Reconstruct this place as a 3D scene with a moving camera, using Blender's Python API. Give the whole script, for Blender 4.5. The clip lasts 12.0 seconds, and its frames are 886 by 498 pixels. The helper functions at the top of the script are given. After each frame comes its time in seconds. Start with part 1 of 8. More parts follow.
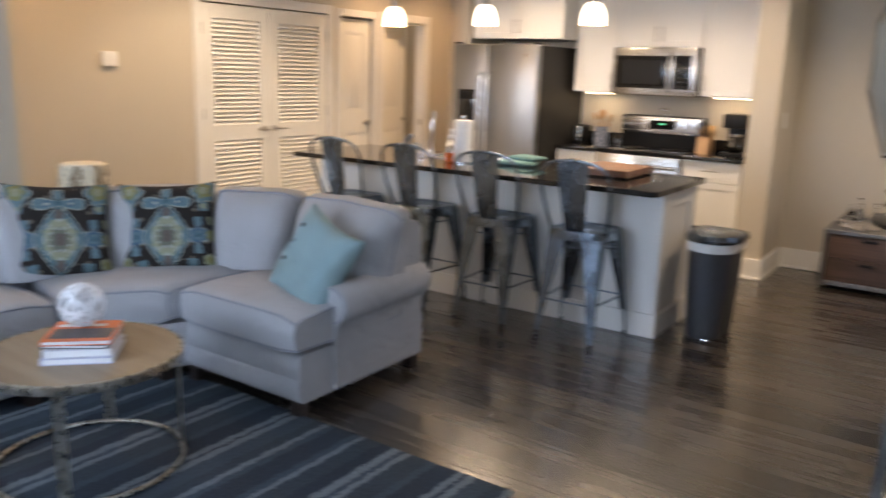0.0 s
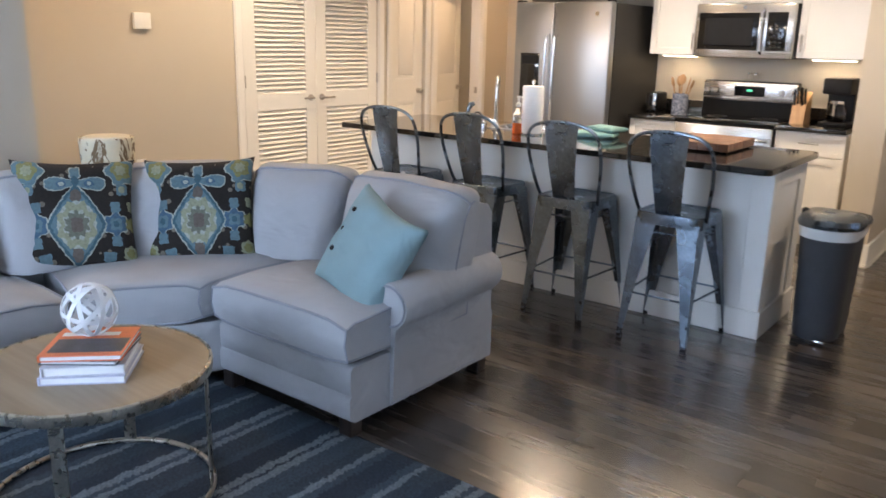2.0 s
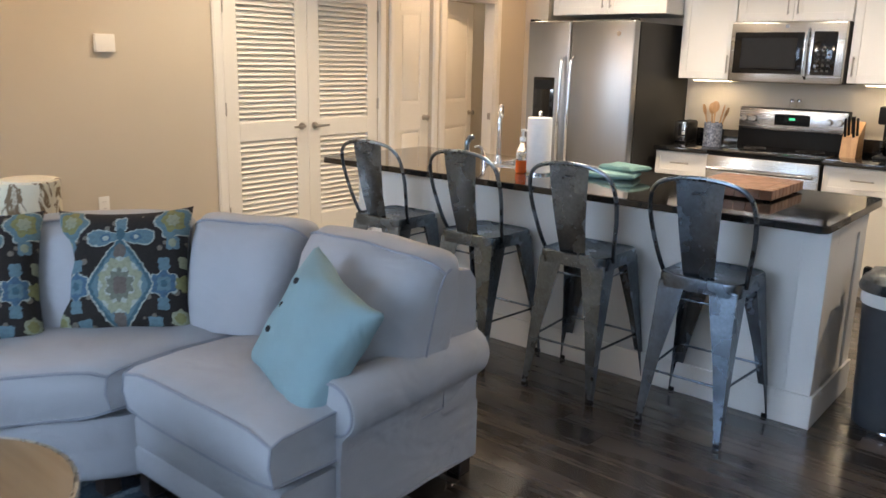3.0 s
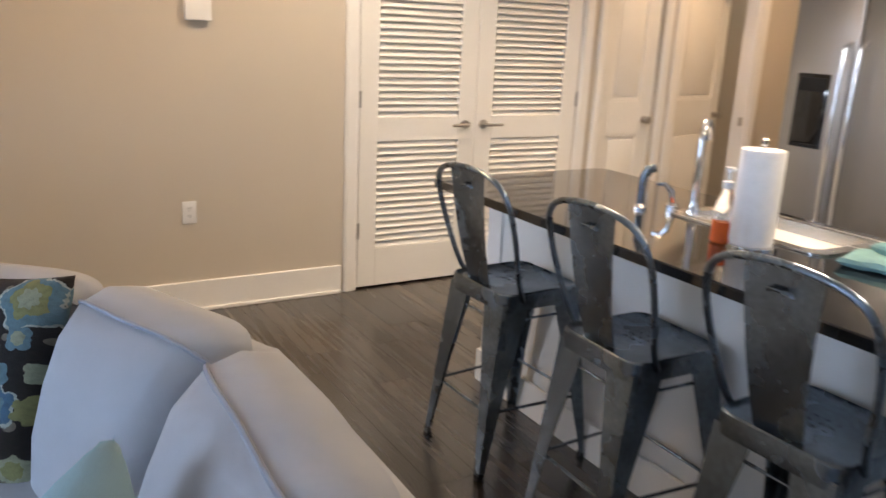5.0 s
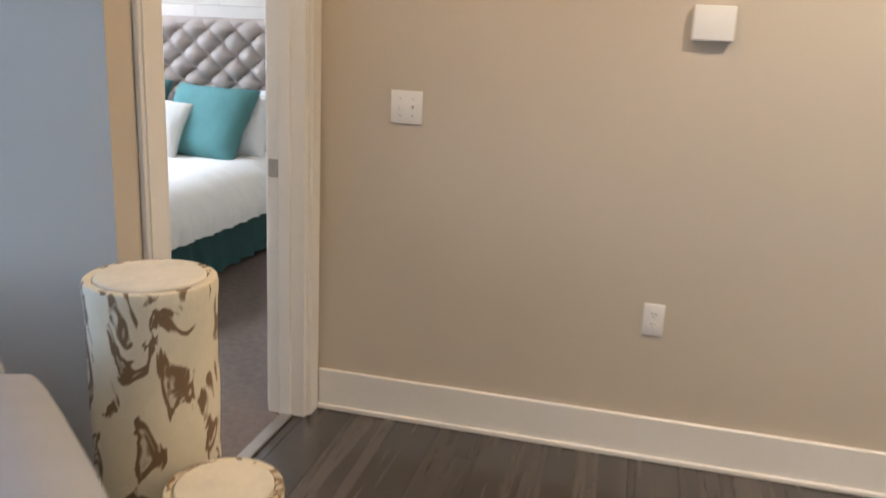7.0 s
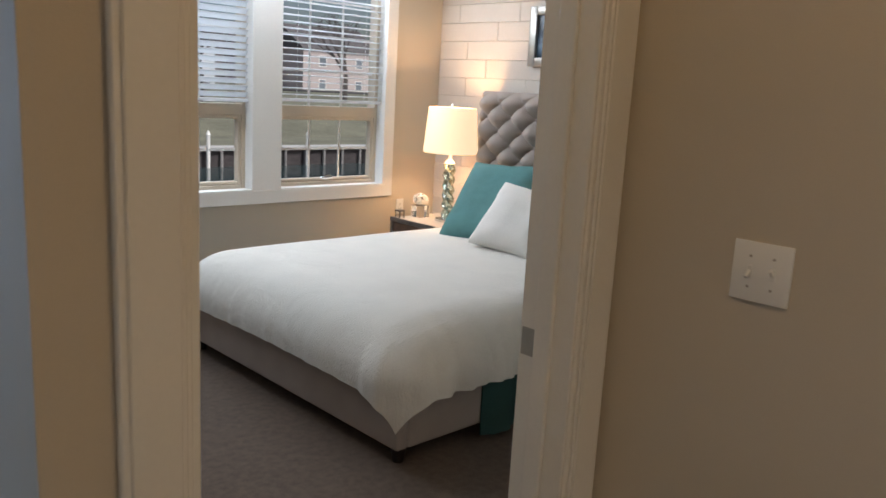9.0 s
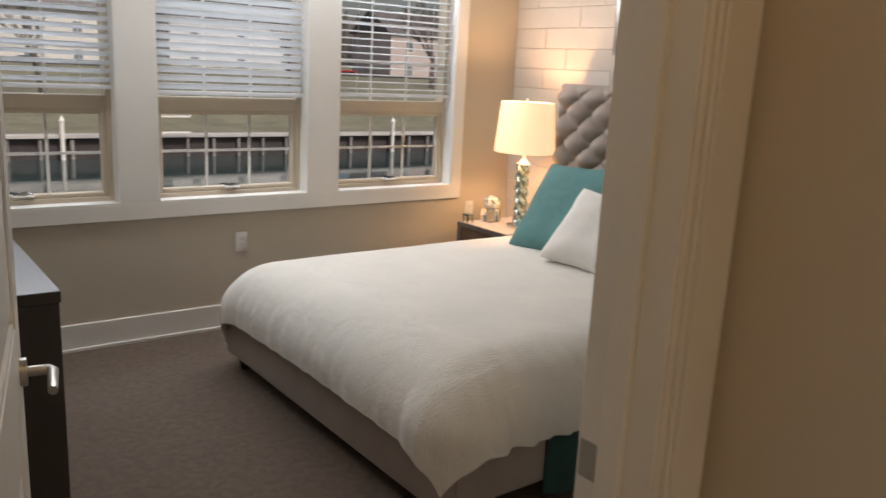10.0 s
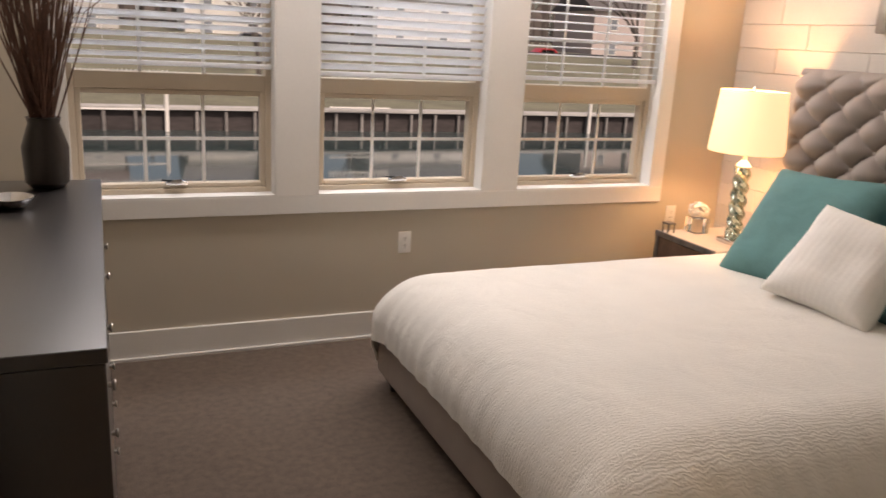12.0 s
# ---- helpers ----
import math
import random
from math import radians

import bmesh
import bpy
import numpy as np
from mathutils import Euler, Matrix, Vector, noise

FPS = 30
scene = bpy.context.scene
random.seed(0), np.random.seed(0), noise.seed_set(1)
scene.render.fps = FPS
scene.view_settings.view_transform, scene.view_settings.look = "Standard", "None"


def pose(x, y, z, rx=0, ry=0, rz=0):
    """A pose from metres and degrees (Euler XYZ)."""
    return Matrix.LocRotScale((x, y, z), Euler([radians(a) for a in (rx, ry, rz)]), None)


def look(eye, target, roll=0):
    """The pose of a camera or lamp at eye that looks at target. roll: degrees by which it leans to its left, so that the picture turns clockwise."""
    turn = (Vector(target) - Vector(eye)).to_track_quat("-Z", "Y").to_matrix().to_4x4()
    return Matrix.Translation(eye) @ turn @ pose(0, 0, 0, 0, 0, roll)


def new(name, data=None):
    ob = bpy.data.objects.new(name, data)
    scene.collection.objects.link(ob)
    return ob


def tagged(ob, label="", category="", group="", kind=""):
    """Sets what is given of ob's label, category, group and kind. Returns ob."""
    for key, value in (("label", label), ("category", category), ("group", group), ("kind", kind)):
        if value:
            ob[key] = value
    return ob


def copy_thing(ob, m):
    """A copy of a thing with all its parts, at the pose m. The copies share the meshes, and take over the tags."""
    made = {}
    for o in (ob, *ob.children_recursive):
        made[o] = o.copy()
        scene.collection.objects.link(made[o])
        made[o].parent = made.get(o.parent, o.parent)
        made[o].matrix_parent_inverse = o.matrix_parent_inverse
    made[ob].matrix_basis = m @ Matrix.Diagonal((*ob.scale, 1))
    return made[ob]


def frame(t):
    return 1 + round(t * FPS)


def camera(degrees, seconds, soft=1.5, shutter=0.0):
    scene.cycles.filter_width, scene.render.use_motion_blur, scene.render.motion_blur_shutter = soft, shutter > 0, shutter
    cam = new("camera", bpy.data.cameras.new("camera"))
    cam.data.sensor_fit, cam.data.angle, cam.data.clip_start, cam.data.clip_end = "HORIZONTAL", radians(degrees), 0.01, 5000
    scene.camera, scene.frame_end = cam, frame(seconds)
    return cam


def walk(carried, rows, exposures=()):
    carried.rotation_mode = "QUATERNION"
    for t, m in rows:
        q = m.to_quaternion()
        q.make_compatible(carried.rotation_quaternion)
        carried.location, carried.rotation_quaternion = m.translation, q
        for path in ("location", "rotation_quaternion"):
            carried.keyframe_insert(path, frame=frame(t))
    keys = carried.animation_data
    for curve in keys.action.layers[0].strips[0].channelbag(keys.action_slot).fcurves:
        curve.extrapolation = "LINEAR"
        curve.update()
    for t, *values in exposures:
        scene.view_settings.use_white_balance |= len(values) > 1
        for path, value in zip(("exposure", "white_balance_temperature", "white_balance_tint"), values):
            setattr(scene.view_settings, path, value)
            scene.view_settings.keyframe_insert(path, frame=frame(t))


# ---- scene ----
cam = camera(58.2, 12.0, shutter=0.35)
PATH = [
    (0, (5.598, -4.388, 1.535), (4.495, -2.778, 1.097), 1.8),
    (0.5, (5.644, -4.341, 1.53), (4.918, -2.531, 1.087), 2.6),
    (1, (5.601, -4.292, 1.525), (4.834, -2.51, 1.039), 2.2),
    (1.5, (5.335, -4.182, 1.501), (4.317, -2.54, 0.984), 1.0),
    (2, (5.156, -3.968, 1.47), (3.973, -2.438, 0.959), 1.3),
    (2.5, (5.023, -3.611, 1.495), (3.767, -2.128, 1.024), 1.3),
    (3, (4.87, -3.284, 1.494), (3.623, -1.791, 1.028), 1.2),
    (3.2, (4.809, -3.137, 1.501), (3.546, -1.655, 1.046), 1.4),
    (4.8, (4.26, -1.87, 1.486), (2.662, -0.778, 0.986), 2.0),
    (5, (4.095, -1.733, 1.495), (2.434, -0.752, 0.966), 2.7),
    (5.5, (3.822, -1.435, 1.463), (2.046, -0.709, 0.897), 3.1),
    (6, (3.5, -1.185, 1.463), (1.641, -0.723, 0.888), 3.8),
    (6.5, (3.151, -1.001, 1.452), (1.249, -1.199, 0.868), 3.2),
    (7, (2.763, -0.957, 1.45), (0.88, -1.403, 0.943), 2.9),
    (7.5, (2.368, -0.905, 1.502), (0.595, -1.728, 1.083), 3.0),
    (9.3, (1.32, -1.187, 1.524), (0.018, -2.65, 1.12), 3.0),
    (9.5, (1.222, -1.243, 1.526), (-0.052, -2.729, 1.115), 2.9),
    (10, (1.046, -1.442, 1.576), (-0.141, -2.991, 1.138), 2.9),
    (10.5, (0.88, -1.575, 1.586), (-0.022, -3.3, 1.128), 2.9),
    (11, (0.76, -1.687, 1.58), (-0.042, -3.451, 1.085), 2.1),
    (11.5, (0.721, -1.888, 1.588), (-0.173, -3.602, 1.077), 2.2),
    (12, (0.641, -2.008, 1.583), (-0.134, -3.779, 1.07), 3.2),
]
walk(cam, [(t, look(eye, target, roll)) for t, eye, target, roll in PATH], [
    (0, 0.64, 6700, 15), (1.0, 0.95, 6350, 16), (2.5, 0.75, 6300, 12), (3.2, 0.70, 6200, 11), (5, 0.70, 6100, 14), (6.5, 0.64, 5700, 12), (7.0, 0.62, 5700, 12), (7.7, 0.16, 5550, 11),
    (9.5, -0.90, 6600, 12), (10.5, -0.84, 7400, 20), (11.5, -0.74, 7900, 24), (12, -0.70, 7900, 24)])

# ---- world, sun, large lights ----
world = bpy.data.worlds.new("overcast")
world.use_nodes = True
scene.world = world
wn = world.node_tree
sky = wn.nodes.new("ShaderNodeTexSky")
sky.sky_type, sky.sun_disc = "NISHITA", False
sky.sun_elevation, sky.sun_rotation = radians(48), radians(349)
sky.air_density, sky.dust_density, sky.ozone_density = 1.0, 4.0, 1.0
wn.nodes["Background"].inputs[1].default_value = 0.15
wn.links.new(sky.outputs[0], wn.nodes["Background"].inputs[0])


def lamp(name, kind, m, power, color, **extra):
    data = bpy.data.lights.new(name, kind)
    data.energy, data.color = power * (1.0 if kind == "SUN" else 0.6), color
    for key, value in extra.items():
        if key == "size":
            data.size = value
        elif key == "size_y":
            data.shape, data.size_y = "RECTANGLE", value
        elif key == "radius":
            data.shadow_soft_size = value
        elif key == "angle":
            data.angle = value
        elif key == "spot":
            data.spot_size, data.spot_blend = value, 0.6
    ob = new(name, data)
    ob.matrix_world = m
    return tagged(ob, kind="structure")


COOL, WARM, WARMER = (0.56, 0.74, 1.0), (1.0, 0.79, 0.55), (1.0, 0.66, 0.36)
lamp("sun", "SUN", look((-4.5, 22, 25), (0, 0, 0)), 5.0, (1.0, 0.97, 0.92), angle=radians(12))
# area lamps added in place of sky light, first at two unseen living room windows
lamp("window_light_south", "AREA", look((2.75, -6.12, 1.55), (3.6, 0, 0.9)), 78, COOL, size=1.6, size_y=1.6)
lamp("window_light_east", "AREA", look((7.1, -3.7, 1.5), (0, -3.3, 0.9)), 26, COOL, size=2.4, size_y=1.6)
# added inside the room above the bedroom windows, out of view, brightening the bed
lamp("bedroom_daylight_fill", "AREA", look((-0.75, -5.60, 2.32), (-1.0, -3.6, 0.4)), 135, (0.84, 0.92, 1.0), size=3.2, size_y=0.40)
# added outside above the bedroom windows, so that blinds and frames look sunlit
lamp("bedroom_sky_fill", "AREA", look((-0.95, -6.95, 2.95), (-0.95, -5.85, 1.5)), 170, (0.74, 0.87, 1.0), size=3.6, size_y=0.9)

# ---- materials ----


def surf(name, color, rough=0.6, metal=0.0, scale=8.0, vary=0.12, bump=0.0, bump_scale=120.0, stretch=(1, 1, 1),
         dark=None, spot=0.0, coat=0.0, per_object=False):
    """A painted, woven, metal or stone surface: large soft variation, fine grain, relief."""
    m = bpy.data.materials.new(name)
    m.use_nodes = True
    t = m.node_tree
    b = t.nodes["Principled BSDF"]
    b.inputs["Roughness"].default_value, b.inputs["Metallic"].default_value = rough, metal
    b.inputs["Coat Weight"].default_value = coat
    co = t.nodes.new("ShaderNodeTexCoord")
    mp = t.nodes.new("ShaderNodeMapping")
    mp.inputs["Scale"].default_value = stretch
    t.links.new(co.outputs["Object"], mp.inputs[0])
    big, fine = t.nodes.new("ShaderNodeTexNoise"), t.nodes.new("ShaderNodeTexNoise")
    big.inputs["Scale"].default_value, big.inputs["Detail"].default_value = scale, 4
    fine.inputs["Scale"].default_value, fine.inputs["Detail"].default_value = bump_scale, 3
    t.links.new(mp.outputs[0], big.inputs[0])
    t.links.new(mp.outputs[0], fine.inputs[0])
    mix = t.nodes.new("ShaderNodeMix")
    mix.data_type = "RGBA"
    c = color
    d = dark or tuple(v * (1 - vary) for v in c)
    mix.inputs[6].default_value = (*d, 1)
    mix.inputs[7].default_value = (*[min(1, v * (1 + vary * 0.5)) for v in c], 1)
    add = t.nodes.new("ShaderNodeMath")
    add.operation = "MULTIPLY_ADD"
    add.inputs[1].default_value, add.inputs[2].default_value = 0.35, 0.0
    t.links.new(fine.outputs[0], add.inputs[0])
    add2 = t.nodes.new("ShaderNodeMath")
    add2.operation = "MULTIPLY_ADD"
    add2.inputs[1].default_value = 0.65
    t.links.new(big.outputs[0], add2.inputs[0])
    t.links.new(add.outputs[0], add2.inputs[2])
    ramp = t.nodes.new("ShaderNodeValToRGB")
    ramp.color_ramp.elements[0].position, ramp.color_ramp.elements[1].position = 0.32, 0.68
    t.links.new(add2.outputs[0], ramp.inputs[0])
    last = ramp.outputs[0]
    t.links.new(last, mix.inputs[0])
    out = mix.outputs[2]
    if per_object:
        info = t.nodes.new("ShaderNodeObjectInfo")
        hsv = t.nodes.new("ShaderNodeHueSaturation")
        rng = t.nodes.new("ShaderNodeMapRange")
        rng.inputs[3].default_value, rng.inputs[4].default_value = 1 - per_object, 1 + per_object
        t.links.new(info.outputs["Random"], rng.inputs[0])
        t.links.new(rng.outputs[0], hsv.inputs["Value"])
        t.links.new(out, hsv.inputs["Color"])
        out = hsv.outputs[0]
    t.links.new(out, b.inputs["Base Color"])
    rr = t.nodes.new("ShaderNodeMapRange")
    rr.inputs[3].default_value, rr.inputs[4].default_value = max(0.02, rough - 0.06), min(1, rough + 0.06)
    t.links.new(big.outputs[0], rr.inputs[0])
    t.links.new(rr.outputs[0], b.inputs["Roughness"])
    if bump:
        bp = t.nodes.new("ShaderNodeBump")
        bp.inputs["Strength"].default_value, bp.inputs["Distance"].default_value = min(1, bump), 0.004
        t.links.new(fine.outputs[0], bp.inputs["Height"])
        t.links.new(bp.outputs[0], b.inputs["Normal"])
    return m


def woodgrain(name, light, dark, rough=0.45, along="x", scale=1.0, per_object=0.25, bump=0.12):
    """Streaked wood: grain stretched along one axis, shifted from piece to piece."""
    m = bpy.data.materials.new(name)
    m.use_nodes = True
    t = m.node_tree
    b = t.nodes["Principled BSDF"]
    co, mp, info = (t.nodes.new(k) for k in ("ShaderNodeTexCoord", "ShaderNodeMapping", "ShaderNodeObjectInfo"))
    s = {"x": (0.9, 16, 16), "y": (16, 0.9, 16), "z": (16, 16, 0.9)}[along]
    mp.inputs["Scale"].default_value = [v * scale for v in s]
    t.links.new(co.outputs["Object"], mp.inputs[0])
    shift = t.nodes.new("ShaderNodeMath")
    shift.operation = "MULTIPLY"
    shift.inputs[1].default_value = 57.0
    t.links.new(info.outputs["Random"], shift.inputs[0])
    vadd = t.nodes.new("ShaderNodeVectorMath")
    t.links.new(mp.outputs[0], vadd.inputs[0])
    t.links.new(shift.outputs[0], vadd.inputs[1])
    n1, n2 = t.nodes.new("ShaderNodeTexNoise"), t.nodes.new("ShaderNodeTexNoise")
    n1.inputs["Scale"].default_value, n1.inputs["Detail"].default_value, n1.inputs["Distortion"].default_value = 1.0, 6, 0.6
    n2.inputs["Scale"].default_value, n2.inputs["Detail"].default_value = 5.0, 5
    for n in (n1, n2):
        t.links.new(vadd.outputs[0], n.inputs[0])
    blend = t.nodes.new("ShaderNodeMath")
    blend.operation = "MULTIPLY_ADD"
    blend.inputs[1].default_value = 0.4
    t.links.new(n2.outputs[0], blend.inputs[0])
    half = t.nodes.new("ShaderNodeMath")
    half.operation = "MULTIPLY"
    half.inputs[1].default_value = 0.6
    t.links.new(n1.outputs[0], half.inputs[0])
    t.links.new(half.outputs[0], blend.inputs[2])
    ramp = t.nodes.new("ShaderNodeValToRGB")
    e = ramp.color_ramp.elements
    e[0].position, e[1].position = 0.34, 0.68
    e[0].color, e[1].color = (*dark, 1), (*light, 1)
    t.links.new(blend.outputs[0], ramp.inputs[0])
    hsv, rng = t.nodes.new("ShaderNodeHueSaturation"), t.nodes.new("ShaderNodeMapRange")
    rng.inputs[3].default_value, rng.inputs[4].default_value = 1 - per_object, 1 + per_object
    t.links.new(info.outputs["Random"], rng.inputs[0])
    t.links.new(rng.outputs[0], hsv.inputs["Value"])
    t.links.new(ramp.outputs[0], hsv.inputs["Color"])
    t.links.new(hsv.outputs[0], b.inputs["Base Color"])
    rr = t.nodes.new("ShaderNodeMapRange")
    rr.inputs[3].default_value, rr.inputs[4].default_value = rough - 0.08, rough + 0.08
    t.links.new(blend.outputs[0], rr.inputs[0])
    t.links.new(rr.outputs[0], b.inputs["Roughness"])
    bp = t.nodes.new("ShaderNodeBump")
    bp.inputs["Strength"].default_value, bp.inputs["Distance"].default_value = bump, 0.003
    t.links.new(blend.outputs[0], bp.inputs["Height"])
    t.links.new(bp.outputs[0], b.inputs["Normal"])
    return m


def glow(name, color, strength):
    m = bpy.data.materials.new(name)
    m.use_nodes = True
    b = m.node_tree.nodes["Principled BSDF"]
    b.inputs["Base Color"].default_value = (*color, 1)
    b.inputs["Emission Color"].default_value, b.inputs["Emission Strength"].default_value = (*color, 1), strength
    return m


def clear(name, color=(1, 1, 1), rough=0.02, ior=1.45):
    m = bpy.data.materials.new(name)
    m.use_nodes = True
    b = m.node_tree.nodes["Principled BSDF"]
    b.inputs["Base Color"].default_value = (*color, 1)
    b.inputs["Transmission Weight"].default_value, b.inputs["Roughness"].default_value = 1.0, rough
    b.inputs["IOR"].default_value = ior
    return m


def creased(m, scale, depth, stretch=(1, 1, 1), wave=False):
    """Adds soft creases or knitted ribs over a fabric's own weave."""
    t = m.node_tree
    b = t.nodes["Principled BSDF"]
    co, mp, bp = (t.nodes.new(k) for k in ("ShaderNodeTexCoord", "ShaderNodeMapping", "ShaderNodeBump"))
    n = t.nodes.new("ShaderNodeTexWave" if wave else "ShaderNodeTexNoise")
    n.inputs["Scale"].default_value, n.inputs["Detail"].default_value = scale, 2.5
    n.inputs["Distortion"].default_value = 2.5 if wave else 0.8
    mp.inputs["Scale"].default_value = stretch
    bp.inputs["Strength"].default_value, bp.inputs["Distance"].default_value = 0.7, depth
    t.links.new(co.outputs["Object"], mp.inputs[0])
    t.links.new(mp.outputs[0], n.inputs[0])
    t.links.new(n.outputs[0] if not wave else n.outputs[1], bp.inputs["Height"])
    if b.inputs["Normal"].links:
        t.links.new(b.inputs["Normal"].links[0].from_socket, bp.inputs["Normal"])
    t.links.new(bp.outputs[0], b.inputs["Normal"])
    return m


WALL = surf("beige_paint", (0.56, 0.50, 0.41), 0.75, scale=1.6, vary=0.04, bump=0.08, bump_scale=260)
TRIM = surf("white_trim_paint", (0.80, 0.78, 0.74), 0.42, scale=3, vary=0.04, bump=0.03, bump_scale=90)
CEIL = surf("ceiling_paint", (0.82, 0.80, 0.77), 0.85, scale=2, vary=0.03, bump=0.1, bump_scale=200)
DOORP = surf("door_paint", (0.79, 0.77, 0.72), 0.45, scale=3, vary=0.04, bump=0.03, bump_scale=70)
CABW = surf("cabinet_white", (0.80, 0.78, 0.74), 0.35, scale=3, vary=0.03)
NICKEL = surf("brushed_nickel", (0.46, 0.43, 0.39), 0.32, 1.0, scale=20, vary=0.1, bump=0.05)
CHROME = surf("chrome", (0.75, 0.75, 0.76), 0.08, 1.0, scale=10, vary=0.03)
STEEL = surf("stainless_steel", (0.36, 0.36, 0.362), 0.33, 1.0, scale=1.0, vary=0.03, bump=0.004, bump_scale=5, stretch=(40, 40, 0.4))
STEELH = surf("stainless_steel_brushed_across", (0.56, 0.54, 0.51), 0.26, 1.0, scale=1.0, vary=0.05, bump=0.02, bump_scale=5, stretch=(0.6, 60, 60))
GUNMETAL = surf("galvanised_gunmetal", (0.20, 0.24, 0.285), 0.27, 0.95, scale=7, vary=0.5, bump=0.06, bump_scale=60)
GRANITE = surf("black_granite", (0.012, 0.012, 0.013), 0.07, scale=160, vary=0.5, bump=0.0, coat=0.5)
BLACKG = surf("black_gloss", (0.008, 0.008, 0.009), 0.08, scale=20, vary=0.2)
BLACKP = surf("black_plastic", (0.009, 0.009, 0.010), 0.5, scale=20, vary=0.2, bump=0.05)
BLACKP.node_tree.nodes["Principled BSDF"].inputs["Specular IOR Level"].default_value = 0.25
FRIDGESIDE = surf("fridge_side_grey", (0.032, 0.031, 0.030), 0.5, scale=20, vary=0.15, bump=0.1, bump_scale=300)
SOFA = surf("sofa_linen", (0.40, 0.40, 0.41), 0.9, scale=5, vary=0.10, bump=0.22, bump_scale=800)
creased(SOFA, 4.0, 0.03, (1, 1, 1.6))
PIPING = surf("sofa_piping", (0.30, 0.31, 0.34), 0.9, scale=9, vary=0.1, bump=0.4, bump_scale=420)
DARKWOOD = woodgrain("dark_stained_wood", (0.035, 0.022, 0.016), (0.012, 0.008, 0.007), 0.4, "z", per_object=0.1)
ESPRESSO = woodgrain("espresso_veneer", (0.016, 0.012, 0.011), (0.008, 0.006, 0.006), 0.36, "y", per_object=0.05, bump=0.05)
WALNUT = woodgrain("walnut_veneer", (0.105, 0.062, 0.042), (0.05, 0.029, 0.02), 0.45, "x", per_object=0.1)
BUTCHER = woodgrain("butcher_block", (0.31, 0.17, 0.105), (0.18, 0.085, 0.05), 0.45, "x", 1.4, per_object=0.25)
BEECH = woodgrain("beech", (0.55, 0.34, 0.17), (0.38, 0.21, 0.10), 0.5, "z", per_object=0.15)
TABLETOP = woodgrain("pale_oak_top", (0.40, 0.31, 0.21), (0.26, 0.19, 0.12), 0.4, "x", 0.7, per_object=0.1)
PLANK = woodgrain("grey_brown_vinyl_plank", (0.074, 0.057, 0.044), (0.010, 0.0082, 0.0074), 0.27, "x", 0.55, per_object=0.38, bump=0.1)
PLANK.node_tree.nodes["Principled BSDF"].inputs["Specular IOR Level"].default_value = 1.0
PLANK.node_tree.nodes["Principled BSDF"].inputs["Coat Weight"].default_value = 0.45
PLANK.node_tree.nodes["Principled BSDF"].inputs["Coat Roughness"].default_value = 0.16
ESPRESSO.node_tree.nodes["Principled BSDF"].inputs["Specular IOR Level"].default_value = 1.0
ESPRESSO.node_tree.nodes["Principled BSDF"].inputs["Coat Weight"].default_value = 0.8
ESPRESSO.node_tree.nodes["Principled BSDF"].inputs["Coat Roughness"].default_value = 0.32
TEAL = surf("teal_velvet", (0.10, 0.245, 0.245), 0.85, scale=6, vary=0.2, bump=0.3, bump_scale=200)
TEALARM = surf("teal_upholstery", (0.13, 0.27, 0.31), 0.85, scale=4, vary=0.18, bump=0.3, bump_scale=300)
SEAFOAM = surf("seafoam_linen", (0.25, 0.36, 0.375), 0.9, scale=6, vary=0.1, bump=0.4, bump_scale=350)
creased(SEAFOAM, 6, 0.02)
creased(TEAL, 5, 0.015)
KNIT = creased(surf("cream_knit", (0.80, 0.77, 0.72), 0.95, scale=6, vary=0.06, bump=0.3, bump_scale=150), 11, 0.0009, wave=True)
TAUPE = surf("taupe_linen", (0.40, 0.34, 0.30), 0.9, scale=5, vary=0.12, bump=0.4, bump_scale=400)
CARPET = surf("brown_carpet", (0.155, 0.115, 0.09), 1.0, scale=30, vary=0.28, bump=1.0, bump_scale=190)
GREENSKIRT = surf("green_bed_skirt", (0.03, 0.085, 0.075), 0.9, scale=6, vary=0.2, bump=0.3, bump_scale=200)
PLASTICW = surf("white_plastic", (0.80, 0.79, 0.76), 0.35, scale=10, vary=0.02)
BINGREY = surf("charcoal_plastic", (0.055, 0.058, 0.065), 0.45, scale=20, vary=0.12, bump=0.06)
PAPER = surf("white_paper", (0.82, 0.81, 0.80), 0.9, scale=30, vary=0.05, bump=0.2, bump_scale=160)
ALMOND = surf("almond_vinyl_sash", (0.62, 0.52, 0.40), 0.45, scale=5, vary=0.05)
BLIND = surf("white_blind_slat", (0.82, 0.82, 0.82), 0.4, scale=8, vary=0.03)
bt = BLIND.node_tree
bmix, btr = bt.nodes.new("ShaderNodeMixShader"), bt.nodes.new("ShaderNodeBsdfTranslucent")
btr.inputs[0].default_value = (0.86, 0.87, 0.88, 1)
bmix.inputs[0].default_value = 0.45
bt.links.new(bt.nodes["Principled BSDF"].outputs[0], bmix.inputs[1])
bt.links.new(btr.outputs[0], bmix.inputs[2])
bt.links.new(bmix.outputs[0], bt.nodes["Material Output"].inputs[0])
MIRROR = surf("mirror_silver", (0.86, 0.88, 0.88), 0.02, 1.0, scale=3, vary=0.01)
MIRROR.node_tree.links.remove(MIRROR.node_tree.nodes["Principled BSDF"].inputs["Roughness"].links[0])
MIRROR.node_tree.nodes["Principled BSDF"].inputs["Roughness"].default_value = 0.006
for mat in (BLACKP, FRIDGESIDE):
    mat.node_tree.nodes["Principled BSDF"].inputs["Specular IOR Level"].default_value = 0.22
GLASS = clear("clear_glass")
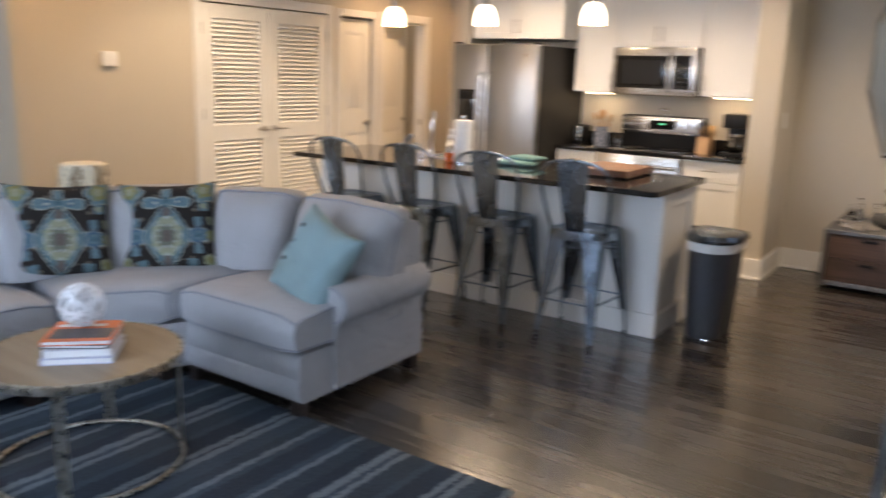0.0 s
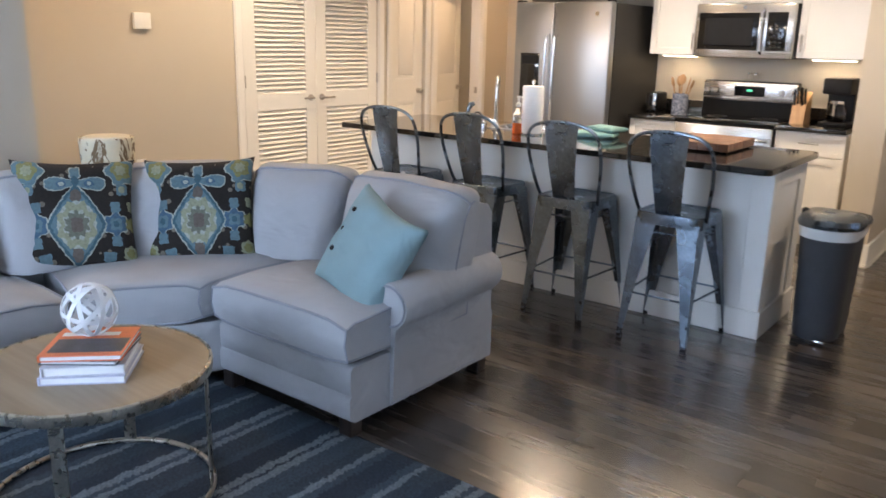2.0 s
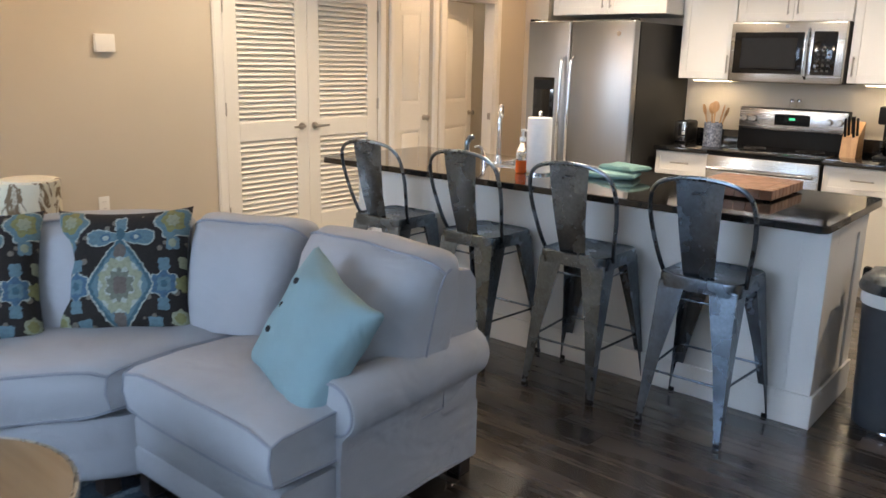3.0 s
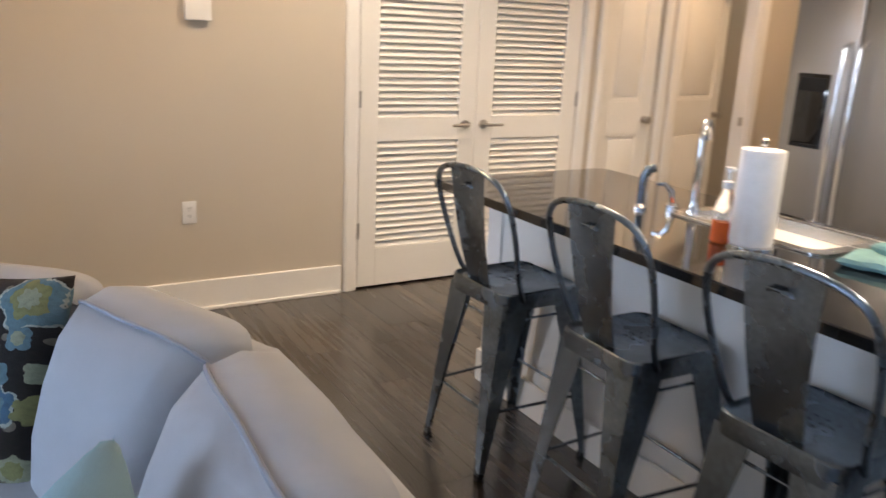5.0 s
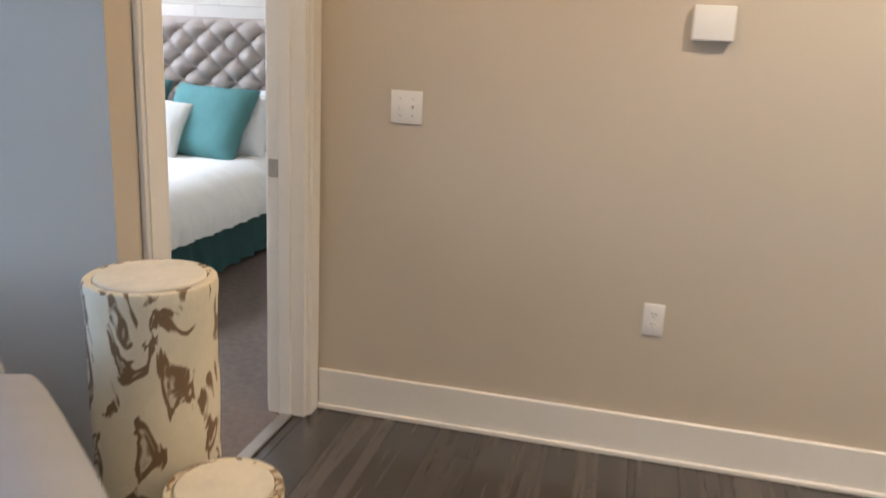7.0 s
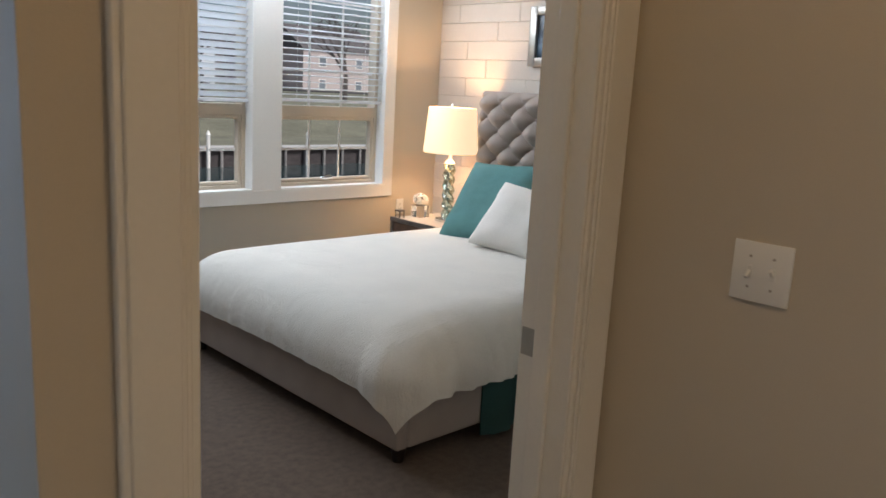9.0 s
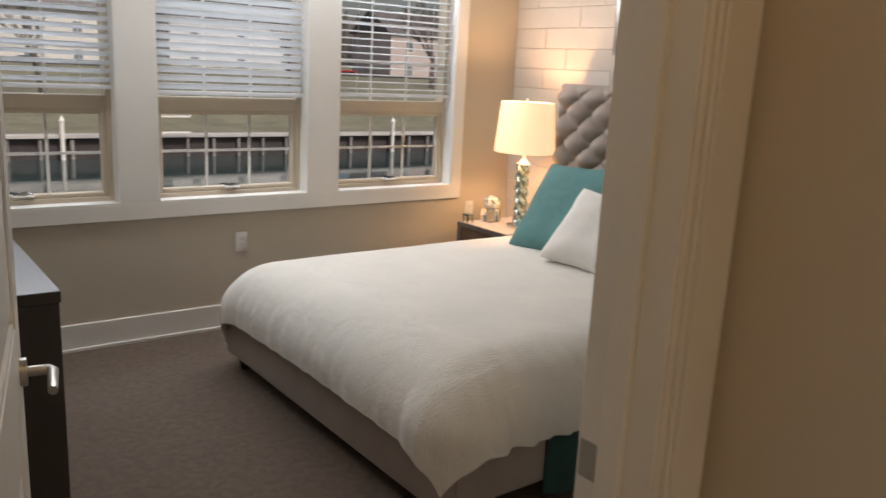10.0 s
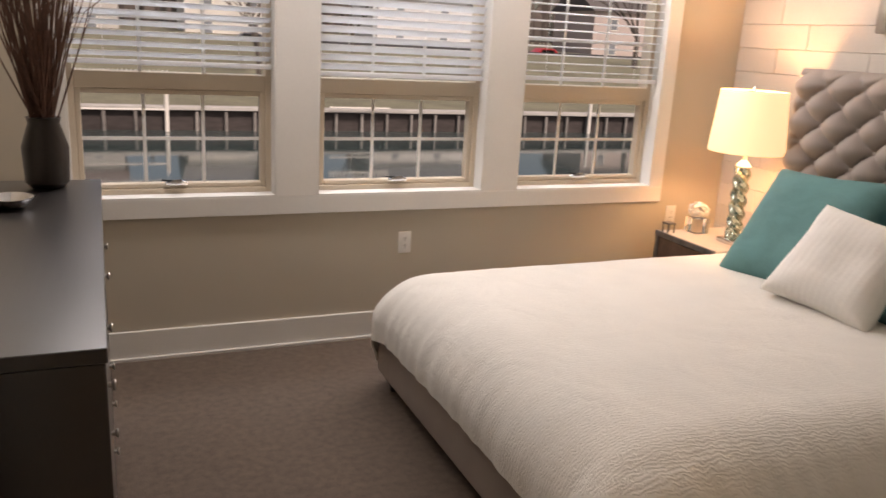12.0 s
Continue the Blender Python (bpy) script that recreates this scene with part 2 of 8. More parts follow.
PANE = clear("window_pane", ior=1.02)
BLOCKP = surf("painted_block", (0.60, 0.54, 0.47), 0.6, scale=4, vary=0.06, bump=0.25, bump_scale=60, per_object=0.05)
SHADE = glow("lit_lamp_shade", (1.0, 0.74, 0.46), 1.45)
FROST = glow("lit_frosted_glass", (1.0, 0.84, 0.62), 3.0)

# ---- mesh helpers ----


def box(bm, x0, x1, y0, y1, z0, z1, bevel=0.0, seg=2, m=None):
    vs = [bm.verts.new(p) for p in ((x0, y0, z0), (x1, y0, z0), (x1, y1, z0), (x0, y1, z0), (x0, y0, z1), (x1, y0, z1), (x1, y1, z1), (x0, y1, z1))]
    fs = [bm.faces.new([vs[i] for i in q]) for q in ((3, 2, 1, 0), (4, 5, 6, 7), (0, 1, 5, 4), (1, 2, 6, 5), (2, 3, 7, 6), (3, 0, 4, 7))]
    if m is not None:
        bmesh.ops.transform(bm, matrix=m, verts=vs)
    if bevel:
        edges = list({e for f in fs for e in f.edges})
        bmesh.ops.bevel(bm, geom=edges, offset=bevel, segments=seg, affect="EDGES", profile=0.5)
    return bm


def ring_between(bm, a, b, close=True):
    n = len(a)
    for i in range(n if close else n - 1):
        j = (i + 1) % n
        bm.faces.new((a[i], a[j], b[j], b[i]))


def lathe(bm, profile, n=24, at=(0, 0, 0), cap=True, squash=(1, 1)):
    """Turns (radius, height) pairs about the upright through at."""
    rings = []
    for r, z in profile:
        rings.append([bm.verts.new((at[0] + r * squash[0] * math.cos(2 * math.pi * i / n), at[1] + r * squash[1] * math.sin(2 * math.pi * i / n), at[2] + z)) for i in range(n)])
    for a, b in zip(rings, rings[1:]):
        ring_between(bm, a, b)
    if cap:
        bm.faces.new(rings[0][::-1])
        bm.faces.new(rings[-1])
    return bm


def tube(bm, pts, r, n=8, closed=False):
    """A round bar along points; r may be a list."""
    pts = [Vector(p) for p in pts]
    k = len(pts)
    rr = r if isinstance(r, (list, tuple)) else [r] * k
    rings, side = [], None
    for i, p in enumerate(pts):
        d = (pts[(i + 1) % k] - pts[i - 1]) if closed or 0 < i < k - 1 else (pts[1] - pts[0] if i == 0 else pts[-1] - pts[-2])
        d.normalize()
        if side is None:
            side = d.cross(Vector((0, 0, 1)) if abs(d.z) < 0.9 else Vector((1, 0, 0))).normalized()
        side = (side - d * side.dot(d)).normalized()
        up = d.cross(side)
        rings.append([bm.verts.new(p + rr[i] * (side * math.cos(2 * math.pi * j / n) + up * math.sin(2 * math.pi * j / n))) for j in range(n)])
    for a, b in zip(rings, rings[1:]):
        ring_between(bm, a, b)
    if closed:
        ring_between(bm, rings[-1], rings[0])
    else:
        bm.faces.new(rings[0][::-1])
        bm.faces.new(rings[-1])
    return bm


def rod(bm, a, b, r, r2=None, n=10):
    return tube(bm, [a, b], [r, r2 if r2 is not None else r], n)


def pad(bm, w, d, h, m, nx=14, ny=14, power=0.32, crown=0.5, pinch=0.0, wave=0.0, seed=0):
    """A stuffed cushion: a flat pad of w x d with a seam round its middle, thick in the centre."""
    def height(u, v):
        e = max(0.0, (1 - abs(u) ** 4) * (1 - abs(v) ** 4))
        return h / 2 * ((1 - crown) * e ** 0.22 + crown * e ** 0.6)
    top, bot = {}, {}
    for i in range(nx + 1):
        for j in range(ny + 1):
            u, v = math.sin((i / nx * 2 - 1) * math.pi / 2 * 0.9) / math.sin(math.pi / 2 * 0.9), math.sin((j / ny * 2 - 1) * math.pi / 2 * 0.9) / math.sin(math.pi / 2 * 0.9)
            k = 1 - pinch * ((1 - u * u) * v * v), 1 - pinch * ((1 - v * v) * u * u)
            x, y = u * w / 2 * k[1], v * d / 2 * k[0]
            z = height(u, v)
            bumpy = wave * noise.noise((u * 2.3 + seed, v * 2.3, seed * 1.7)) if wave else 0
            edge = i in (0, nx) or j in (0, ny)
            top[i, j] = bm.verts.new(m @ Vector((x, y, z + bumpy * (0 if edge else 1))))
            bot[i, j] = top[i, j] if edge else bm.verts.new(m @ Vector((x, y, -z + bumpy)))
    for i in range(nx):
        for j in range(ny):
            bm.faces.new((top[i, j], top[i + 1, j], top[i + 1, j + 1], top[i, j + 1]))
            q = (bot[i, j], bot[i, j + 1], bot[i + 1, j + 1], bot[i + 1, j])
            if len(set(q)) == 4:
                bm.faces.new(q)
    return bm


def seam(w, d, m, r=0.006, pinch=0.0, n=10):
    """The points of the seam round such a cushion."""
    pts = []
    for a, b in (((-1, -1), (1, -1)), ((1, -1), (1, 1)), ((1, 1), (-1, 1)), ((-1, 1), (-1, -1))):
        for i in range(n):
            u, v = a[0] + (b[0] - a[0]) * i / n, a[1] + (b[1] - a[1]) * i / n
            pts.append(m @ Vector((u * w / 2 * (1 - pinch * ((1 - v * v) * u * u)), v * d / 2 * (1 - pinch * ((1 - u * u) * v * v)), 0)))
    return pts


def finish(bm, name, material, smooth=None):
    bmesh.ops.recalc_face_normals(bm, faces=bm.faces)
    me = bpy.data.meshes.new(name)
    bm.to_mesh(me)
    bm.free()
    me.materials.append(material)
    if smooth is not None:
        me.polygons.foreach_set("use_smooth", [True] * len(me.polygons))
        if smooth:
            me.set_sharp_from_angle(angle=radians(smooth))
    return me


AT = Vector((0, 0, 0))      # where the group of things being built has its origin


def part(name, bm, material, parent, label="", smooth=35):
    """Links a bmesh, given in metres from AT, as one mesh under a thing or a part."""
    bmesh.ops.translate(bm, vec=AT, verts=bm.verts)
    ob = new(name, finish(bm, name, material, smooth))
    ob.parent = parent
    inv = parent.matrix_basis.inverted()
    ob.matrix_parent_inverse = inv if parent.parent is None else Matrix.Identity(4)
    return tagged(ob, label)


def thing(name, at, label, category, group=""):
    ob = new(name)
    ob.empty_display_size = 0.1
    ob.matrix_basis = Matrix.Translation(Vector(at) + AT)
    return tagged(ob, label, category, group)


def solid(name, bm, material, label="", category="", kind="", group="", smooth=35):
    return tagged(new(name, finish(bm, name, material, smooth)), label, category, group, kind)


def B():
    return bmesh.new()


def bx(*a, **k):
    return box(bmesh.new(), *a, **k)


def wall(name, axis, c0, c1, a0, a1, z0, z1, openings=(), material=WALL):
    """A wall of thickness c0..c1 that runs from a0 to a1, with openings (from, to, sill, head) through it."""
    bm = B()

    def put(a, b, lo, hi):
        if b - a > 1e-4 and hi - lo > 1e-4:
            box(bm, *((c0, c1, a, b) if axis == "x" else (a, b, c0, c1)), lo, hi)
    at = a0
    for a, b, lo, hi in sorted(openings):
        put(at, a, z0, z1)
        put(a, b, z0, lo)
        put(a, b, hi, z1)
        at = b
    put(at, a1, z0, z1)
    return solid(name, bm, material, kind="structure", smooth=None)

# ---- structure ----
H = 2.70
BEDROOM_WINDOWS = [(-2.352, -1.45), (-1.240, -0.335), (-0.128, 0.777)]
wall("wall_west", "x", -0.12, 0.0, -2.11, 3.80, 0, H, [(0.10, 1.635, 0, 2.04), (1.84, 2.34, 0, 2.04), (2.52, 3.28, 0, 2.04)])
wall("wall_bedroom_door", "y", -2.25, -2.11, -2.90, 1.197, 0, H, [(0.107, 1.0, 0, 2.05)])
wall("wall_between", "x", 1.08, 1.197, -5.85, -2.25, 0, H)
wall("wall_south", "y", -6.05, -5.85, 1.197, 7.02, 0, H, [(1.9, 3.6, 0.75, 2.35), (5.05, 6.65, 0.75, 2.35)])
wall("wall_bedroom_south", "y", -6.05, -5.85, -3.02, 1.197, 0, H, [(a, b, 0.79, 2.36) for a, b in BEDROOM_WINDOWS])
wall("wall_block_backing", "x", -3.02, -2.92, -5.85, -2.11, 0, H)
wall("wall_kitchen", "y", 2.96, 3.08, 1.21, 4.01, 0, H)
wall("wall_dining", "y", 2.68, 2.80, 4.21, 6.43, 0, H)
wall("wall_hall_side", "x", 1.09, 1.21, 2.36, 3.80, 0, H)
wall("wall_hall_end", "y", 3.80, 3.92, -0.12, 1.21, 0, H)
wall("wall_pier", "x", 4.01, 4.21, 2.02, 3.08, 0, H)
wall("wall_dining_east", "x", 6.24, 6.36, -0.84, 2.68, 0, H, [(0.3, 2.2, 0.75, 2.35)])
wall("wall_television", "y", -1.68, -0.84, 5.915, 7.02, 0, H)
wall("wall_living_east", "x", 6.90, 7.02, -5.85, -1.68, 0, H, [(-5.0, -2.5, 0.75, 2.35)])
# closet and bathroom beyond the doors of the west wall
wall("wall_closet_back", "x", -0.80, -0.72, -0.02, 2.42, 0, H)
wall("wall_closet_side", "y", -0.10, -0.02, -0.80, -0.12, 0, H)
wall("wall_closet_divider", "y", 1.70, 1.78, -0.72, -0.12, 0, H)
wall("wall_bath_near", "y", 2.36, 2.44, -1.70, -0.12, 0, H)
wall("wall_bath_back", "x", -1.78, -1.70, 2.36, 3.92, 0, H)
wall("wall_bath_far", "y", 3.55, 3.63, -1.70, -0.12, 0, H)
solid("ceiling", bx(-3.02, 7.02, -6.05, 3.92, H, H + 0.12), CEIL, kind="structure", smooth=None)
solid("floor", bx(-0.12, 7.02, -6.05, 3.92, -0.12, -0.012), DARKWOOD, kind="structure", smooth=None)
solid("floor_bath", bx(-1.78, -0.12, -0.10, 3.92, -0.12, 0.0), TRIM, kind="structure", smooth=None)
solid("floor_bedroom_carpet", bx(-3.02, 1.21, -6.05, -2.18, -0.12, 0.004), CARPET, kind="structure", smooth=None)


def baseboard(a, b, n, h=0.165, t=0.018):
    """A skirting board with a shoe moulding, from a to b on the floor, standing out along n."""
    (x0, y0), (x1, y1), (nx, ny) = a, b, n
    bm = B()
    def slab(t0, t1, z0, z1):
        xs, ys = sorted((x0 + nx * t0, x1 + nx * t1)), sorted((y0 + ny * t0, y1 + ny * t1))
        box(bm, xs[0], xs[1], ys[0], ys[1], z0, z1, 0.003, 1)
    slab(0.0005, t, 0.0, h)
    slab(t, t + 0.013, 0.0, 0.020)
    return solid("baseboard", bm, TRIM, kind="structure", smooth=None)


baseboard((0, -2.09), (0, 0.0), (1, 0))
baseboard((0, 3.38), (0, 3.80), (1, 0))
baseboard((1.197, -5.85), (1.197, -2.11), (1, 0))
baseboard((4.21, 2.02), (4.21, 2.68), (1, 0))
baseboard((4.01, 2.02), (4.228, 2.02), (0, -1))
baseboard((4.228, 2.68), (6.24, 2.68), (0, -1))
baseboard((6.24, -0.84), (6.24, 2.66), (-1, 0))
baseboard((5.915, -1.68), (5.915, -0.84), (-1, 0))
baseboard((5.915, -1.68), (6.9, -1.68), (0, -1))
baseboard((1.24, -5.85), (6.9, -5.85), (0, 1))
baseboard((1.09, 2.36), (1.09, 3.80), (-1, 0))
baseboard((-2.90, -5.85), (1.08, -5.85), (0, 1), h=0.15)
baseboard((1.08, -5.83), (1.08, -2.25), (-1, 0), h=0.15)
baseboard((-2.90, -2.25), (0.0, -2.25), (0, -1), h=0.15)


def casing(name, axis, c, out, a, b, head, w=0.085, t=0.02, floor=0.0):
    """The moulded frame round a door opening on one face of a wall."""
    bm = B()
    for lo, hi, z0, z1 in ((a - w, a, floor, head + w), (b, b + w, floor, head + w), (a, b, head, head + w)):
        side = 1 if lo >= b else -1 if hi <= a else 0     # which way the outer edge lies
        i, o = (lo, hi) if side >= 0 else (hi, lo)
        steps = ((0, t * 0.45, 0.0, 1.0), (t * 0.45, t * 0.8, 0.10, 1.0), (t * 0.8, t, 0.18, 0.88)) if side else ((0, t * 0.8, 0.0, 1.0), (t * 0.8, t, 0.0, 1.0))
        for d0, d1, k0, k1, v0, v1 in ((*q, z0, z1 - (0.012 if side and q[0] > t * 0.7 else 0)) for q in steps):
            u0, u1 = sorted((i + (o - i) * k0, i + (o - i) * k1))
            c0, c1 = sorted((c + out * (d0 + 0.0005), c + out * (d1 + 0.0005)))
            box(bm, *((c0, c1, u0, u1) if axis == "x" else (u0, u1, c0, c1)), v0, v1, 0.003, 1)
    return solid(name, bm, TRIM, kind="structure", smooth=None)


casing("trim", "x", 0.0, 1, 0.10, 1.635, 2.04)
casing("trim", "x", 0.0, 1, 1.84, 2.34, 2.04, w=0.07)
casing("trim", "x", 0.0, 1, 2.52, 3.28, 2.04)
casing("trim", "y", -2.11, 1, 0.115, 0.995, 2.045, w=0.105)
casing("trim", "y", -2.25, -1, 0.115, 0.995, 2.045)
# jamb of the bedroom door with its stop
jb = B()
for x0, x1, sx0, sx1 in ((0.1075, 0.125, 0.125, 0.137), (0.982, 0.9995, 0.970, 0.982)):
    box(jb, x0, x1, -2.255, -2.105, 0, 2.05, 0.002, 1)
    box(jb, sx0, sx1, -2.205, -2.158, 0, 2.034, 0.003, 2)
box(jb, 0.125, 0.982, -2.255, -2.105, 2.034, 2.0495, 0.002, 1)
solid("trim_jamb", jb, TRIM, kind="structure", smooth=None)
solid("strike_plate", bx(0.124, 0.1275, -2.248, -2.210, 0.94, 1.005, 0.001, 1), NICKEL, "brushed nickel strike plate in the door jamb", "strike plate")
jb = B()
for y0, y1 in ((2.5205, 2.535), (3.265, 3.2795)):
    box(jb, -0.122, 0.004, y0, y1, 0, 2.04, 0.002, 1)
box(jb, -0.122, 0.004, 2.535, 3.265, 2.025, 2.0395, 0.002, 1)
solid("trim_bath_jamb", jb, TRIM, kind="structure", smooth=None)
solid("strike_plate", bx(-0.05, -0.015, 3.258, 3.264, 0.90, 0.965, 0.001, 1), NICKEL, "brushed nickel strike plate in the bath door jamb", "strike plate")
solid("threshold", bx(0.126, 0.981, -2.20, -2.15, 0.0, 0.010, 0.003, 1), NICKEL, kind="structure")

# floor planks, along x, staggered row by row
PW, PL = 0.178, 1.22
REGIONS = [(0.0, 6.9, -5.85, -2.11), (0.0, 6.24, -0.84, 2.96), (0.0, 5.915, -2.11, -0.84), (0.0, 1.09, 2.96, 3.80)]


# ---- doors ----
def lever(parent, m, flip=1):
    bm = B()
    tube(bm, [m @ Vector((0, 0, 0)), m @ Vector((0, 0, 0.012))], 0.027, 20)
    part("rose", bm, NICKEL, parent, "round brushed nickel rose")
    bm = B()
    tube(bm, [m @ Vector(p) for p in ((0, 0, 0.01), (0, 0, 0.048), (flip * 0.012, 0, 0.056), (flip * 0.11, 0, 0.056))], [0.010, 0.010, 0.010, 0.0085], 12)
    part("lever", bm, NICKEL, parent, "straight brushed nickel lever")


def hinge(parent, m):
    bm = B()
    box(bm, -0.011, 0.011, -0.045, 0.045, -0.001, 0.004, 0.001, 1, m=m)
    tube(bm, [m @ Vector((0, -0.047, 0.006)), m @ Vector((0, 0.047, 0.006))], 0.006, 8)
    part("hinge", bm, NICKEL, parent, "brushed nickel butt hinge")


WESTM = Matrix(((0, 0, 1, 0), (1, 0, 0, 0), (0, 1, 0, 0), (0, 0, 0, 1)))  # local x along +y, y up, z out along +x


def west(y, z, x=0.0):
    return Matrix.Translation((x, y, z)) @ WESTM


def louvred_door(name, y0, y1, handle_y, flip, hinge_y):
    t = thing(name, (0, (y0 + y1) / 2, 0), "white painted louvred closet door, closed", "door", "louvred closet doors")
    X0, X1 = -0.034, 0.0
    fr = B()
    st = 0.115
    box(fr, X0, X1, y0, y0 + st, 0.012, 2.03, 0.002, 1)
    box(fr, X0, X1, y1 - st, y1, 0.012, 2.03, 0.002, 1)
    for lo, hi in ((0.012, 0.24), (0.87, 1.0), (1.91, 2.03)):
        box(fr, X0, X1, y0 + st, y1 - st, lo, hi, 0.002, 1)
    part("door_frame", fr, DOORP, t)
    for lo, hi in ((0.24, 0.87), (1.0, 1.91)):
        n = round((hi - lo) / 0.0385)
        step = (hi - lo) / n
        me = None
        for i in range(n):
            z = lo + (i + 0.5) * step
            if me is None:
                bm = B()
                box(bm, -0.024, 0.024, y0 + st, y1 - st, -0.004, 0.004, 0.002, 1)
                first = part("slat", bm, DOORP, t)
                me = first.data
                ob = first
            else:
                ob = new("slat", me)
                ob.parent = t
                ob.matrix_parent_inverse = first.matrix_parent_inverse
            ob.matrix_basis = pose(-0.018, 0, z, 0, 48, 0)
    lever(t, west(handle_y, 0.958), flip)
    for z in (0.355, 1.108, 1.82):
        hinge(t, west(hinge_y, z, 0.001))
    return t


louvred_door("louvred_door", 0.105, 0.866, 0.795, -1, 0.104)
louvred_door("louvred_door", 0.870, 1.631, 0.925, 1, 1.632)


def panel_door(name, label, w, m, lever_side, knob=False, height=2.02, latch=0.962):
    """A two-panel door leaf; local x from the hinge to the latch, y through it, z up."""
    t = thing(name, m.translation, label, "door")
    bm = B()
    T = 0.035
    st = 0.11
    def lb(*a, **k):
        box(bm, *a, m=m, **k)
    lb(0.002, st, 0, T, 0.012, height, bevel=0.002, seg=1)
    lb(w - st, w - 0.002, 0, T, 0.012, height, bevel=0.002, seg=1)
    for lo, hi in ((0.012, 0.22), (0.86, 1.085), (height - 0.13, height)):
        lb(st, w - st, 0, T, lo, hi, bevel=0.002, seg=1)
    part("door_leaf", bm, DOORP, t)
    for lo, hi in ((0.22, 0.86), (1.085, height - 0.13)):
        bm = B()
        lb2 = box(bm, st + 0.002, w - st - 0.002, 0.010, T - 0.010, lo + 0.002, hi - 0.002, m=m)
        box(bm, st + 0.035, w - st - 0.035, 0.003, T - 0.003, lo + 0.035, hi - 0.035, 0.008, 2, m=m)
        for y0, y1 in ((0.002, 0.011), (T - 0.011, T - 0.002)):
            for u0, u1, v0, v1 in ((st, st + 0.014, lo, hi), (w - st - 0.014, w - st, lo, hi), (st, w - st, lo, lo + 0.014), (st, w - st, hi - 0.014, hi)):
                box(bm, u0, u1, y0, y1, v0, v1, m=m)
        part("panel", bm, DOORP, t)
    for side in (-1, 1):
        y = 0 if side < 0 else T
        mm = m @ Matrix.Translation((w - 0.065, y, latch)) @ (pose(0, 0, 0, 90, 0, 0) if side < 0 else pose(0, 0, 0, -90, 0, 0))
        if knob:
            bm = B()
            tube(bm, [mm @ Vector(p) for p in ((0, 0, 0), (0, 0, 0.008), (0, 0, 0.010), (0, 0, 0.03), (0, 0, 0.036), (0, 0, 0.05), (0, 0, 0.06))], [0.026, 0.026, 0.012, 0.012, 0.024, 0.028, 0.018], 16)
            part("door_knob", bm, NICKEL, t, "brushed nickel knob")
        else:
            lever(t, mm, -1)
    bm = B()
    box(bm, w - 0.003, w + 0.0015, 0.006, T - 0.006, latch - 0.028, latch + 0.028, m=m)
    part("latch_plate", bm, NICKEL, t)
    return t


# linen closet door, closed, its face just behind the wall's
panel_door("linen_door", "white two-panel linen closet door, closed", 0.496, pose(-0.036, 1.842, 0, 0, 0, 90), 1, knob=True).matrix_basis
panel_door("bath_door", "white two-panel bath door standing ajar", 0.73, pose(-0.07, 2.535, 0, 0, 0, 104), 1, knob=True)
panel_door("bedroom_door", "white two-panel bedroom door, open into the room", 0.848, pose(0.972, -2.258, 0, 0, 0, -101.5), 1, latch=0.985)


# ---- plates and thermostat on the west wall ----
def wall_plate(name, label, category, m, toggles=0, sockets=0, w=0.072, h=0.117):
    t = thing(name, m.translation, label, category)
    bm = B()
    box(bm, -w / 2, w / 2, -h / 2, h / 2, 0.0005, 0.006, 0.0025, 2, m=m)
    part("plate", bm, PLASTICW, t)
    for i in range(toggles):
        x = (i - (toggles - 1) / 2) * 0.046
        bm = B()
        box(bm, x - 0.005, x + 0.005, -0.012, 0.012, 0.005, 0.0075, 0.001, 1, m=m)
        tube(bm, [m @ Vector((x, 0, 0.006)), m @ Vector((x, 0.010 if i else -0.010, 0.019))], [0.0048, 0.0035], 8)
        part("toggle", bm, PLASTICW, t)
        for z in (-0.030, 0.030):
            bm = B()
            tube(bm, [m @ Vector((x, z, 0.005)), m @ Vector((x, z, 0.0072))], 0.003, 8)
            part("screw", bm, NICKEL, t)
    for i in range(sockets):
        z = (i - (sockets - 1) / 2) * 0.039
        bm = B()
        tube(bm, [m @ Vector((0, z, 0.005)), m @ Vector((0, z, 0.008))], 0.0165, 18)
        part("socket", bm, PLASTICW, t)
        bm = B()
        for x in (-0.006, 0.006):
            box(bm, x - 0.0011, x + 0.0011, z - 0.001, z + 0.008, 0.0078, 0.0084, m=m)
        tube(bm, [m @ Vector((0, z - 0.008, 0.0078)), m @ Vector((0, z - 0.008, 0.0084))], 0.0022, 8)
        part("slot", bm, BLACKP, t)
    return t


SOUTHM = Matrix(((1, 0, 0, 0), (0, 0, 1, 0), (0, 1, 0, 0), (0, 0, 0, 1)))   # x along x, y up, z out along +y
wall_plate("light_switch", "white double toggle switch plate on the beige wall", "light switch", west(-1.77, 1.213), toggles=2, w=0.118)
wall_plate("wall_outlet", "white duplex outlet on the beige wall", "outlet", west(-0.838, 0.535), sockets=2)
wall_plate("wall_outlet", "white duplex outlet under the bedroom windows", "outlet", Matrix.Translation((-0.814, -5.85, 0.521)) @ SOUTHM, sockets=2)
wall_plate("wall_outlet", "white duplex outlet beside the nightstand", "outlet", Matrix.Translation((-2.545, -5.85, 0.608)) @ SOUTHM, sockets=2)
wall_plate("light_switch", "white rocker switch plate on the pier", "light switch", west(2.30, 1.235, 4.21))
th = thing("thermostat", (0.0, -0.78, 1.54), "white box thermostat on the beige wall", "thermostat")
part("cover", bx(0.0005, 0.032, -0.828, -0.700, 1.488, 1.598, 0.006, 2), PLASTICW, th)
part("vent_slot", bx(0.028, 0.0335, -0.823, -0.705, 1.493, 1.497), PLASTICW, th)


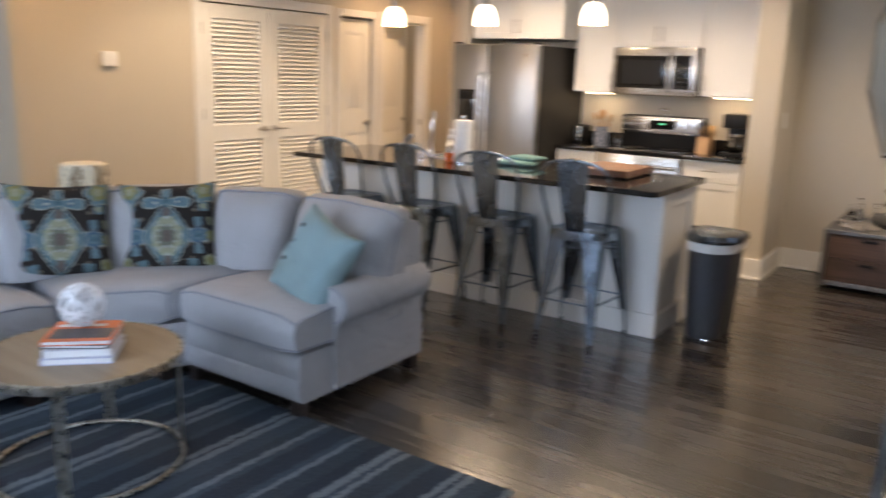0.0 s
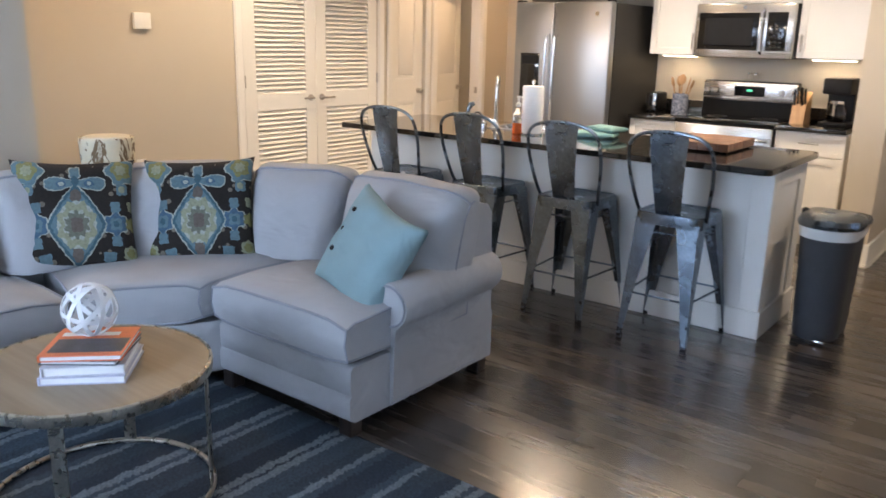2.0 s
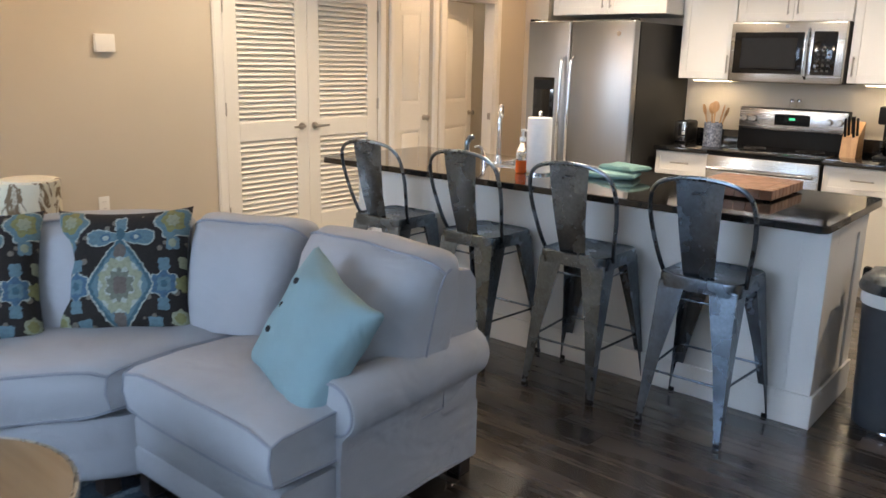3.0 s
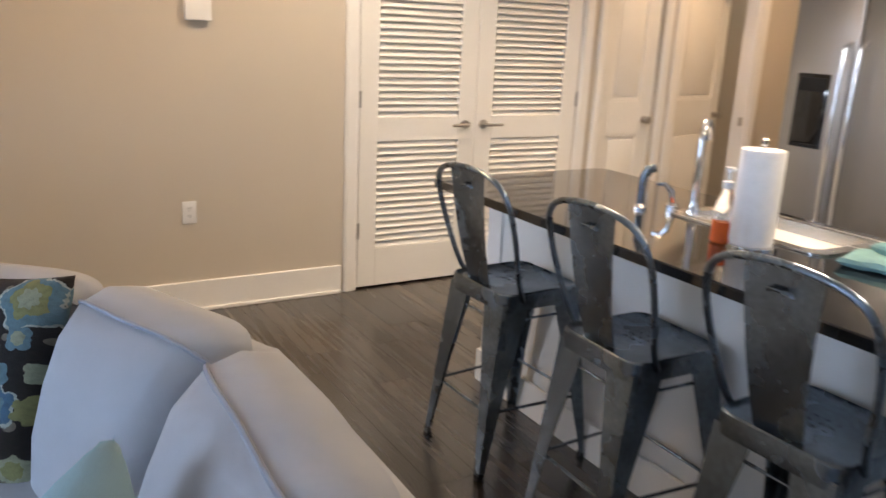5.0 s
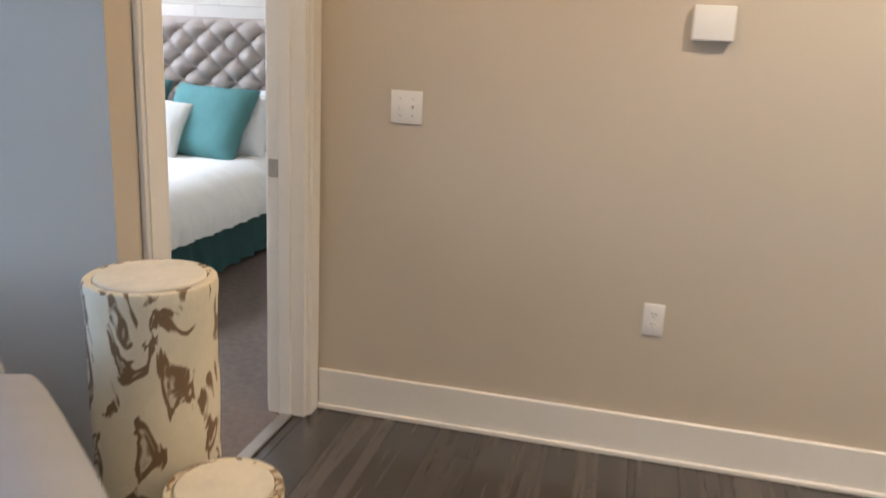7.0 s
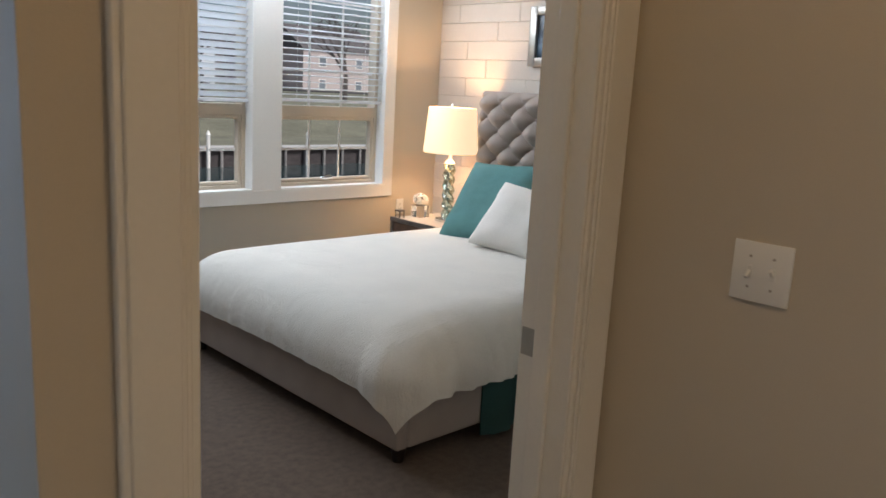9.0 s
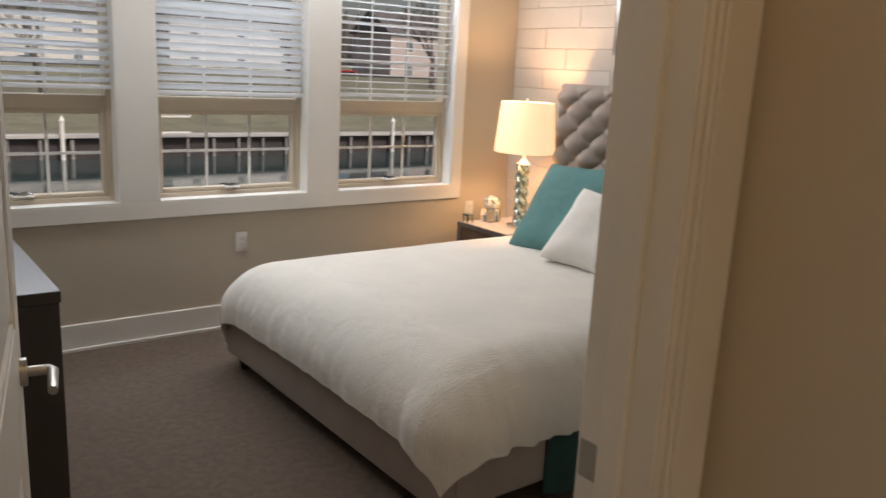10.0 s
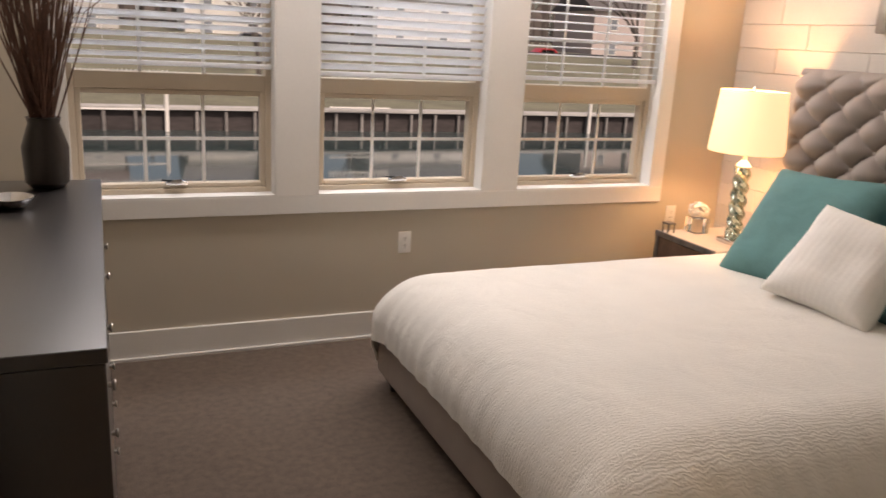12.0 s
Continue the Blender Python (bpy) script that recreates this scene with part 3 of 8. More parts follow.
# ---- windows ----
def window(name, x0, x1, z0, z1, wy, rail, blind_bottom, tilt, out=-1):
    """Two-light window in the south wall: fixed upper light, awning below, blind on the upper."""
    t = tagged(new(name), "almond vinyl window with grilles and a white blind", "window", kind="structure")
    t.matrix_basis = Matrix.Translation((x0, wy, z0))
    yb = wy + out * 0.13          # the sash plane
    def lb(bm, a0, a1, d0, d1, c0, c1, **k):
        ys = sorted((wy + out * d0, wy + out * d1))
        return box(bm, a0, a1, ys[0], ys[1], c0, c1, **k)
    bm = B()
    f = 0.032
    for a0, a1, c0, c1 in ((x0, x0 + f, z0, z1), (x1 - f, x1, z0, z1), (x0 + f, x1 - f, z0, z0 + f), (x0 + f, x1 - f, z1 - f, z1), (x0 + f, x1 - f, rail, rail + 0.075)):
        lb(bm, a0, a1, 0.075, 0.165, c0, c1, bevel=0.003, seg=1)
    part("window_frame", bm, ALMOND, t, "almond vinyl frame and mid rail")
    bm = B()
    s = 0.024
    lo, hi = z0 + f, rail
    for a0, a1, c0, c1 in ((x0 + f, x0 + f + s, lo, hi), (x1 - f - s, x1 - f, lo, hi), (x0 + f + s, x1 - f - s, lo, lo + s), (x0 + f + s, x1 - f - s, hi - s, hi)):
        lb(bm, a0, a1, 0.085, 0.135, c0, c1, bevel=0.004, seg=1)
    part("sash", bm, ALMOND, t, "almond vinyl awning sash")
    for k, (c0, c1, rows) in enumerate(((lo + s, hi - s, 2), (rail + 0.075, z1 - f, 4))):
        a0, a1 = x0 + f + (s if k == 0 else 0), x1 - f - (s if k == 0 else 0)
        bm = B()
        for i in (1, 2):
            x = a0 + (a1 - a0) * i / 3
            lb(bm, x - 0.008, x + 0.008, 0.118, 0.124, c0, c1)
        for i in range(1, rows):
            z = c0 + (c1 - c0) * i / rows
            lb(bm, a0, a1, 0.1185, 0.1235, z - 0.008, z + 0.008)
        part("grille", bm, TRIM, t)
        bm = B()
        lb(bm, a0, a1, 0.113, 0.116, c0, c1)
        p = part("pane", bm, PANE, t)
        p.visible_shadow = False
    xm = (x0 + x1) / 2
    bm = B()
    tube(bm, [(xm - 0.045, wy + out * 0.075, lo + 0.022), (xm - 0.02, wy + out * 0.066, lo + 0.03), (xm + 0.03, wy + out * 0.066, lo + 0.028), (xm + 0.05, wy + out * 0.076, lo + 0.022)], [0.010, 0.016, 0.014, 0.006], 10)
    part("crank", bm, CHROME, t, "folding crank handle")
    bm = B()
    tube(bm, [(xm + 0.0, wy + out * 0.062, lo + 0.034), (xm + 0.07, wy + out * 0.06, lo + 0.044)], [0.006, 0.004], 8)
    part("crank_arm", bm, BLACKP, t)
    # blind
    bl = thing("window_blind", (xm, wy, z1 - 0.03), "white slatted blind over the upper light", "blind", "bedroom blinds")
    bm = B()
    lb(bm, x0 + 0.01, x1 - 0.01, 0.02, 0.065, z1 - 0.05, z1 - 0.005, bevel=0.004, seg=1)
    part("head_rail", bm, BLIND, bl)
    bm = B()
    lb(bm, x0 + 0.012, x1 - 0.012, 0.018, 0.062, blind_bottom, blind_bottom + 0.022, bevel=0.004, seg=1)
    part("bottom_rail", bm, BLIND, bl)
    n = int((z1 - 0.06 - blind_bottom - 0.03) / 0.044)
    me = None
    for i in range(n):
        z = blind_bottom + 0.05 + i * 0.044
        m = Matrix.Translation((xm, wy + out * 0.04, z)) @ pose(0, 0, 0, tilt, 0, 0)
        if me is None:
            bm = B()
            w = (x1 - x0 - 0.03) / 2
            rows = []
            for yy, zz in ((-0.024, -0.003), (-0.012, 0.0005), (0, 0.0018), (0.012, 0.0005), (0.024, -0.003)):
                rows.append([bm.verts.new((x, yy, zz + 0.0012)) for x in (-w, w)] + [bm.verts.new((x, yy, zz - 0.0012)) for x in (w, -w)])
            for a, b in zip(rows, rows[1:]):
                ring_between(bm, a, b)
            bm.faces.new(rows[0][::-1])
            bm.faces.new(rows[-1])
            me = finish(bm, "slat", BLIND, 40)
        ob = new("slat", me)
        ob.parent = bl
        ob.matrix_parent_inverse = bl.matrix_basis.inverted()
        ob.matrix_basis = m
    for x in (x0 + 0.16, x1 - 0.16):
        bm = B()
        rod(bm, (x, wy + out * 0.04, blind_bottom + 0.01), (x, wy + out * 0.04, z1 - 0.05), 0.0012, n=5)
        part("lift_cord", bm, BLIND, bl)
    return t


for name, (a, b), blind, tilt in zip(("window_3", "window_2", "window_1"), BEDROOM_WINDOWS, (1.387, 1.372, 1.392), (3, 40, 28)):
    window(name, a, b, 0.79, 2.36, -5.85, 1.285, blind, tilt)
# the flat casing round the three bedroom windows
wc = B()
WL, WR = BEDROOM_WINDOWS[0][0], BEDROOM_WINDOWS[-1][1]
uprights = [(WL - 0.09, WL), *((p[1], q[0]) for p, q in zip(BEDROOM_WINDOWS, BEDROOM_WINDOWS[1:])), (WR, WR + 0.09)]
for a, b, lo, hi in ((WL - 0.09, WR + 0.09, 0.70, 0.79), (WL - 0.09, WR + 0.09, 2.36, 2.46), *((a, b, 0.79, 2.36) for a, b in uprights)):
    box(wc, a, b, -5.8495, -5.828, lo, hi, 0.002, 1)
solid("trim_window", wc, TRIM, kind="structure", smooth=None)
wc = B()
for a, b in BEDROOM_WINDOWS:
    for x0, x1, z0, z1 in ((a, a + 0.006, 0.79, 2.36), (b - 0.006, b, 0.79, 2.36), (a, b, 0.79, 0.797), (a, b, 2.353, 2.36)):
        box(wc, x0, x1, -5.93, -5.829, z0, z1)
solid("trim_reveal", wc, TRIM, kind="structure", smooth=None)


def plain_window(name, axis, c, out, a0, a1, z0, z1, lights):
    """A row of plain lights in an opening seen in reflections, edge-on, or not at all."""
    t = tagged(new(name), "white framed window with clear panes", "window", kind="structure")
    bm = B()
    w = (a1 - a0) / lights
    edges = [a0 + i * w for i in range(lights + 1)]
    def put(u0, u1, d0, d1, v0, v1):
        c0, c1 = sorted((c + out * d0, c + out * d1))
        box(bm, *((c0, c1, u0, u1) if axis == "x" else (u0, u1, c0, c1)), v0, v1, bevel=0.003, seg=1)
    for e in edges:
        put(max(a0, e - 0.04), min(a1, e + 0.04), 0.05, 0.11, z0, z1)
    for lo, hi in ((z0, z0 + 0.05), (z1 - 0.05, z1), (z0 + 0.55, z0 + 0.62)):
        for i in range(lights):
            put(edges[i] + 0.04, edges[i + 1] - 0.04, 0.055, 0.105, lo, hi)
    for lo, hi, u0, u1 in ((z0 - 0.09, z0, a0 - 0.09, a1 + 0.09), (z1, z1 + 0.09, a0 - 0.09, a1 + 0.09), (z0, z1, a0 - 0.09, a0), (z0, z1, a1, a1 + 0.09)):
        put(u0, u1, -0.02, -0.0005, lo, hi)
    part("window_frame", bm, TRIM, t, smooth=None)
    for i in range(lights):
        bm = B()
        put(edges[i] + 0.04, edges[i + 1] - 0.04, 0.078, 0.081, z0 + 0.05, z1 - 0.05)
        part("pane", bm, PANE, t).visible_shadow = False
    return t


# unseen window, added to let daylight onto the sofa
plain_window("unseen_window_4", "y", -5.85, -1, 1.9, 3.6, 0.75, 2.35, 2)
plain_window("window_5", "y", -5.85, -1, 5.05, 6.65, 0.75, 2.35, 2)
# unseen window, placed for the cool daylight coming from the east
plain_window("window_6", "x", 6.90, 1, -5.0, -2.5, 0.75, 2.35, 3)
plain_window("window_7", "x", 6.24, 1, 0.3, 2.2, 0.75, 2.35, 2)

# ---- kitchen ----
AT = Vector((-0.16, 0.257, -0.02))


def shaker(bm_parent, name, x0, x1, z0, z1, yf, handle=None):
    """A shaker door or drawer front whose face looks along -y."""
    bm = B()
    w = 0.055 if z1 - z0 > 0.25 else 0.035
    box(bm, x0, x0 + w, yf, yf + 0.019, z0, z1, 0.0015, 1)
    box(bm, x1 - w, x1, yf, yf + 0.019, z0, z1, 0.0015, 1)
    box(bm, x0 + w, x1 - w, yf, yf + 0.019, z0, z0 + w, 0.0015, 1)
    box(bm, x0 + w, x1 - w, yf, yf + 0.019, z1 - w, z1, 0.0015, 1)
    box(bm, x0 + w, x1 - w, yf + 0.008, yf + 0.018, z0 + w, z1 - w)
    d = part(name, bm, CABW, bm_parent, smooth=None)
    if handle:
        (hx, hz), horizontal, ln = handle
        a, b = ((hx - ln / 2, hz), (hx + ln / 2, hz)) if horizontal else ((hx, hz - ln / 2), (hx, hz + ln / 2))
        bm = B()
        tube(bm, [(a[0], yf - 0.028, a[1]), (b[0], yf - 0.028, b[1])], 0.005, 8)
        for k in (0.12, 0.88):
            px, pz = a[0] + (b[0] - a[0]) * k, a[1] + (b[1] - a[1]) * k
            tube(bm, [(px, yf - 0.028, pz), (px, yf + 0.002, pz)], 0.004, 8)
        part("handle", bm, NICKEL, d, "brushed nickel bar pull")
    return d


def wall_cabinet(x0, x1, z0, z1, yf, doors, label):
    t = thing("wall_cabinet", ((x0 + x1) / 2, 2.70, z0), label, "cabinet", "kitchen wall cabinets")
    part("body", bx(x0, x1, yf + 0.021, 2.699, z0, z1, 0.002, 1), CABW, t, smooth=None)
    n = len(doors)
    for i, hs in enumerate(doors):
        a, b = x0 + (x1 - x0) * i / n + 0.002, x0 + (x1 - x0) * (i + 1) / n - 0.002
        hx = a + 0.03 if hs < 0 else b - 0.03
        shaker(t, "door", a, b, z0 + 0.002, z1 - 0.002, yf, ((hx, z0 + 0.11), False, 0.13))
    return t


wall_cabinet(2.40, 2.805, 1.405, 2.36, 2.36, [1], "white shaker wall cabinet beside the refrigerator")
wall_cabinet(2.812, 3.578, 1.81, 2.36, 2.36, [1, -1], "short white shaker cabinet above the microwave")
wall_cabinet(3.585, 4.083, 1.405, 2.36, 2.36, [-1], "white shaker wall cabinet beside the pier")
wall_cabinet(1.43, 2.393, 1.865, 2.36, 2.08, [1, -1], "white shaker cabinet above the refrigerator")


def base_cabinet(x0, x1, label):
    t = thing("base_cabinet", ((x0 + x1) / 2, 2.70, 0), label, "cabinet", "kitchen base cabinets")
    part("body", bx(x0, x1, 2.101, 2.699, 0.10, 0.884, 0.002, 1), CABW, t, smooth=None)
    part("toe_kick", bx(x0, x1, 2.16, 2.69, 0.0, 0.10), CABW, t, smooth=None)
    shaker(t, "drawer", x0 + 0.003, x1 - 0.003, 0.71, 0.875, 2.08, (((x0 + x1) / 2, 0.80), True, 0.14))
    shaker(t, "door", x0 + 0.003, x1 - 0.003, 0.105, 0.704, 2.08, ((x0 + 0.035, 0.60), False, 0.13))
    return t


base_cabinet(2.40, 2.805, "white shaker base cabinet beside the toaster")
base_cabinet(3.585, 4.083, "white shaker base cabinet below the coffee maker")
for x0, x1 in ((2.395, 2.808), (3.582, 4.084)):
    t = thing("worktop", ((x0 + x1) / 2, 2.4, 0.885), "polished black granite worktop with low upstand", "worktop")
    part("slab", bx(x0, x1, 2.045, 2.699, 0.885, 0.916, 0.004, 2), GRANITE, t)
    part("upstand", bx(x0, x1, 2.677, 2.699, 0.916, 1.02, 0.003, 1), GRANITE, t)

# refrigerator
AT = Vector((-0.205, 0.31, 0))
fr = thing("refrigerator", (1.92, 2.3, 0), "stainless side-by-side refrigerator with ice dispenser", "refrigerator")
part("case", bx(1.475, 2.378, 1.775, 2.66, 0.02, 1.775, 0.004, 1), FRIDGESIDE, fr, "dark grey textured case")
d1 = part("door", bx(1.475, 1.853, 1.69, 1.77, 0.04, 1.785, 0.016, 3), STEEL, fr, "brushed stainless freezer door")
d2 = part("door", bx(1.859, 2.378, 1.69, 1.77, 0.04, 1.785, 0.016, 3), STEEL, fr, "brushed stainless door")
for d, x in ((d1, 1.815), (d2, 1.897)):
    bm = B()
    tube(bm, [(x, 1.690, 1.53), (x, 1.645, 1.50), (x, 1.632, 1.30), (x, 1.628, 1.05), (x, 1.632, 0.80), (x, 1.645, 0.60), (x, 1.690, 0.57)], [0.012, 0.013, 0.014, 0.014, 0.014, 0.013, 0.012], 12)
    part("handle", bm, CHROME, d, "bowed chrome handle")
bm = bx(1.545, 1.735, 1.686, 1.70, 0.99, 1.37, 0.006, 2)
disp = part("dispenser", bm, BLACKG, d1, "black ice and water dispenser")
part("dispenser_panel", bx(1.56, 1.72, 1.683, 1.69, 1.28, 1.35, 0.003, 1), BLACKP, d1)
part("dispenser_tray", bx(1.56, 1.72, 1.672, 1.69, 0.995, 1.012, 0.003, 1), BLACKP, d1)
bm = B()
tube(bm, [(2.25, 1.6905, 1.69), (2.25, 1.6885, 1.69)], 0.018, 16)
part("badge", bm, CHROME, d2, "small round badge")
part("grille", bx(1.49, 2.36, 1.78, 1.80, 0.0, 0.045), BLACKP, fr)
for x in (1.50, 2.34):
    part("hinge_cover", bx(x - 0.02, x + 0.02, 1.70, 1.80, 1.776, 1.80, 0.004, 1), BLACKP, fr)

# range
AT = Vector((-0.16, 0.257, -0.02))
rg = thing("range", (3.19, 2.4, 0), "stainless electric range with black glass cooktop", "range")
part("body", bx(2.812, 3.578, 2.06, 2.66, 0.02, 0.905, 0.004, 1), BLACKP, rg)
part("cooktop", bx(2.812, 3.578, 2.04, 2.60, 0.906, 0.922, 0.004, 2), BLACKG, rg, "black glass cooktop")
od = part("oven_door", bx(2.815, 3.575, 2.028, 2.06, 0.24, 0.885, 0.008, 2), STEELH, rg, "stainless oven door")
part("oven_window", bx(2.92, 3.47, 2.0245, 2.03, 0.36, 0.72, 0.003, 1), BLACKG, od)
bm = B()
tube(bm, [(2.84, 1.975, 0.80), (3.55, 1.975, 0.80)], 0.014, 12)
for x in (2.87, 3.52):
    tube(bm, [(x, 1.975, 0.80), (x, 2.03, 0.80)], 0.009, 8)
part("oven_handle", bm, CHROME, od, "stainless bar handle")
part("drawer", bx(2.815, 3.575, 2.03, 2.06, 0.06, 0.23, 0.006, 2), STEELH, rg)
bg = part("back_guard", bx(2.812, 3.578, 2.60, 2.69, 0.906, 1.205, 0.008, 2), BLACKP, rg)
part("control_panel", bx(2.815, 3.575, 2.592, 2.61, 1.045, 1.20, 0.006, 2), STEELH, rg, "brushed stainless control panel")
part("display", bx(3.075, 3.325, 2.588, 2.595, 1.085, 1.165, 0.003, 1), BLACKG, rg)
# lit digits are added here; the range's own display is dark
GREENLED = glow("added_green_digits", (0.1, 0.8, 0.35), 0.6)
part("digits", bx(3.18, 3.22, 2.5872, 2.589, 1.125, 1.14), GREENLED, rg)
for x in (2.86, 2.93, 3.455, 3.525):
    bm = B()
    tube(bm, [(x, 2.592, 1.125), (x, 2.580, 1.125), (x, 2.562, 1.125)], [0.026, 0.024, 0.019], 18)
    part("knob", bm, STEELH, rg)
for x, y, r in ((3.0, 2.2, 0.095), (3.39, 2.2, 0.075), (3.0, 2.46, 0.075), (3.39, 2.46, 0.095)):
    bm = B()
    tube(bm, [(x + r * math.cos(a * math.pi / 16), y + r * math.sin(a * math.pi / 16), 0.9222) for a in range(32)], 0.0012, 4, closed=True)
    part("burner_ring", bm, FRIDGESIDE, rg)

# microwave
mw = thing("microwave", (3.19, 2.5, 1.395), "stainless microwave mounted over the range", "microwave")
part("case", bx(2.814, 3.577, 2.31, 2.699, 1.395, 1.805, 0.004, 1), BLACKP, mw)
part("front", bx(2.814, 3.577, 2.265, 2.31, 1.395, 1.803, 0.010, 2), STEELH, mw, "brushed stainless front")
part("door_window", bx(2.845, 3.315, 2.259, 2.268, 1.455, 1.735, 0.006, 2), BLACKG, mw, "black glass window")
part("window_screen", bx(2.895, 3.275, 2.2575, 2.261, 1.49, 1.70, 0.004, 1), BLACKP, mw)
part("keypad", bx(3.375, 3.525, 2.259, 2.268, 1.455, 1.74, 0.005, 2), BLACKG, mw, "black keypad")
for i in range(3):
    for j in range(5):
        part("key", bx( 3.408 + i * 0.033, 3.426 + i * 0.033, 2.2578, 2.2595, 1.475 + j * 0.036, 1.488 + j * 0.036), FRIDGESIDE, mw)
bm = B()
tube(bm, [(3.345, 2.268, 1.76), (3.345, 2.235, 1.74), (3.345, 2.228, 1.60), (3.345, 2.235, 1.45), (3.345, 2.268, 1.43)], 0.010, 10)
part("handle", bm, CHROME, mw, "bowed chrome handle")
bm = B()
tube(bm, [(3.195, 2.2655, 1.775), (3.195, 2.2635, 1.775)], 0.014, 14)
part("badge", bm, CHROME, mw)
for x in (3.17, 3.22):
    sh = thing("salt_shaker", (x, 2.64, 1.206), "small glass shaker with a steel cap on the range", "shaker", "pair of shakers")
    part("jar", lathe(B(), [(0.017, 0), (0.018, 0.01), (0.015, 0.05)], 14, (x, 2.64, 1.206)), GLASS, sh)
    part("cap", lathe(B(), [(0.016, 0.05), (0.016, 0.062), (0.008, 0.07)], 14, (x, 2.64, 1.206)), CHROME, sh)

# things on the kitchen worktops
to = thing("toaster", (2.44, 2.47, 0.916), "chrome and black two-slot toaster", "toaster")
part("housing", bx(2.40, 2.50, 2.38, 2.60, 0.926, 1.085, 0.025, 3), BLACKP, to)
part("end_panel", bx(2.405, 2.495, 2.362, 2.382, 0.93, 1.08, 0.008, 2), CHROME, to)
part("lever_slot", bx(2.437, 2.463, 2.357, 2.364, 0.97, 1.06, 0.003, 1), BLACKP, to)
part("foot", bx(2.405, 2.495, 2.385, 2.595, 0.9165, 0.927), BLACKP, to)
CROCK = surf("speckled_crock", (0.30, 0.33, 0.40), 0.25, scale=55, vary=0.3, dark=(0.008, 0.012, 0.035))
cr = thing("utensil_crock", (2.735, 2.30, 0.916), "speckled blue and white crock full of wooden utensils", "crock")
part("crock", lathe(B(), [(0.06, 0), (0.066, 0.005), (0.066, 0.175), (0.060, 0.178), (0.058, 0.02)], 24, (2.735, 2.30, 0.9165), cap=True), CROCK, cr)
for i, (dx, dy, L, w) in enumerate(((-0.07, 0.0, 0.29, 0.03), (-0.03, 0.03, 0.30, 0.026), (0.01, -0.02, 0.32, 0.03), (0.05, 0.02, 0.29, 0.024), (0.08, 0.0, 0.27, 0.028))):
    bm = B()
    b0, b1 = Vector((2.735 + dx * 0.2, 2.30 + dy * 0.2, 0.94)), Vector((2.735 + dx, 2.30 + dy, 0.93 + L * 0.78))
    rod(bm, b0, b1, 0.006, n=8)
    d = (b1 - b0).normalized()
    mm = Matrix.Translation(b1 + d * 0.03) @ d.to_track_quat("Z", "Y").to_matrix().to_4x4()
    bmesh.ops.create_uvsphere(bm, u_segments=10, v_segments=8, radius=1, matrix=mm @ Matrix.Diagonal((w, 0.007, 0.042, 1)))
    part("utensil", bm, BEECH, cr, "wooden spoon")
kb = thing("knife_block", (3.66, 2.42, 0.916), "beech knife block with black-handled knives", "knife block")
km = Matrix.Translation((3.66, 2.46, 0.9165)) @ pose(0, 0, 0, 0, 0, 0)
bm = B()
pts = ((-0.05, -0.13, 0), (0.05, -0.13, 0), (0.05, 0.06, 0), (-0.05, 0.06, 0), (-0.05, -0.10, 0.14), (0.05, -0.10, 0.14), (0.05, 0.05, 0.235), (-0.05, 0.05, 0.235))
vs = [bm.verts.new(km @ Vector(p)) for p in pts]
for q in ((3, 2, 1, 0), (4, 5, 6, 7), (0, 1, 5, 4), (1, 2, 6, 5), (2, 3, 7, 6), (3, 0, 4, 7)):
    bm.faces.new([vs[i] for i in q])
part("block", bm, BEECH, kb)
for i in range(5):
    bm = B()
    x = -0.036 + i * 0.018
    y = -0.05 + 0.018 * (i % 3)
    box(bm, x - 0.007, x + 0.007, y - 0.011, y + 0.011, 0.16, 0.29 + 0.015 * (i % 2), 0.003, 1, m=km @ pose(0, 0, 0, 18, 0, 0))
    part("knife_handle", bm, BLACKP, kb)
cm = thing("coffee_maker", (3.92, 2.42, 0.916), "black drip coffee maker with a glass carafe", "coffee maker")
part("base", bx(3.82, 4.02, 2.30, 2.60, 0.9165, 0.945, 0.01, 2), BLACKP, cm)
part("column", bx(3.825, 4.015, 2.50, 2.60, 0.945, 1.26, 0.01, 2), BLACKP, cm)
part("head", bx(3.82, 4.02, 2.31, 2.60, 1.15, 1.27, 0.015, 2), BLACKP, cm)
part("carafe", lathe(B(), [(0.055, 0), (0.07, 0.03), (0.068, 0.08), (0.045, 0.14), (0.046, 0.15)], 24, (3.92, 2.39, 0.946)), GLASS, cm)
part("coffee", lathe(B(), [(0.05, 0), (0.064, 0.03), (0.064, 0.05)], 20, (3.92, 2.39, 0.950)), BLACKG, cm)
bm = B()
tube(bm, [(3.92, 2.345, 1.085), (3.92, 2.295, 1.07), (3.92, 2.29, 1.0), (3.92, 2.33, 0.975)], 0.008, 8)
part("carafe_handle", bm, CHROME, cm)
part("trim_band", lathe(B(), [(0.047, 0.135), (0.049, 0.135), (0.049, 0.155), (0.047, 0.155)], 24, (3.92, 2.39, 0.946), cap=False), CHROME, cm)
# lit strips under the wall cabinets
LED = glow("lit_strip", (1.0, 0.78, 0.48), 16.0)
for x0, x1 in ((2.47, 2.75), (3.68, 3.98)):
    t = thing("cabinet_light", ((x0 + x1) / 2, 2.52, 1.40), "slim lit strip light under a wall cabinet", "light")
    part("housing", bx(x0 - 0.01, x1 + 0.01, 2.49, 2.56, 1.392, 1.4045), PLASTICW, t, smooth=None)
    part("diffuser", bx(x0, x1, 2.495, 2.555, 1.389, 1.3925), LED, t, smooth=None)

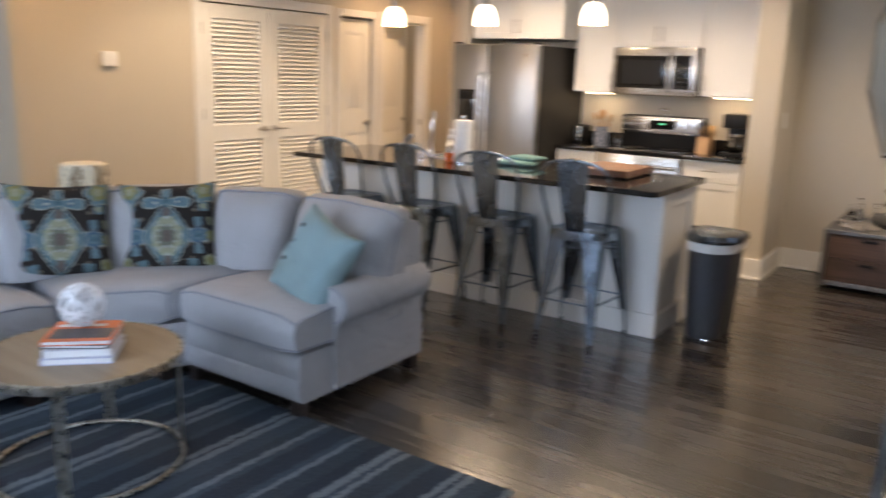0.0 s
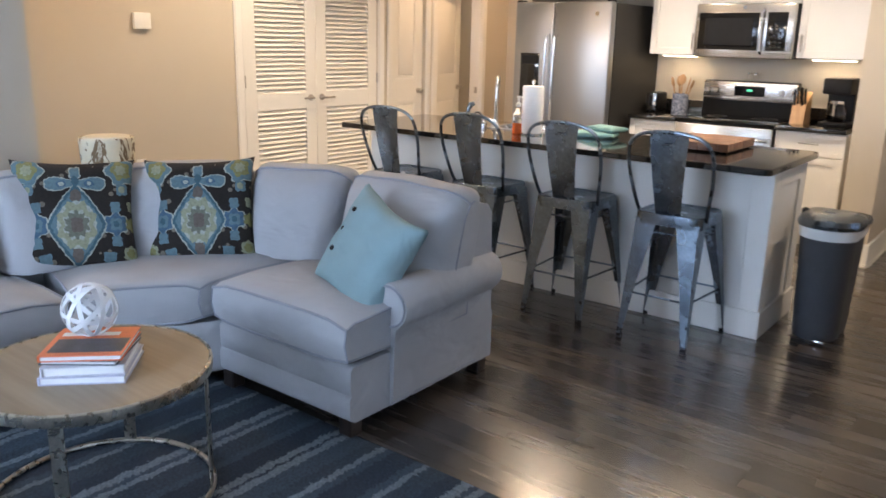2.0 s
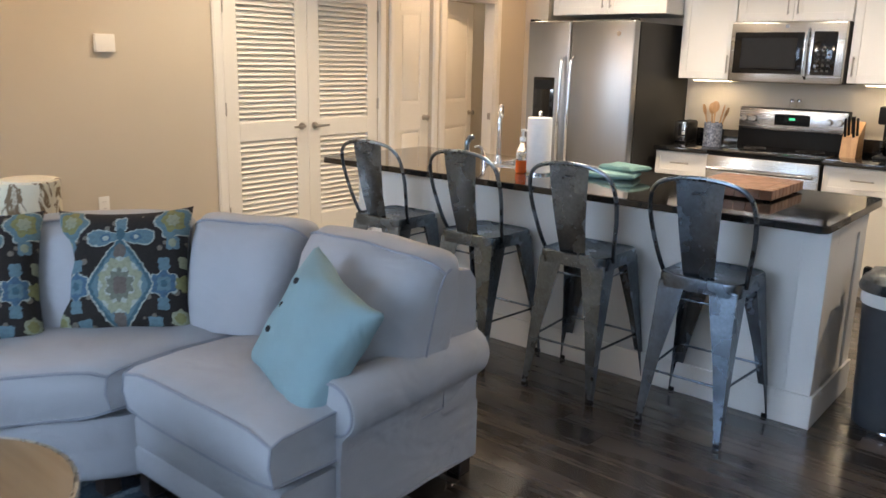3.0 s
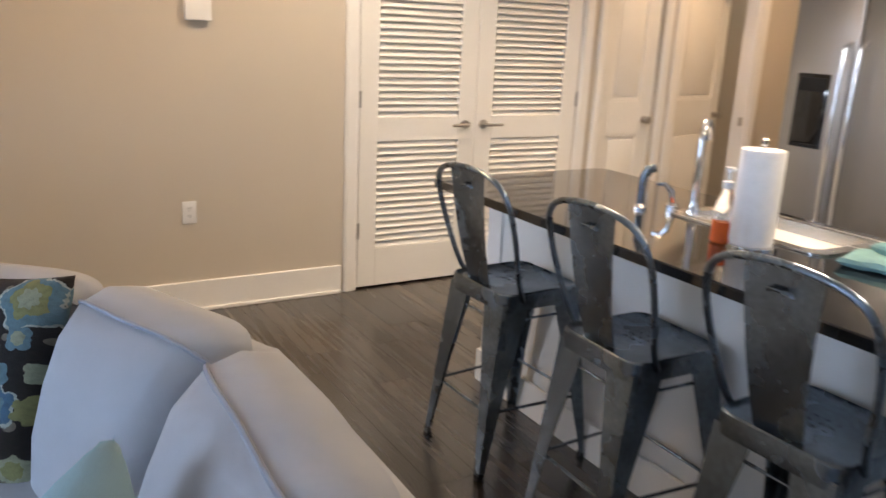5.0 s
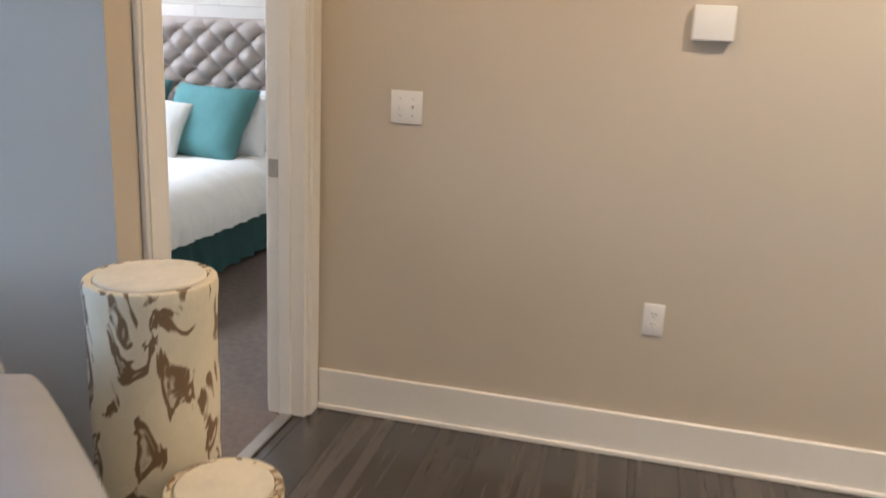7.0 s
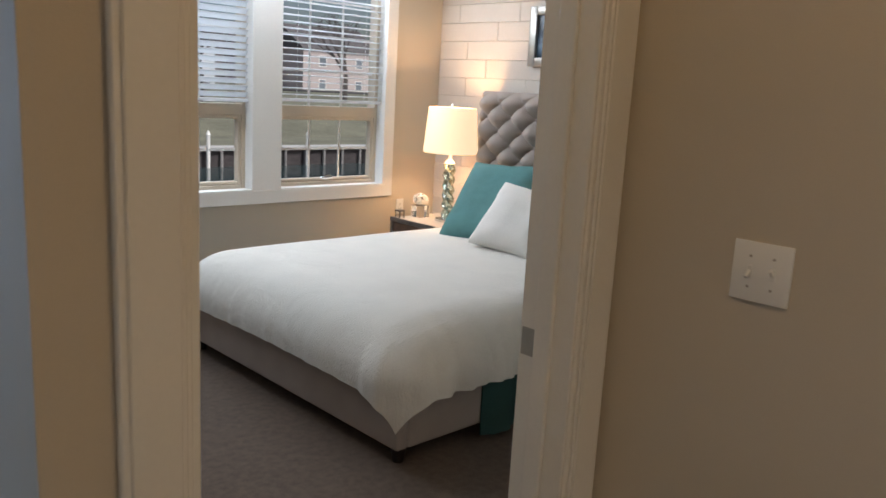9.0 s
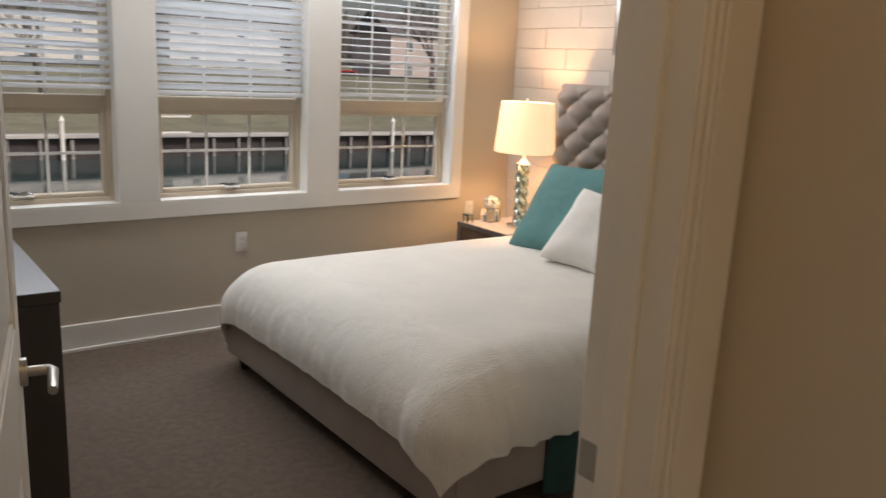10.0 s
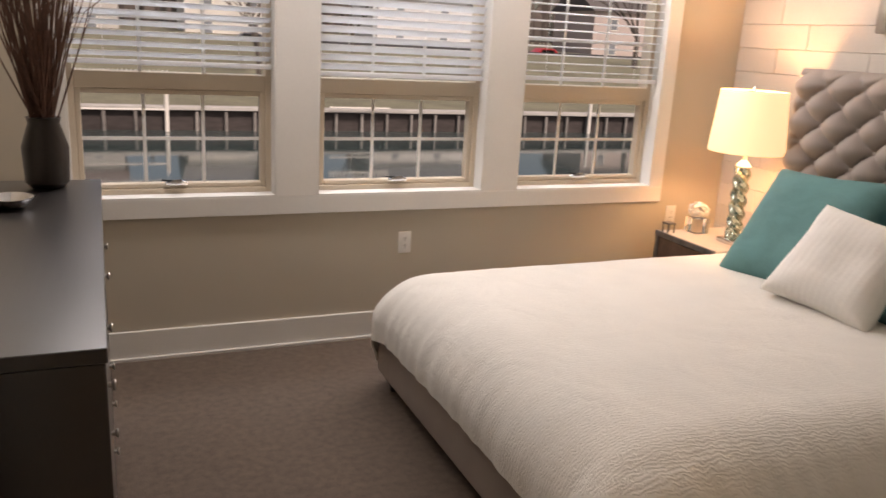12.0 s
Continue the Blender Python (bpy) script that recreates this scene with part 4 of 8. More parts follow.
# ---- island ----
AT = Vector((0, 0, 0))
isl = thing("island", (2.7, 0.4, 0), "white panelled kitchen island with base moulding", "island")
part("body", bx(1.372, 4.055, 0.112, 0.70, 0.0, 0.884, 0.002, 1), CABW, isl, smooth=None)
for nm, a in (("corner_board", (3.96, 4.067, 0.10, 0.112, 0.0, 0.884)), ("corner_board", (1.36, 1.46, 0.10, 0.112, 0.0, 0.884)), ("end_board", (4.055, 4.067, 0.112, 0.22, 0.0, 0.884)), ("end_board", (4.055, 4.067, 0.59, 0.70, 0.0, 0.884)), ("end_board", (4.055, 4.067, 0.22, 0.59, 0.78, 0.884)),
              ("base_moulding", (1.355, 4.080, 0.086, 0.0995, 0.0, 0.145)), ("base_moulding", (4.0675, 4.080, 0.10, 0.70, 0.0, 0.145)), ("base_moulding", (1.346, 1.359, 0.086, 0.70, 0.0, 0.145))):
    part(nm, bx(*a, 0.002, 1), CABW, isl, smooth=None)
for i, (x0, x1) in enumerate(((1.40, 1.85), (1.86, 2.70), (2.71, 3.14), (3.15, 3.58), (3.59, 4.04))):
    bm = bx(x0, x1, 0.7005, 0.718, 0.11, 0.87, 0.002, 1)
    part("cabinet_door", bm, CABW, isl, smooth=None)
ct = thing("island_worktop", (2.7, 0.28, 0.885), "polished black granite island worktop with overhang", "worktop")
bm = B()
X0, X1, Y0, Y1, RR = 1.305, 4.112, -0.16, 0.75, 0.045
SX0, SX1, SY0, SY1 = 2.16, 2.72, 0.34, 0.66
def rounded(x0, x1, y0, y1, r, n=6):
    out = []
    for cx, cy, a0 in ((x1 - r, y1 - r, 0), (x0 + r, y1 - r, 90), (x0 + r, y0 + r, 180), (x1 - r, y0 + r, 270)):
        for i in range(n + 1):
            a = radians(a0 + 90 * i / n)
            out.append((cx + r * math.cos(a), cy + r * math.sin(a)))
    return out
outer, inner = rounded(X0, X1, Y0, Y1, RR), rounded(SX0, SX1, SY0, SY1, 0.04)
loops = {}
for nm, loop, z, off in (("ot", outer, 0.916, 0.004), ("os", outer, 0.912, 0), ("ob", outer, 0.885, 0), ("it", inner, 0.916, 0), ("ib", inner, 0.885, 0)):
    cx, cy = (X0 + X1) / 2, (Y0 + Y1) / 2
    loops[nm] = [bm.verts.new((x - off * (1 if x > cx else -1), y - off * (1 if y > cy else -1), z)) for x, y in loop]
ring_between(bm, loops["os"], loops["ot"])
ring_between(bm, loops["ob"], loops["os"])
ring_between(bm, loops["it"], loops["ib"])
ring_between(bm, loops["ot"], loops["it"])
ring_between(bm, loops["ib"], loops["ob"])
part("slab", bm, GRANITE, ct)
AT = Vector((0.06, 0.0, 0))
sk = thing("kitchen_sink", (2.38, 0.5, 0.9), "stainless drop-in sink in the island", "sink")
bm = B()
rim, lip, bot = rounded(2.075, 2.685, 0.315, 0.685, 0.05), rounded(2.12, 2.64, 0.36, 0.64, 0.05), rounded(2.14, 2.62, 0.38, 0.62, 0.06)
ls = [[bm.verts.new((x, y, z)) for x, y in lp] for lp, z in ((rim, 0.917), (rim, 0.923), (lip, 0.922), (bot, 0.74))]
for a, b in zip(ls, ls[1:]):
    ring_between(bm, a, b)
bm.faces.new(ls[-1])
part("bowl", bm, STEELH, sk)
AT = Vector((0.09, -0.02, 0))
fa = thing("faucet", (2.115, 0.40, 0.917), "tall chrome gooseneck faucet on the island", "faucet")
bm = lathe(B(), [(0.028, 0), (0.028, 0.01), (0.018, 0.03), (0.016, 0.05)], 20, (2.115, 0.40, 0.9165))
part("base", bm, CHROME, fa)
bm = B()
tube(bm, [(2.115, 0.40, 0.95), (2.115, 0.40, 1.10), (2.115, 0.40, 1.17), (2.112, 0.408, 1.21), (2.10, 0.43, 1.235), (2.085, 0.455, 1.235), (2.07, 0.48, 1.21), (2.065, 0.49, 1.17)], [0.014, 0.0135, 0.013, 0.013, 0.013, 0.013, 0.013, 0.012], 14)
part("spout", bm, CHROME, fa)
sp = thing("side_sprayer", (1.97, 0.29, 0.917), "dark side sprayer in a chrome collar", "sprayer")
part("collar", lathe(B(), [(0.024, 0), (0.024, 0.008), (0.015, 0.02)], 18, (1.97, 0.29, 0.9165)), CHROME, sp)
bm = B()
tube(bm, [(1.97, 0.29, 0.93), (1.97, 0.29, 0.99), (1.972, 0.293, 1.03), (1.982, 0.302, 1.06), (2.0, 0.318, 1.068)], [0.012, 0.013, 0.016, 0.018, 0.014], 12)
part("spray_head", bm, GUNMETAL, sp)
lv = thing("faucet_lever", (2.02, 0.385, 0.917), "curved chrome faucet lever", "faucet lever")
bm = lathe(B(), [(0.022, 0), (0.022, 0.02), (0.014, 0.03)], 18, (2.03, 0.385, 0.9165))
tube(bm, [(2.03, 0.385, 0.943), (2.025, 0.38, 0.985), (2.005, 0.365, 1.01), (1.98, 0.35, 1.005)], [0.011, 0.010, 0.009, 0.006], 10)
part("lever", bm, CHROME, lv)
AT = Vector((0.085, -0.03, 0))
CLEARPL = clear("clear_plastic", (0.95, 0.97, 1.0), 0.05)
ORANGE = surf("orange_soap_liquid", (0.85, 0.16, 0.03), 0.25, scale=10, vary=0.1)
sb = thing("soap_dispenser", (2.42, 0.21, 0.916), "clear pump bottle of orange soap", "soap bottle")
part("bottle", lathe(B(), [(0.030, 0.06), (0.032, 0.08), (0.030, 0.12), (0.016, 0.15), (0.014, 0.165)], 20, (2.42, 0.21, 0.9165)), CLEARPL, sb)
part("soap", lathe(B(), [(0.030, 0), (0.034, 0.006), (0.032, 0.065)], 20, (2.42, 0.21, 0.9165)), ORANGE, sb)
bm = lathe(B(), [(0.017, 0.165), (0.017, 0.185), (0.006, 0.19), (0.006, 0.215), (0.013, 0.217), (0.013, 0.228)], 16, (2.42, 0.21, 0.9165))
tube(bm, [(2.42, 0.21, 1.139), (2.455, 0.225, 1.136)], 0.005, 8)
part("pump", bm, PLASTICW, sb)
AT = Vector((0.02, -0.05, 0))
pt = thing("paper_towel_roll", (2.56, 0.27, 0.916), "white paper towel roll on an upright holder", "paper towel")
part("roll", lathe(B(), [(0.020, 0.012), (0.062, 0.012), (0.064, 0.02), (0.064, 0.284), (0.062, 0.29), (0.020, 0.29)], 32, (2.56, 0.27, 0.9165)), PAPER, pt)
part("holder", lathe(B(), [(0.075, 0), (0.075, 0.010), (0.006, 0.012), (0.006, 0.30), (0.011, 0.305), (0.011, 0.318), (0.004, 0.324)], 24, (2.56, 0.27, 0.9165)), CHROME, pt)
# folded dish towels
AT = Vector((0.02, 0, 0))
TOWEL = surf("mint_terry", (0.19, 0.35, 0.35), 0.95, scale=20, vary=0.2, bump=0.7, bump_scale=300)
for k, (x, y, w, d, rz, z) in enumerate(((2.90, 0.40, 0.26, 0.18, 15, 0.9165), (2.93, 0.47, 0.22, 0.16, -12, 0.948))):
    t = thing("dish_towel", (x, y, z), "folded mint-green dish towel on the island", "towel", "dish towels")
    m = Matrix.Translation((x, y, z + 0.016)) @ pose(0, 0, 0, 0, 0, rz)
    part("cloth", pad(B(), w, d, 0.034, m, 14, 12, crown=0.1, wave=0.006, seed=k), TOWEL, t)
AT = Vector((-0.05, 0.0, 0))
cb = thing("cutting_board", (3.62, 0.40, 0.916), "thick end-grain butcher block cutting board", "cutting board")
cbm = Matrix.Translation((3.64, 0.44, 0.9165)) @ pose(0, 0, 0, 0, 0, 0)
n = 0
for i in range(7):
    for j in range(9):
        bm = B()
        x0, y0 = -0.19 + i * 0.38 / 7, -0.22 + j * 0.44 / 9
        box(bm, x0 + 0.0002, x0 + 0.38 / 7 - 0.0002, y0 + 0.0002, y0 + 0.44 / 9 - 0.0002, 0.008, 0.052, 0.001 if 0 < i < 6 and 0 < j < 8 else 0.003, 1, m=cbm)
        part("block", bm, BUTCHER, cb, smooth=None)
for x, y in ((-0.16, -0.19), (0.16, -0.19), (-0.16, 0.19), (0.16, 0.19)):
    part("foot", lathe(B(), [(0.015, 0), (0.015, 0.008)], 12, (3.64 + x, 0.44 + y, 0.9165)), BLACKP, cb)


# ---- bar stools ----
AT = Vector((0, 0, 0))
def bar_stool():
    t = thing("bar_stool", (0, 0, 0), "gunmetal grey steel bar stool with a slatted back", "bar stool", "bar stools at the island")
    SZ = 0.655
    bm = B()
    lp = rounded(-0.170, 0.170, -0.165, 0.175, 0.05, 5)
    rings = [[bm.verts.new((x * k, y * k, z)) for x, y in lp] for k, z in ((0.90, SZ - 0.004), (0.97, SZ + 0.004), (1.0, SZ), (1.01, SZ - 0.012), (1.0, SZ - 0.055), (0.98, SZ - 0.056), (0.97, SZ - 0.012))]
    bm.faces.new(rings[0])
    for a, b in zip(rings, rings[1:]):
        ring_between(bm, a, b)
    part("seat", bm, GUNMETAL, t, "pressed steel seat")
    holes = B()
    for i in range(3):
        for j in range(3):
            lathe(holes, [(0.004, 0), (0.004, 0.0006)], 8, (-0.03 + i * 0.03, -0.02 + j * 0.03, SZ - 0.0036))
    part("seat_holes", holes, BLACKP, t)["kind"] = "stuff"
    feet = []
    for sx, sy in ((-1, -1), (1, -1), (1, 1), (-1, 1)):
        top = Vector((sx * 0.150, 0.005 + sy * 0.152, SZ - 0.03))
        foot = Vector((sx * (0.172 if sy < 0 else 0.215), (-0.225 if sy < 0 else 0.205), 0.0))
        feet.append((top, foot))
        bm = B()
        rings = []
        for k, w in ((0, 0.112), (0.12, 0.102), (0.5, 0.060), (0.92, 0.029), (1.0, 0.026)):
            p = top.lerp(foot, k)
            o = 0.012
            pts = [(0, 0), (-sx * w, 0), (-sx * w, -sy * 0.004), (-sx * (o + 0.004), -sy * 0.005), (-sx * 0.005, -sy * (o + 0.004)), (-sx * 0.004, -sy * w), (0, -sy * w)]
            rings.append([bm.verts.new((p.x + a + sx * 0.012, p.y + b + sy * 0.012, p.z)) for a, b in pts])
        for a, b in zip(rings, rings[1:]):
            ring_between(bm, a, b)
        bm.faces.new(rings[0])
        bm.faces.new(rings[-1])
        lg = part("leg", bm, GUNMETAL, t)
        bm = B()
        box(bm, foot.x - 0.014 if sx > 0 else foot.x - 0.012, foot.x + 0.012 if sx > 0 else foot.x + 0.014, foot.y - 0.013, foot.y + 0.013, 0.0, 0.02, 0.003, 1)
        part("foot_cap", bm, BLACKP, lg)
    for hgt, r in ((0.24, 0.0055), (0.56, 0.0045)):
        for i in range(4):
            a, b = feet[i], feet[(i + 1) % 4]
            k = 1 - hgt / (SZ - 0.03)
            rod(bm := B(), a[0].lerp(a[1], k), b[0].lerp(b[1], k), r, n=8)
            part("brace", bm, GUNMETAL, t)
    # hoop of the back and its centre slat
    hoop = [(-0.172, -0.085, SZ - 0.02), (-0.186, -0.12, SZ + 0.05), (-0.209, -0.16, SZ + 0.18), (-0.213, -0.192, SZ + 0.29), (-0.190, -0.212, SZ + 0.36), (-0.125, -0.223, SZ + 0.398), (0, -0.228, SZ + 0.412)]
    hoop += [(-x, y, z) for x, y, z in hoop[-2::-1]]
    fine = []
    for i in range(len(hoop) - 1):
        p = [Vector(hoop[max(0, min(len(hoop) - 1, i + k))]) for k in (-1, 0, 1, 2)]
        for s in (0, 0.34, 0.67):
            fine.append(0.5 * (2 * p[1] + (p[2] - p[0]) * s + (2 * p[0] - 5 * p[1] + 4 * p[2] - p[3]) * s * s + (3 * p[1] - p[0] - 3 * p[2] + p[3]) * s ** 3))
    fine.append(Vector(hoop[-1]))
    part("back_hoop", tube(B(), fine, 0.0095, 10), GUNMETAL, t, "bent steel tube")
    bm = B()
    rows = []
    for k in range(7):
        f = k / 6
        z, y, w = SZ - 0.005 + f * 0.412, -0.145 - 0.078 * f - 0.012 * math.sin(f * math.pi), 0.064 + 0.034 * f
        rows.append([bm.verts.new(p) for p in ((-w, y, z), (-w * 0.5, y + 0.006, z), (w * 0.5, y + 0.006, z), (w, y, z), (w, y - 0.003, z), (w * 0.5, y + 0.003, z), (-w * 0.5, y + 0.003, z), (-w, y - 0.003, z))])
    for a, b in zip(rows, rows[1:]):
        ring_between(bm, a, b)
    bm.faces.new(rows[0])
    bm.faces.new(rows[-1])
    sl = part("back_slat", bm, GUNMETAL, t, "tapered steel slat")
    tube(bm2 := B(), [(-0.03, -0.2225, SZ + 0.345), (-0.026, -0.225, SZ + 0.352), (0.026, -0.225, SZ + 0.352), (0.03, -0.2225, SZ + 0.345)], 0.0045, 8)
    part("pressed_slot", bm2, GUNMETAL, sl)
    return t


st0 = bar_stool()
st0.matrix_basis = pose(1.885, -0.13, 0, 0, 0, 2)
for x, y, rz in ((2.505, -0.115, -1), (3.092, -0.105, 1), (3.682, -0.11, 0)):
    copy_thing(st0, pose(x, y, 0, 0, 0, rz))

# waste bin
AT = Vector((-0.085, 0.10, 0))
wb = thing("waste_bin", (4.265, 0.205, 0), "charcoal step waste bin with a steel-grey lid and liner", "waste bin")
def dshape(cx, cy, w, d, n=12):
    pts = [(cx - w, cy + d), (cx - w, cy - d * 0.2)]
    pts += [(cx - w * math.cos(math.pi * i / n), cy - d * 0.2 - d * 0.8 * math.sin(math.pi * i / n)) for i in range(1, n)]
    pts += [(cx + w, cy - d * 0.2), (cx + w, cy + d)]
    return pts
def dloft(levels, cx=4.375, cy=0.31, closed=True):
    bm = B()
    rs = [[bm.verts.new((x, y, z)) for x, y in dshape(cx, cy, w, d)] for w, d, z in levels]
    for a, b in zip(rs, rs[1:]):
        ring_between(bm, a, b)
    bm.faces.new(rs[0])
    bm.faces.new(rs[-1])
    return bm
part("bucket", dloft([(0.108, 0.145, 0.0), (0.113, 0.15, 0.02), (0.136, 0.17, 0.58)]), BINGREY, wb)
part("liner", dloft([(0.140, 0.174, 0.535), (0.143, 0.177, 0.56), (0.141, 0.175, 0.592)]), PLASTICW, wb, "white bin liner turned over the rim")
part("lid", dloft([(0.153, 0.187, 0.592), (0.156, 0.19, 0.61), (0.145, 0.176, 0.635), (0.095, 0.12, 0.652)]), GUNMETAL, wb, "domed grey lid")
bm = B()
box(bm, 4.40, 4.46, 0.095, 0.16, 0.012, 0.03, 0.006, 2)
part("pedal", bm, CHROME, wb, "chrome step pedal")
part("hinge_block", bx(4.20, 4.23, 0.40, 0.44, 0.58, 0.64, 0.006, 2), BLACKP, wb)


# ---- pendants and recessed lamps ----
AT = Vector((0, 0, 0))
def pendant(x):
    t = thing("pendant_lamp", (x, 0.30, H), "small white glass pendant lamp, lit", "pendant lamp", "pendants over the island")
    part("canopy", lathe(B(), [(0.055, -0.022), (0.06, -0.004), (0.06, -0.0005)], 24, (x, 0.30, H)), NICKEL, t)
    rod(bm := B(), (x, 0.30, 2.02), (x, 0.30, H - 0.02), 0.004, n=8)
    part("cord", bm, BLACKP, t)
    part("socket", lathe(B(), [(0.022, 0), (0.022, 0.05), (0.010, 0.06)], 16, (x, 0.30, 1.965)), NICKEL, t)
    part("shade", lathe(B(), [(0.078, 1.835), (0.080, 1.84), (0.074, 1.90), (0.055, 1.95), (0.030, 1.968), (0.024, 1.966), (0.050, 1.945), (0.069, 1.898), (0.075, 1.84)], 28, (x, 0.30, 0), cap=False), FROST, t, "frosted white glass shade")
    lamp("pendant_bulb", "POINT", Matrix.Translation((x, 0.30, 1.80)), 9, WARM, radius=0.05)


for x in (1.90, 2.67, 3.45):
    pendant(x)


# unseen ceiling lights, inferred from warm light on cabinets, walls and bed
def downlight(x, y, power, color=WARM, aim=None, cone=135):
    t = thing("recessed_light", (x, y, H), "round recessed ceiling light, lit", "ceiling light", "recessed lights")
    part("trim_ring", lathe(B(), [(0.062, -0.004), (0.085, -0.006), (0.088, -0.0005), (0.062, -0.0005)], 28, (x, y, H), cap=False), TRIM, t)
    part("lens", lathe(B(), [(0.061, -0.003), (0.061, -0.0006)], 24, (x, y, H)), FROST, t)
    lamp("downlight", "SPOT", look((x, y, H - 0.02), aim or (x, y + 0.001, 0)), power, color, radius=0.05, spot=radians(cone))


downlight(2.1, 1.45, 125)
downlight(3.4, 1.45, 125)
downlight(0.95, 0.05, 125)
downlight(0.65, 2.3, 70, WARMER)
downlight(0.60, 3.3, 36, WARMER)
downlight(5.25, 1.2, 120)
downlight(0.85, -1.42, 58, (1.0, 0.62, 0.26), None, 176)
# added for the bath, where no fixture is known
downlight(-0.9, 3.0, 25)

# ---- living room ----
def bands(name, stops, axis, wobble, rough=0.95, bump=0.6, period=1.0, zig=0.0):
    """Woven stripes along one axis with broken dye and a nap."""
    m = bpy.data.materials.new(name)
    m.use_nodes = True
    t = m.node_tree
    b = t.nodes["Principled BSDF"]
    b.inputs["Roughness"].default_value = rough
    co, sep = t.nodes.new("ShaderNodeTexCoord"), t.nodes.new("ShaderNodeSeparateXYZ")
    t.links.new(co.outputs["Object"], sep.inputs[0])
    def math_(op, a, v):
        n = t.nodes.new("ShaderNodeMath")
        n.operation = op
        for i, q in enumerate((a, v)):
            if isinstance(q, (int, float)):
                n.inputs[i].default_value = q
            else:
                t.links.new(q, n.inputs[i])
        return n.outputs[0]
    n1 = t.nodes.new("ShaderNodeTexNoise")
    n1.inputs["Scale"].default_value, n1.inputs["Detail"].default_value = 70, 4
    t.links.new(co.outputs["Object"], n1.inputs[0])
    c = sep.outputs["XYZ".index(axis)]
    o = sep.outputs["XYZ".index("Y" if axis == "X" else "X")]
    z = math_("MULTIPLY", math_("PINGPONG", math_("MULTIPLY", o, 1.0), 0.06), zig)
    pos = math_("ADD", math_("ADD", c, z), math_("MULTIPLY", math_("SUBTRACT", n1.outputs[0], 0.5), wobble))
    f = math_("FRACT", math_("DIVIDE", pos, period), 0)
    ramp = t.nodes.new("ShaderNodeValToRGB")
    ramp.color_ramp.interpolation = "CONSTANT"
    e = ramp.color_ramp.elements
    while len(e) < len(stops):
        e.new(0.5)
    for k, (p, col) in enumerate(stops):
        e[k].position, e[k].color = p, (*col, 1)
    t.links.new(f, ramp.inputs[0])
    n2 = t.nodes.new("ShaderNodeTexNoise")
    n2.inputs["Scale"].default_value, n2.inputs["Detail"].default_value = 90, 4
    t.links.new(co.outputs["Object"], n2.inputs[0])
    hsv, rg_ = t.nodes.new("ShaderNodeHueSaturation"), t.nodes.new("ShaderNodeMapRange")
    rg_.inputs[3].default_value, rg_.inputs[4].default_value = 0.15, 1.85
    t.links.new(n2.outputs[0], rg_.inputs[0])
    t.links.new(rg_.outputs[0], hsv.inputs["Value"])
    t.links.new(ramp.outputs[0], hsv.inputs["Color"])
    t.links.new(hsv.outputs[0], b.inputs["Base Color"])
    bp = t.nodes.new("ShaderNodeBump")
    bp.inputs["Strength"].default_value, bp.inputs["Distance"].default_value = bump, 0.005
    t.links.new(n2.outputs[0], bp.inputs["Height"])
    t.links.new(bp.outputs[0], b.inputs["Normal"])
    return m


NAVY, SLATE, PALE, DUSK = (0.014, 0.025, 0.040), (0.033, 0.050, 0.068), (0.125, 0.150, 0.170), (0.023, 0.037, 0.052)
RUG = bands("woven_blue_rug", [(0, NAVY), (0.07, PALE), (0.11, SLATE), (0.14, PALE), (0.17, DUSK), (0.27, SLATE), (0.31, NAVY), (0.42, PALE), (0.455, NAVY), (0.47, PALE), (0.51, SLATE), (0.60, DUSK), (0.66, PALE), (0.69, SLATE), (0.73, NAVY), (0.84, SLATE), (0.88, PALE), (0.91, DUSK)], "X", 0.05, period=0.92, zig=0.10)
bm = B()
nx, ny = 60, 60
RX0, RX1, RY0, RY1 = 1.70, 4.31, -4.42, -1.99
def rz(i, j, x, y):
    edge = i in (0, nx) or j in (0, ny)
    return 0.006 if edge else 0.011 + 0.0015 * noise.noise((x * 3, y * 3, 0))
grid = {}
for i in range(nx + 1):
    for j in range(ny + 1):
        x, y = RX0 + (RX1 - RX0) * i / nx, RY0 + (RY1 - RY0) * j / ny
        grid[i, j] = bm.verts.new((x + 0.006 * noise.noise((y * 2, 3, 1)) , y + 0.006 * noise.noise((x * 2, 7, 1)), rz(i, j, x, y)))
for i in range(nx):
    for j in range(ny):
        bm.faces.new((grid[i, j], grid[i + 1, j], grid[i + 1, j + 1], grid[i, j + 1]))
border = [grid[i, 0] for i in range(nx)] + [grid[nx, j] for j in range(ny)] + [grid[i, ny] for i in range(nx, 0, -1)] + [grid[0, j] for j in range(ny, 0, -1)]
low = [bm.verts.new((v.co.x, v.co.y, 0.0005)) for v in border]
ring_between(bm, border, low)
solid("area_rug", bm, RUG, "blue and grey striped woven area rug on planks", "rug", smooth=60)

AT = Vector((-0.035, 0.11, 0))
# sectional sofa: straight right run, curved corner, straight left run
sofa = thing("sectional_sofa", (2.3, -2.2, 0), "pale grey linen curved sectional sofa with piped cushions", "sofa")


def strip(rows, name, material, label="", closed=False, smooth=50):
    bm = B()
    vr = [[bm.verts.new(p) for p in r] for r in rows]
    for a, b in zip(vr, vr[1:]):
        ring_between(bm, a, b, True)
    bm.faces.new(vr[0])
    bm.faces.new(vr[-1])
    return part(name, bm, material, sofa, label, smooth)


def section(front, back, prof):
    """A slice through the sofa between a front and a back point of the plan."""
    return [Vector((front.x + (back.x - front.x) * u, front.y + (back.y - front.y) * u, z)) for u, z in prof]


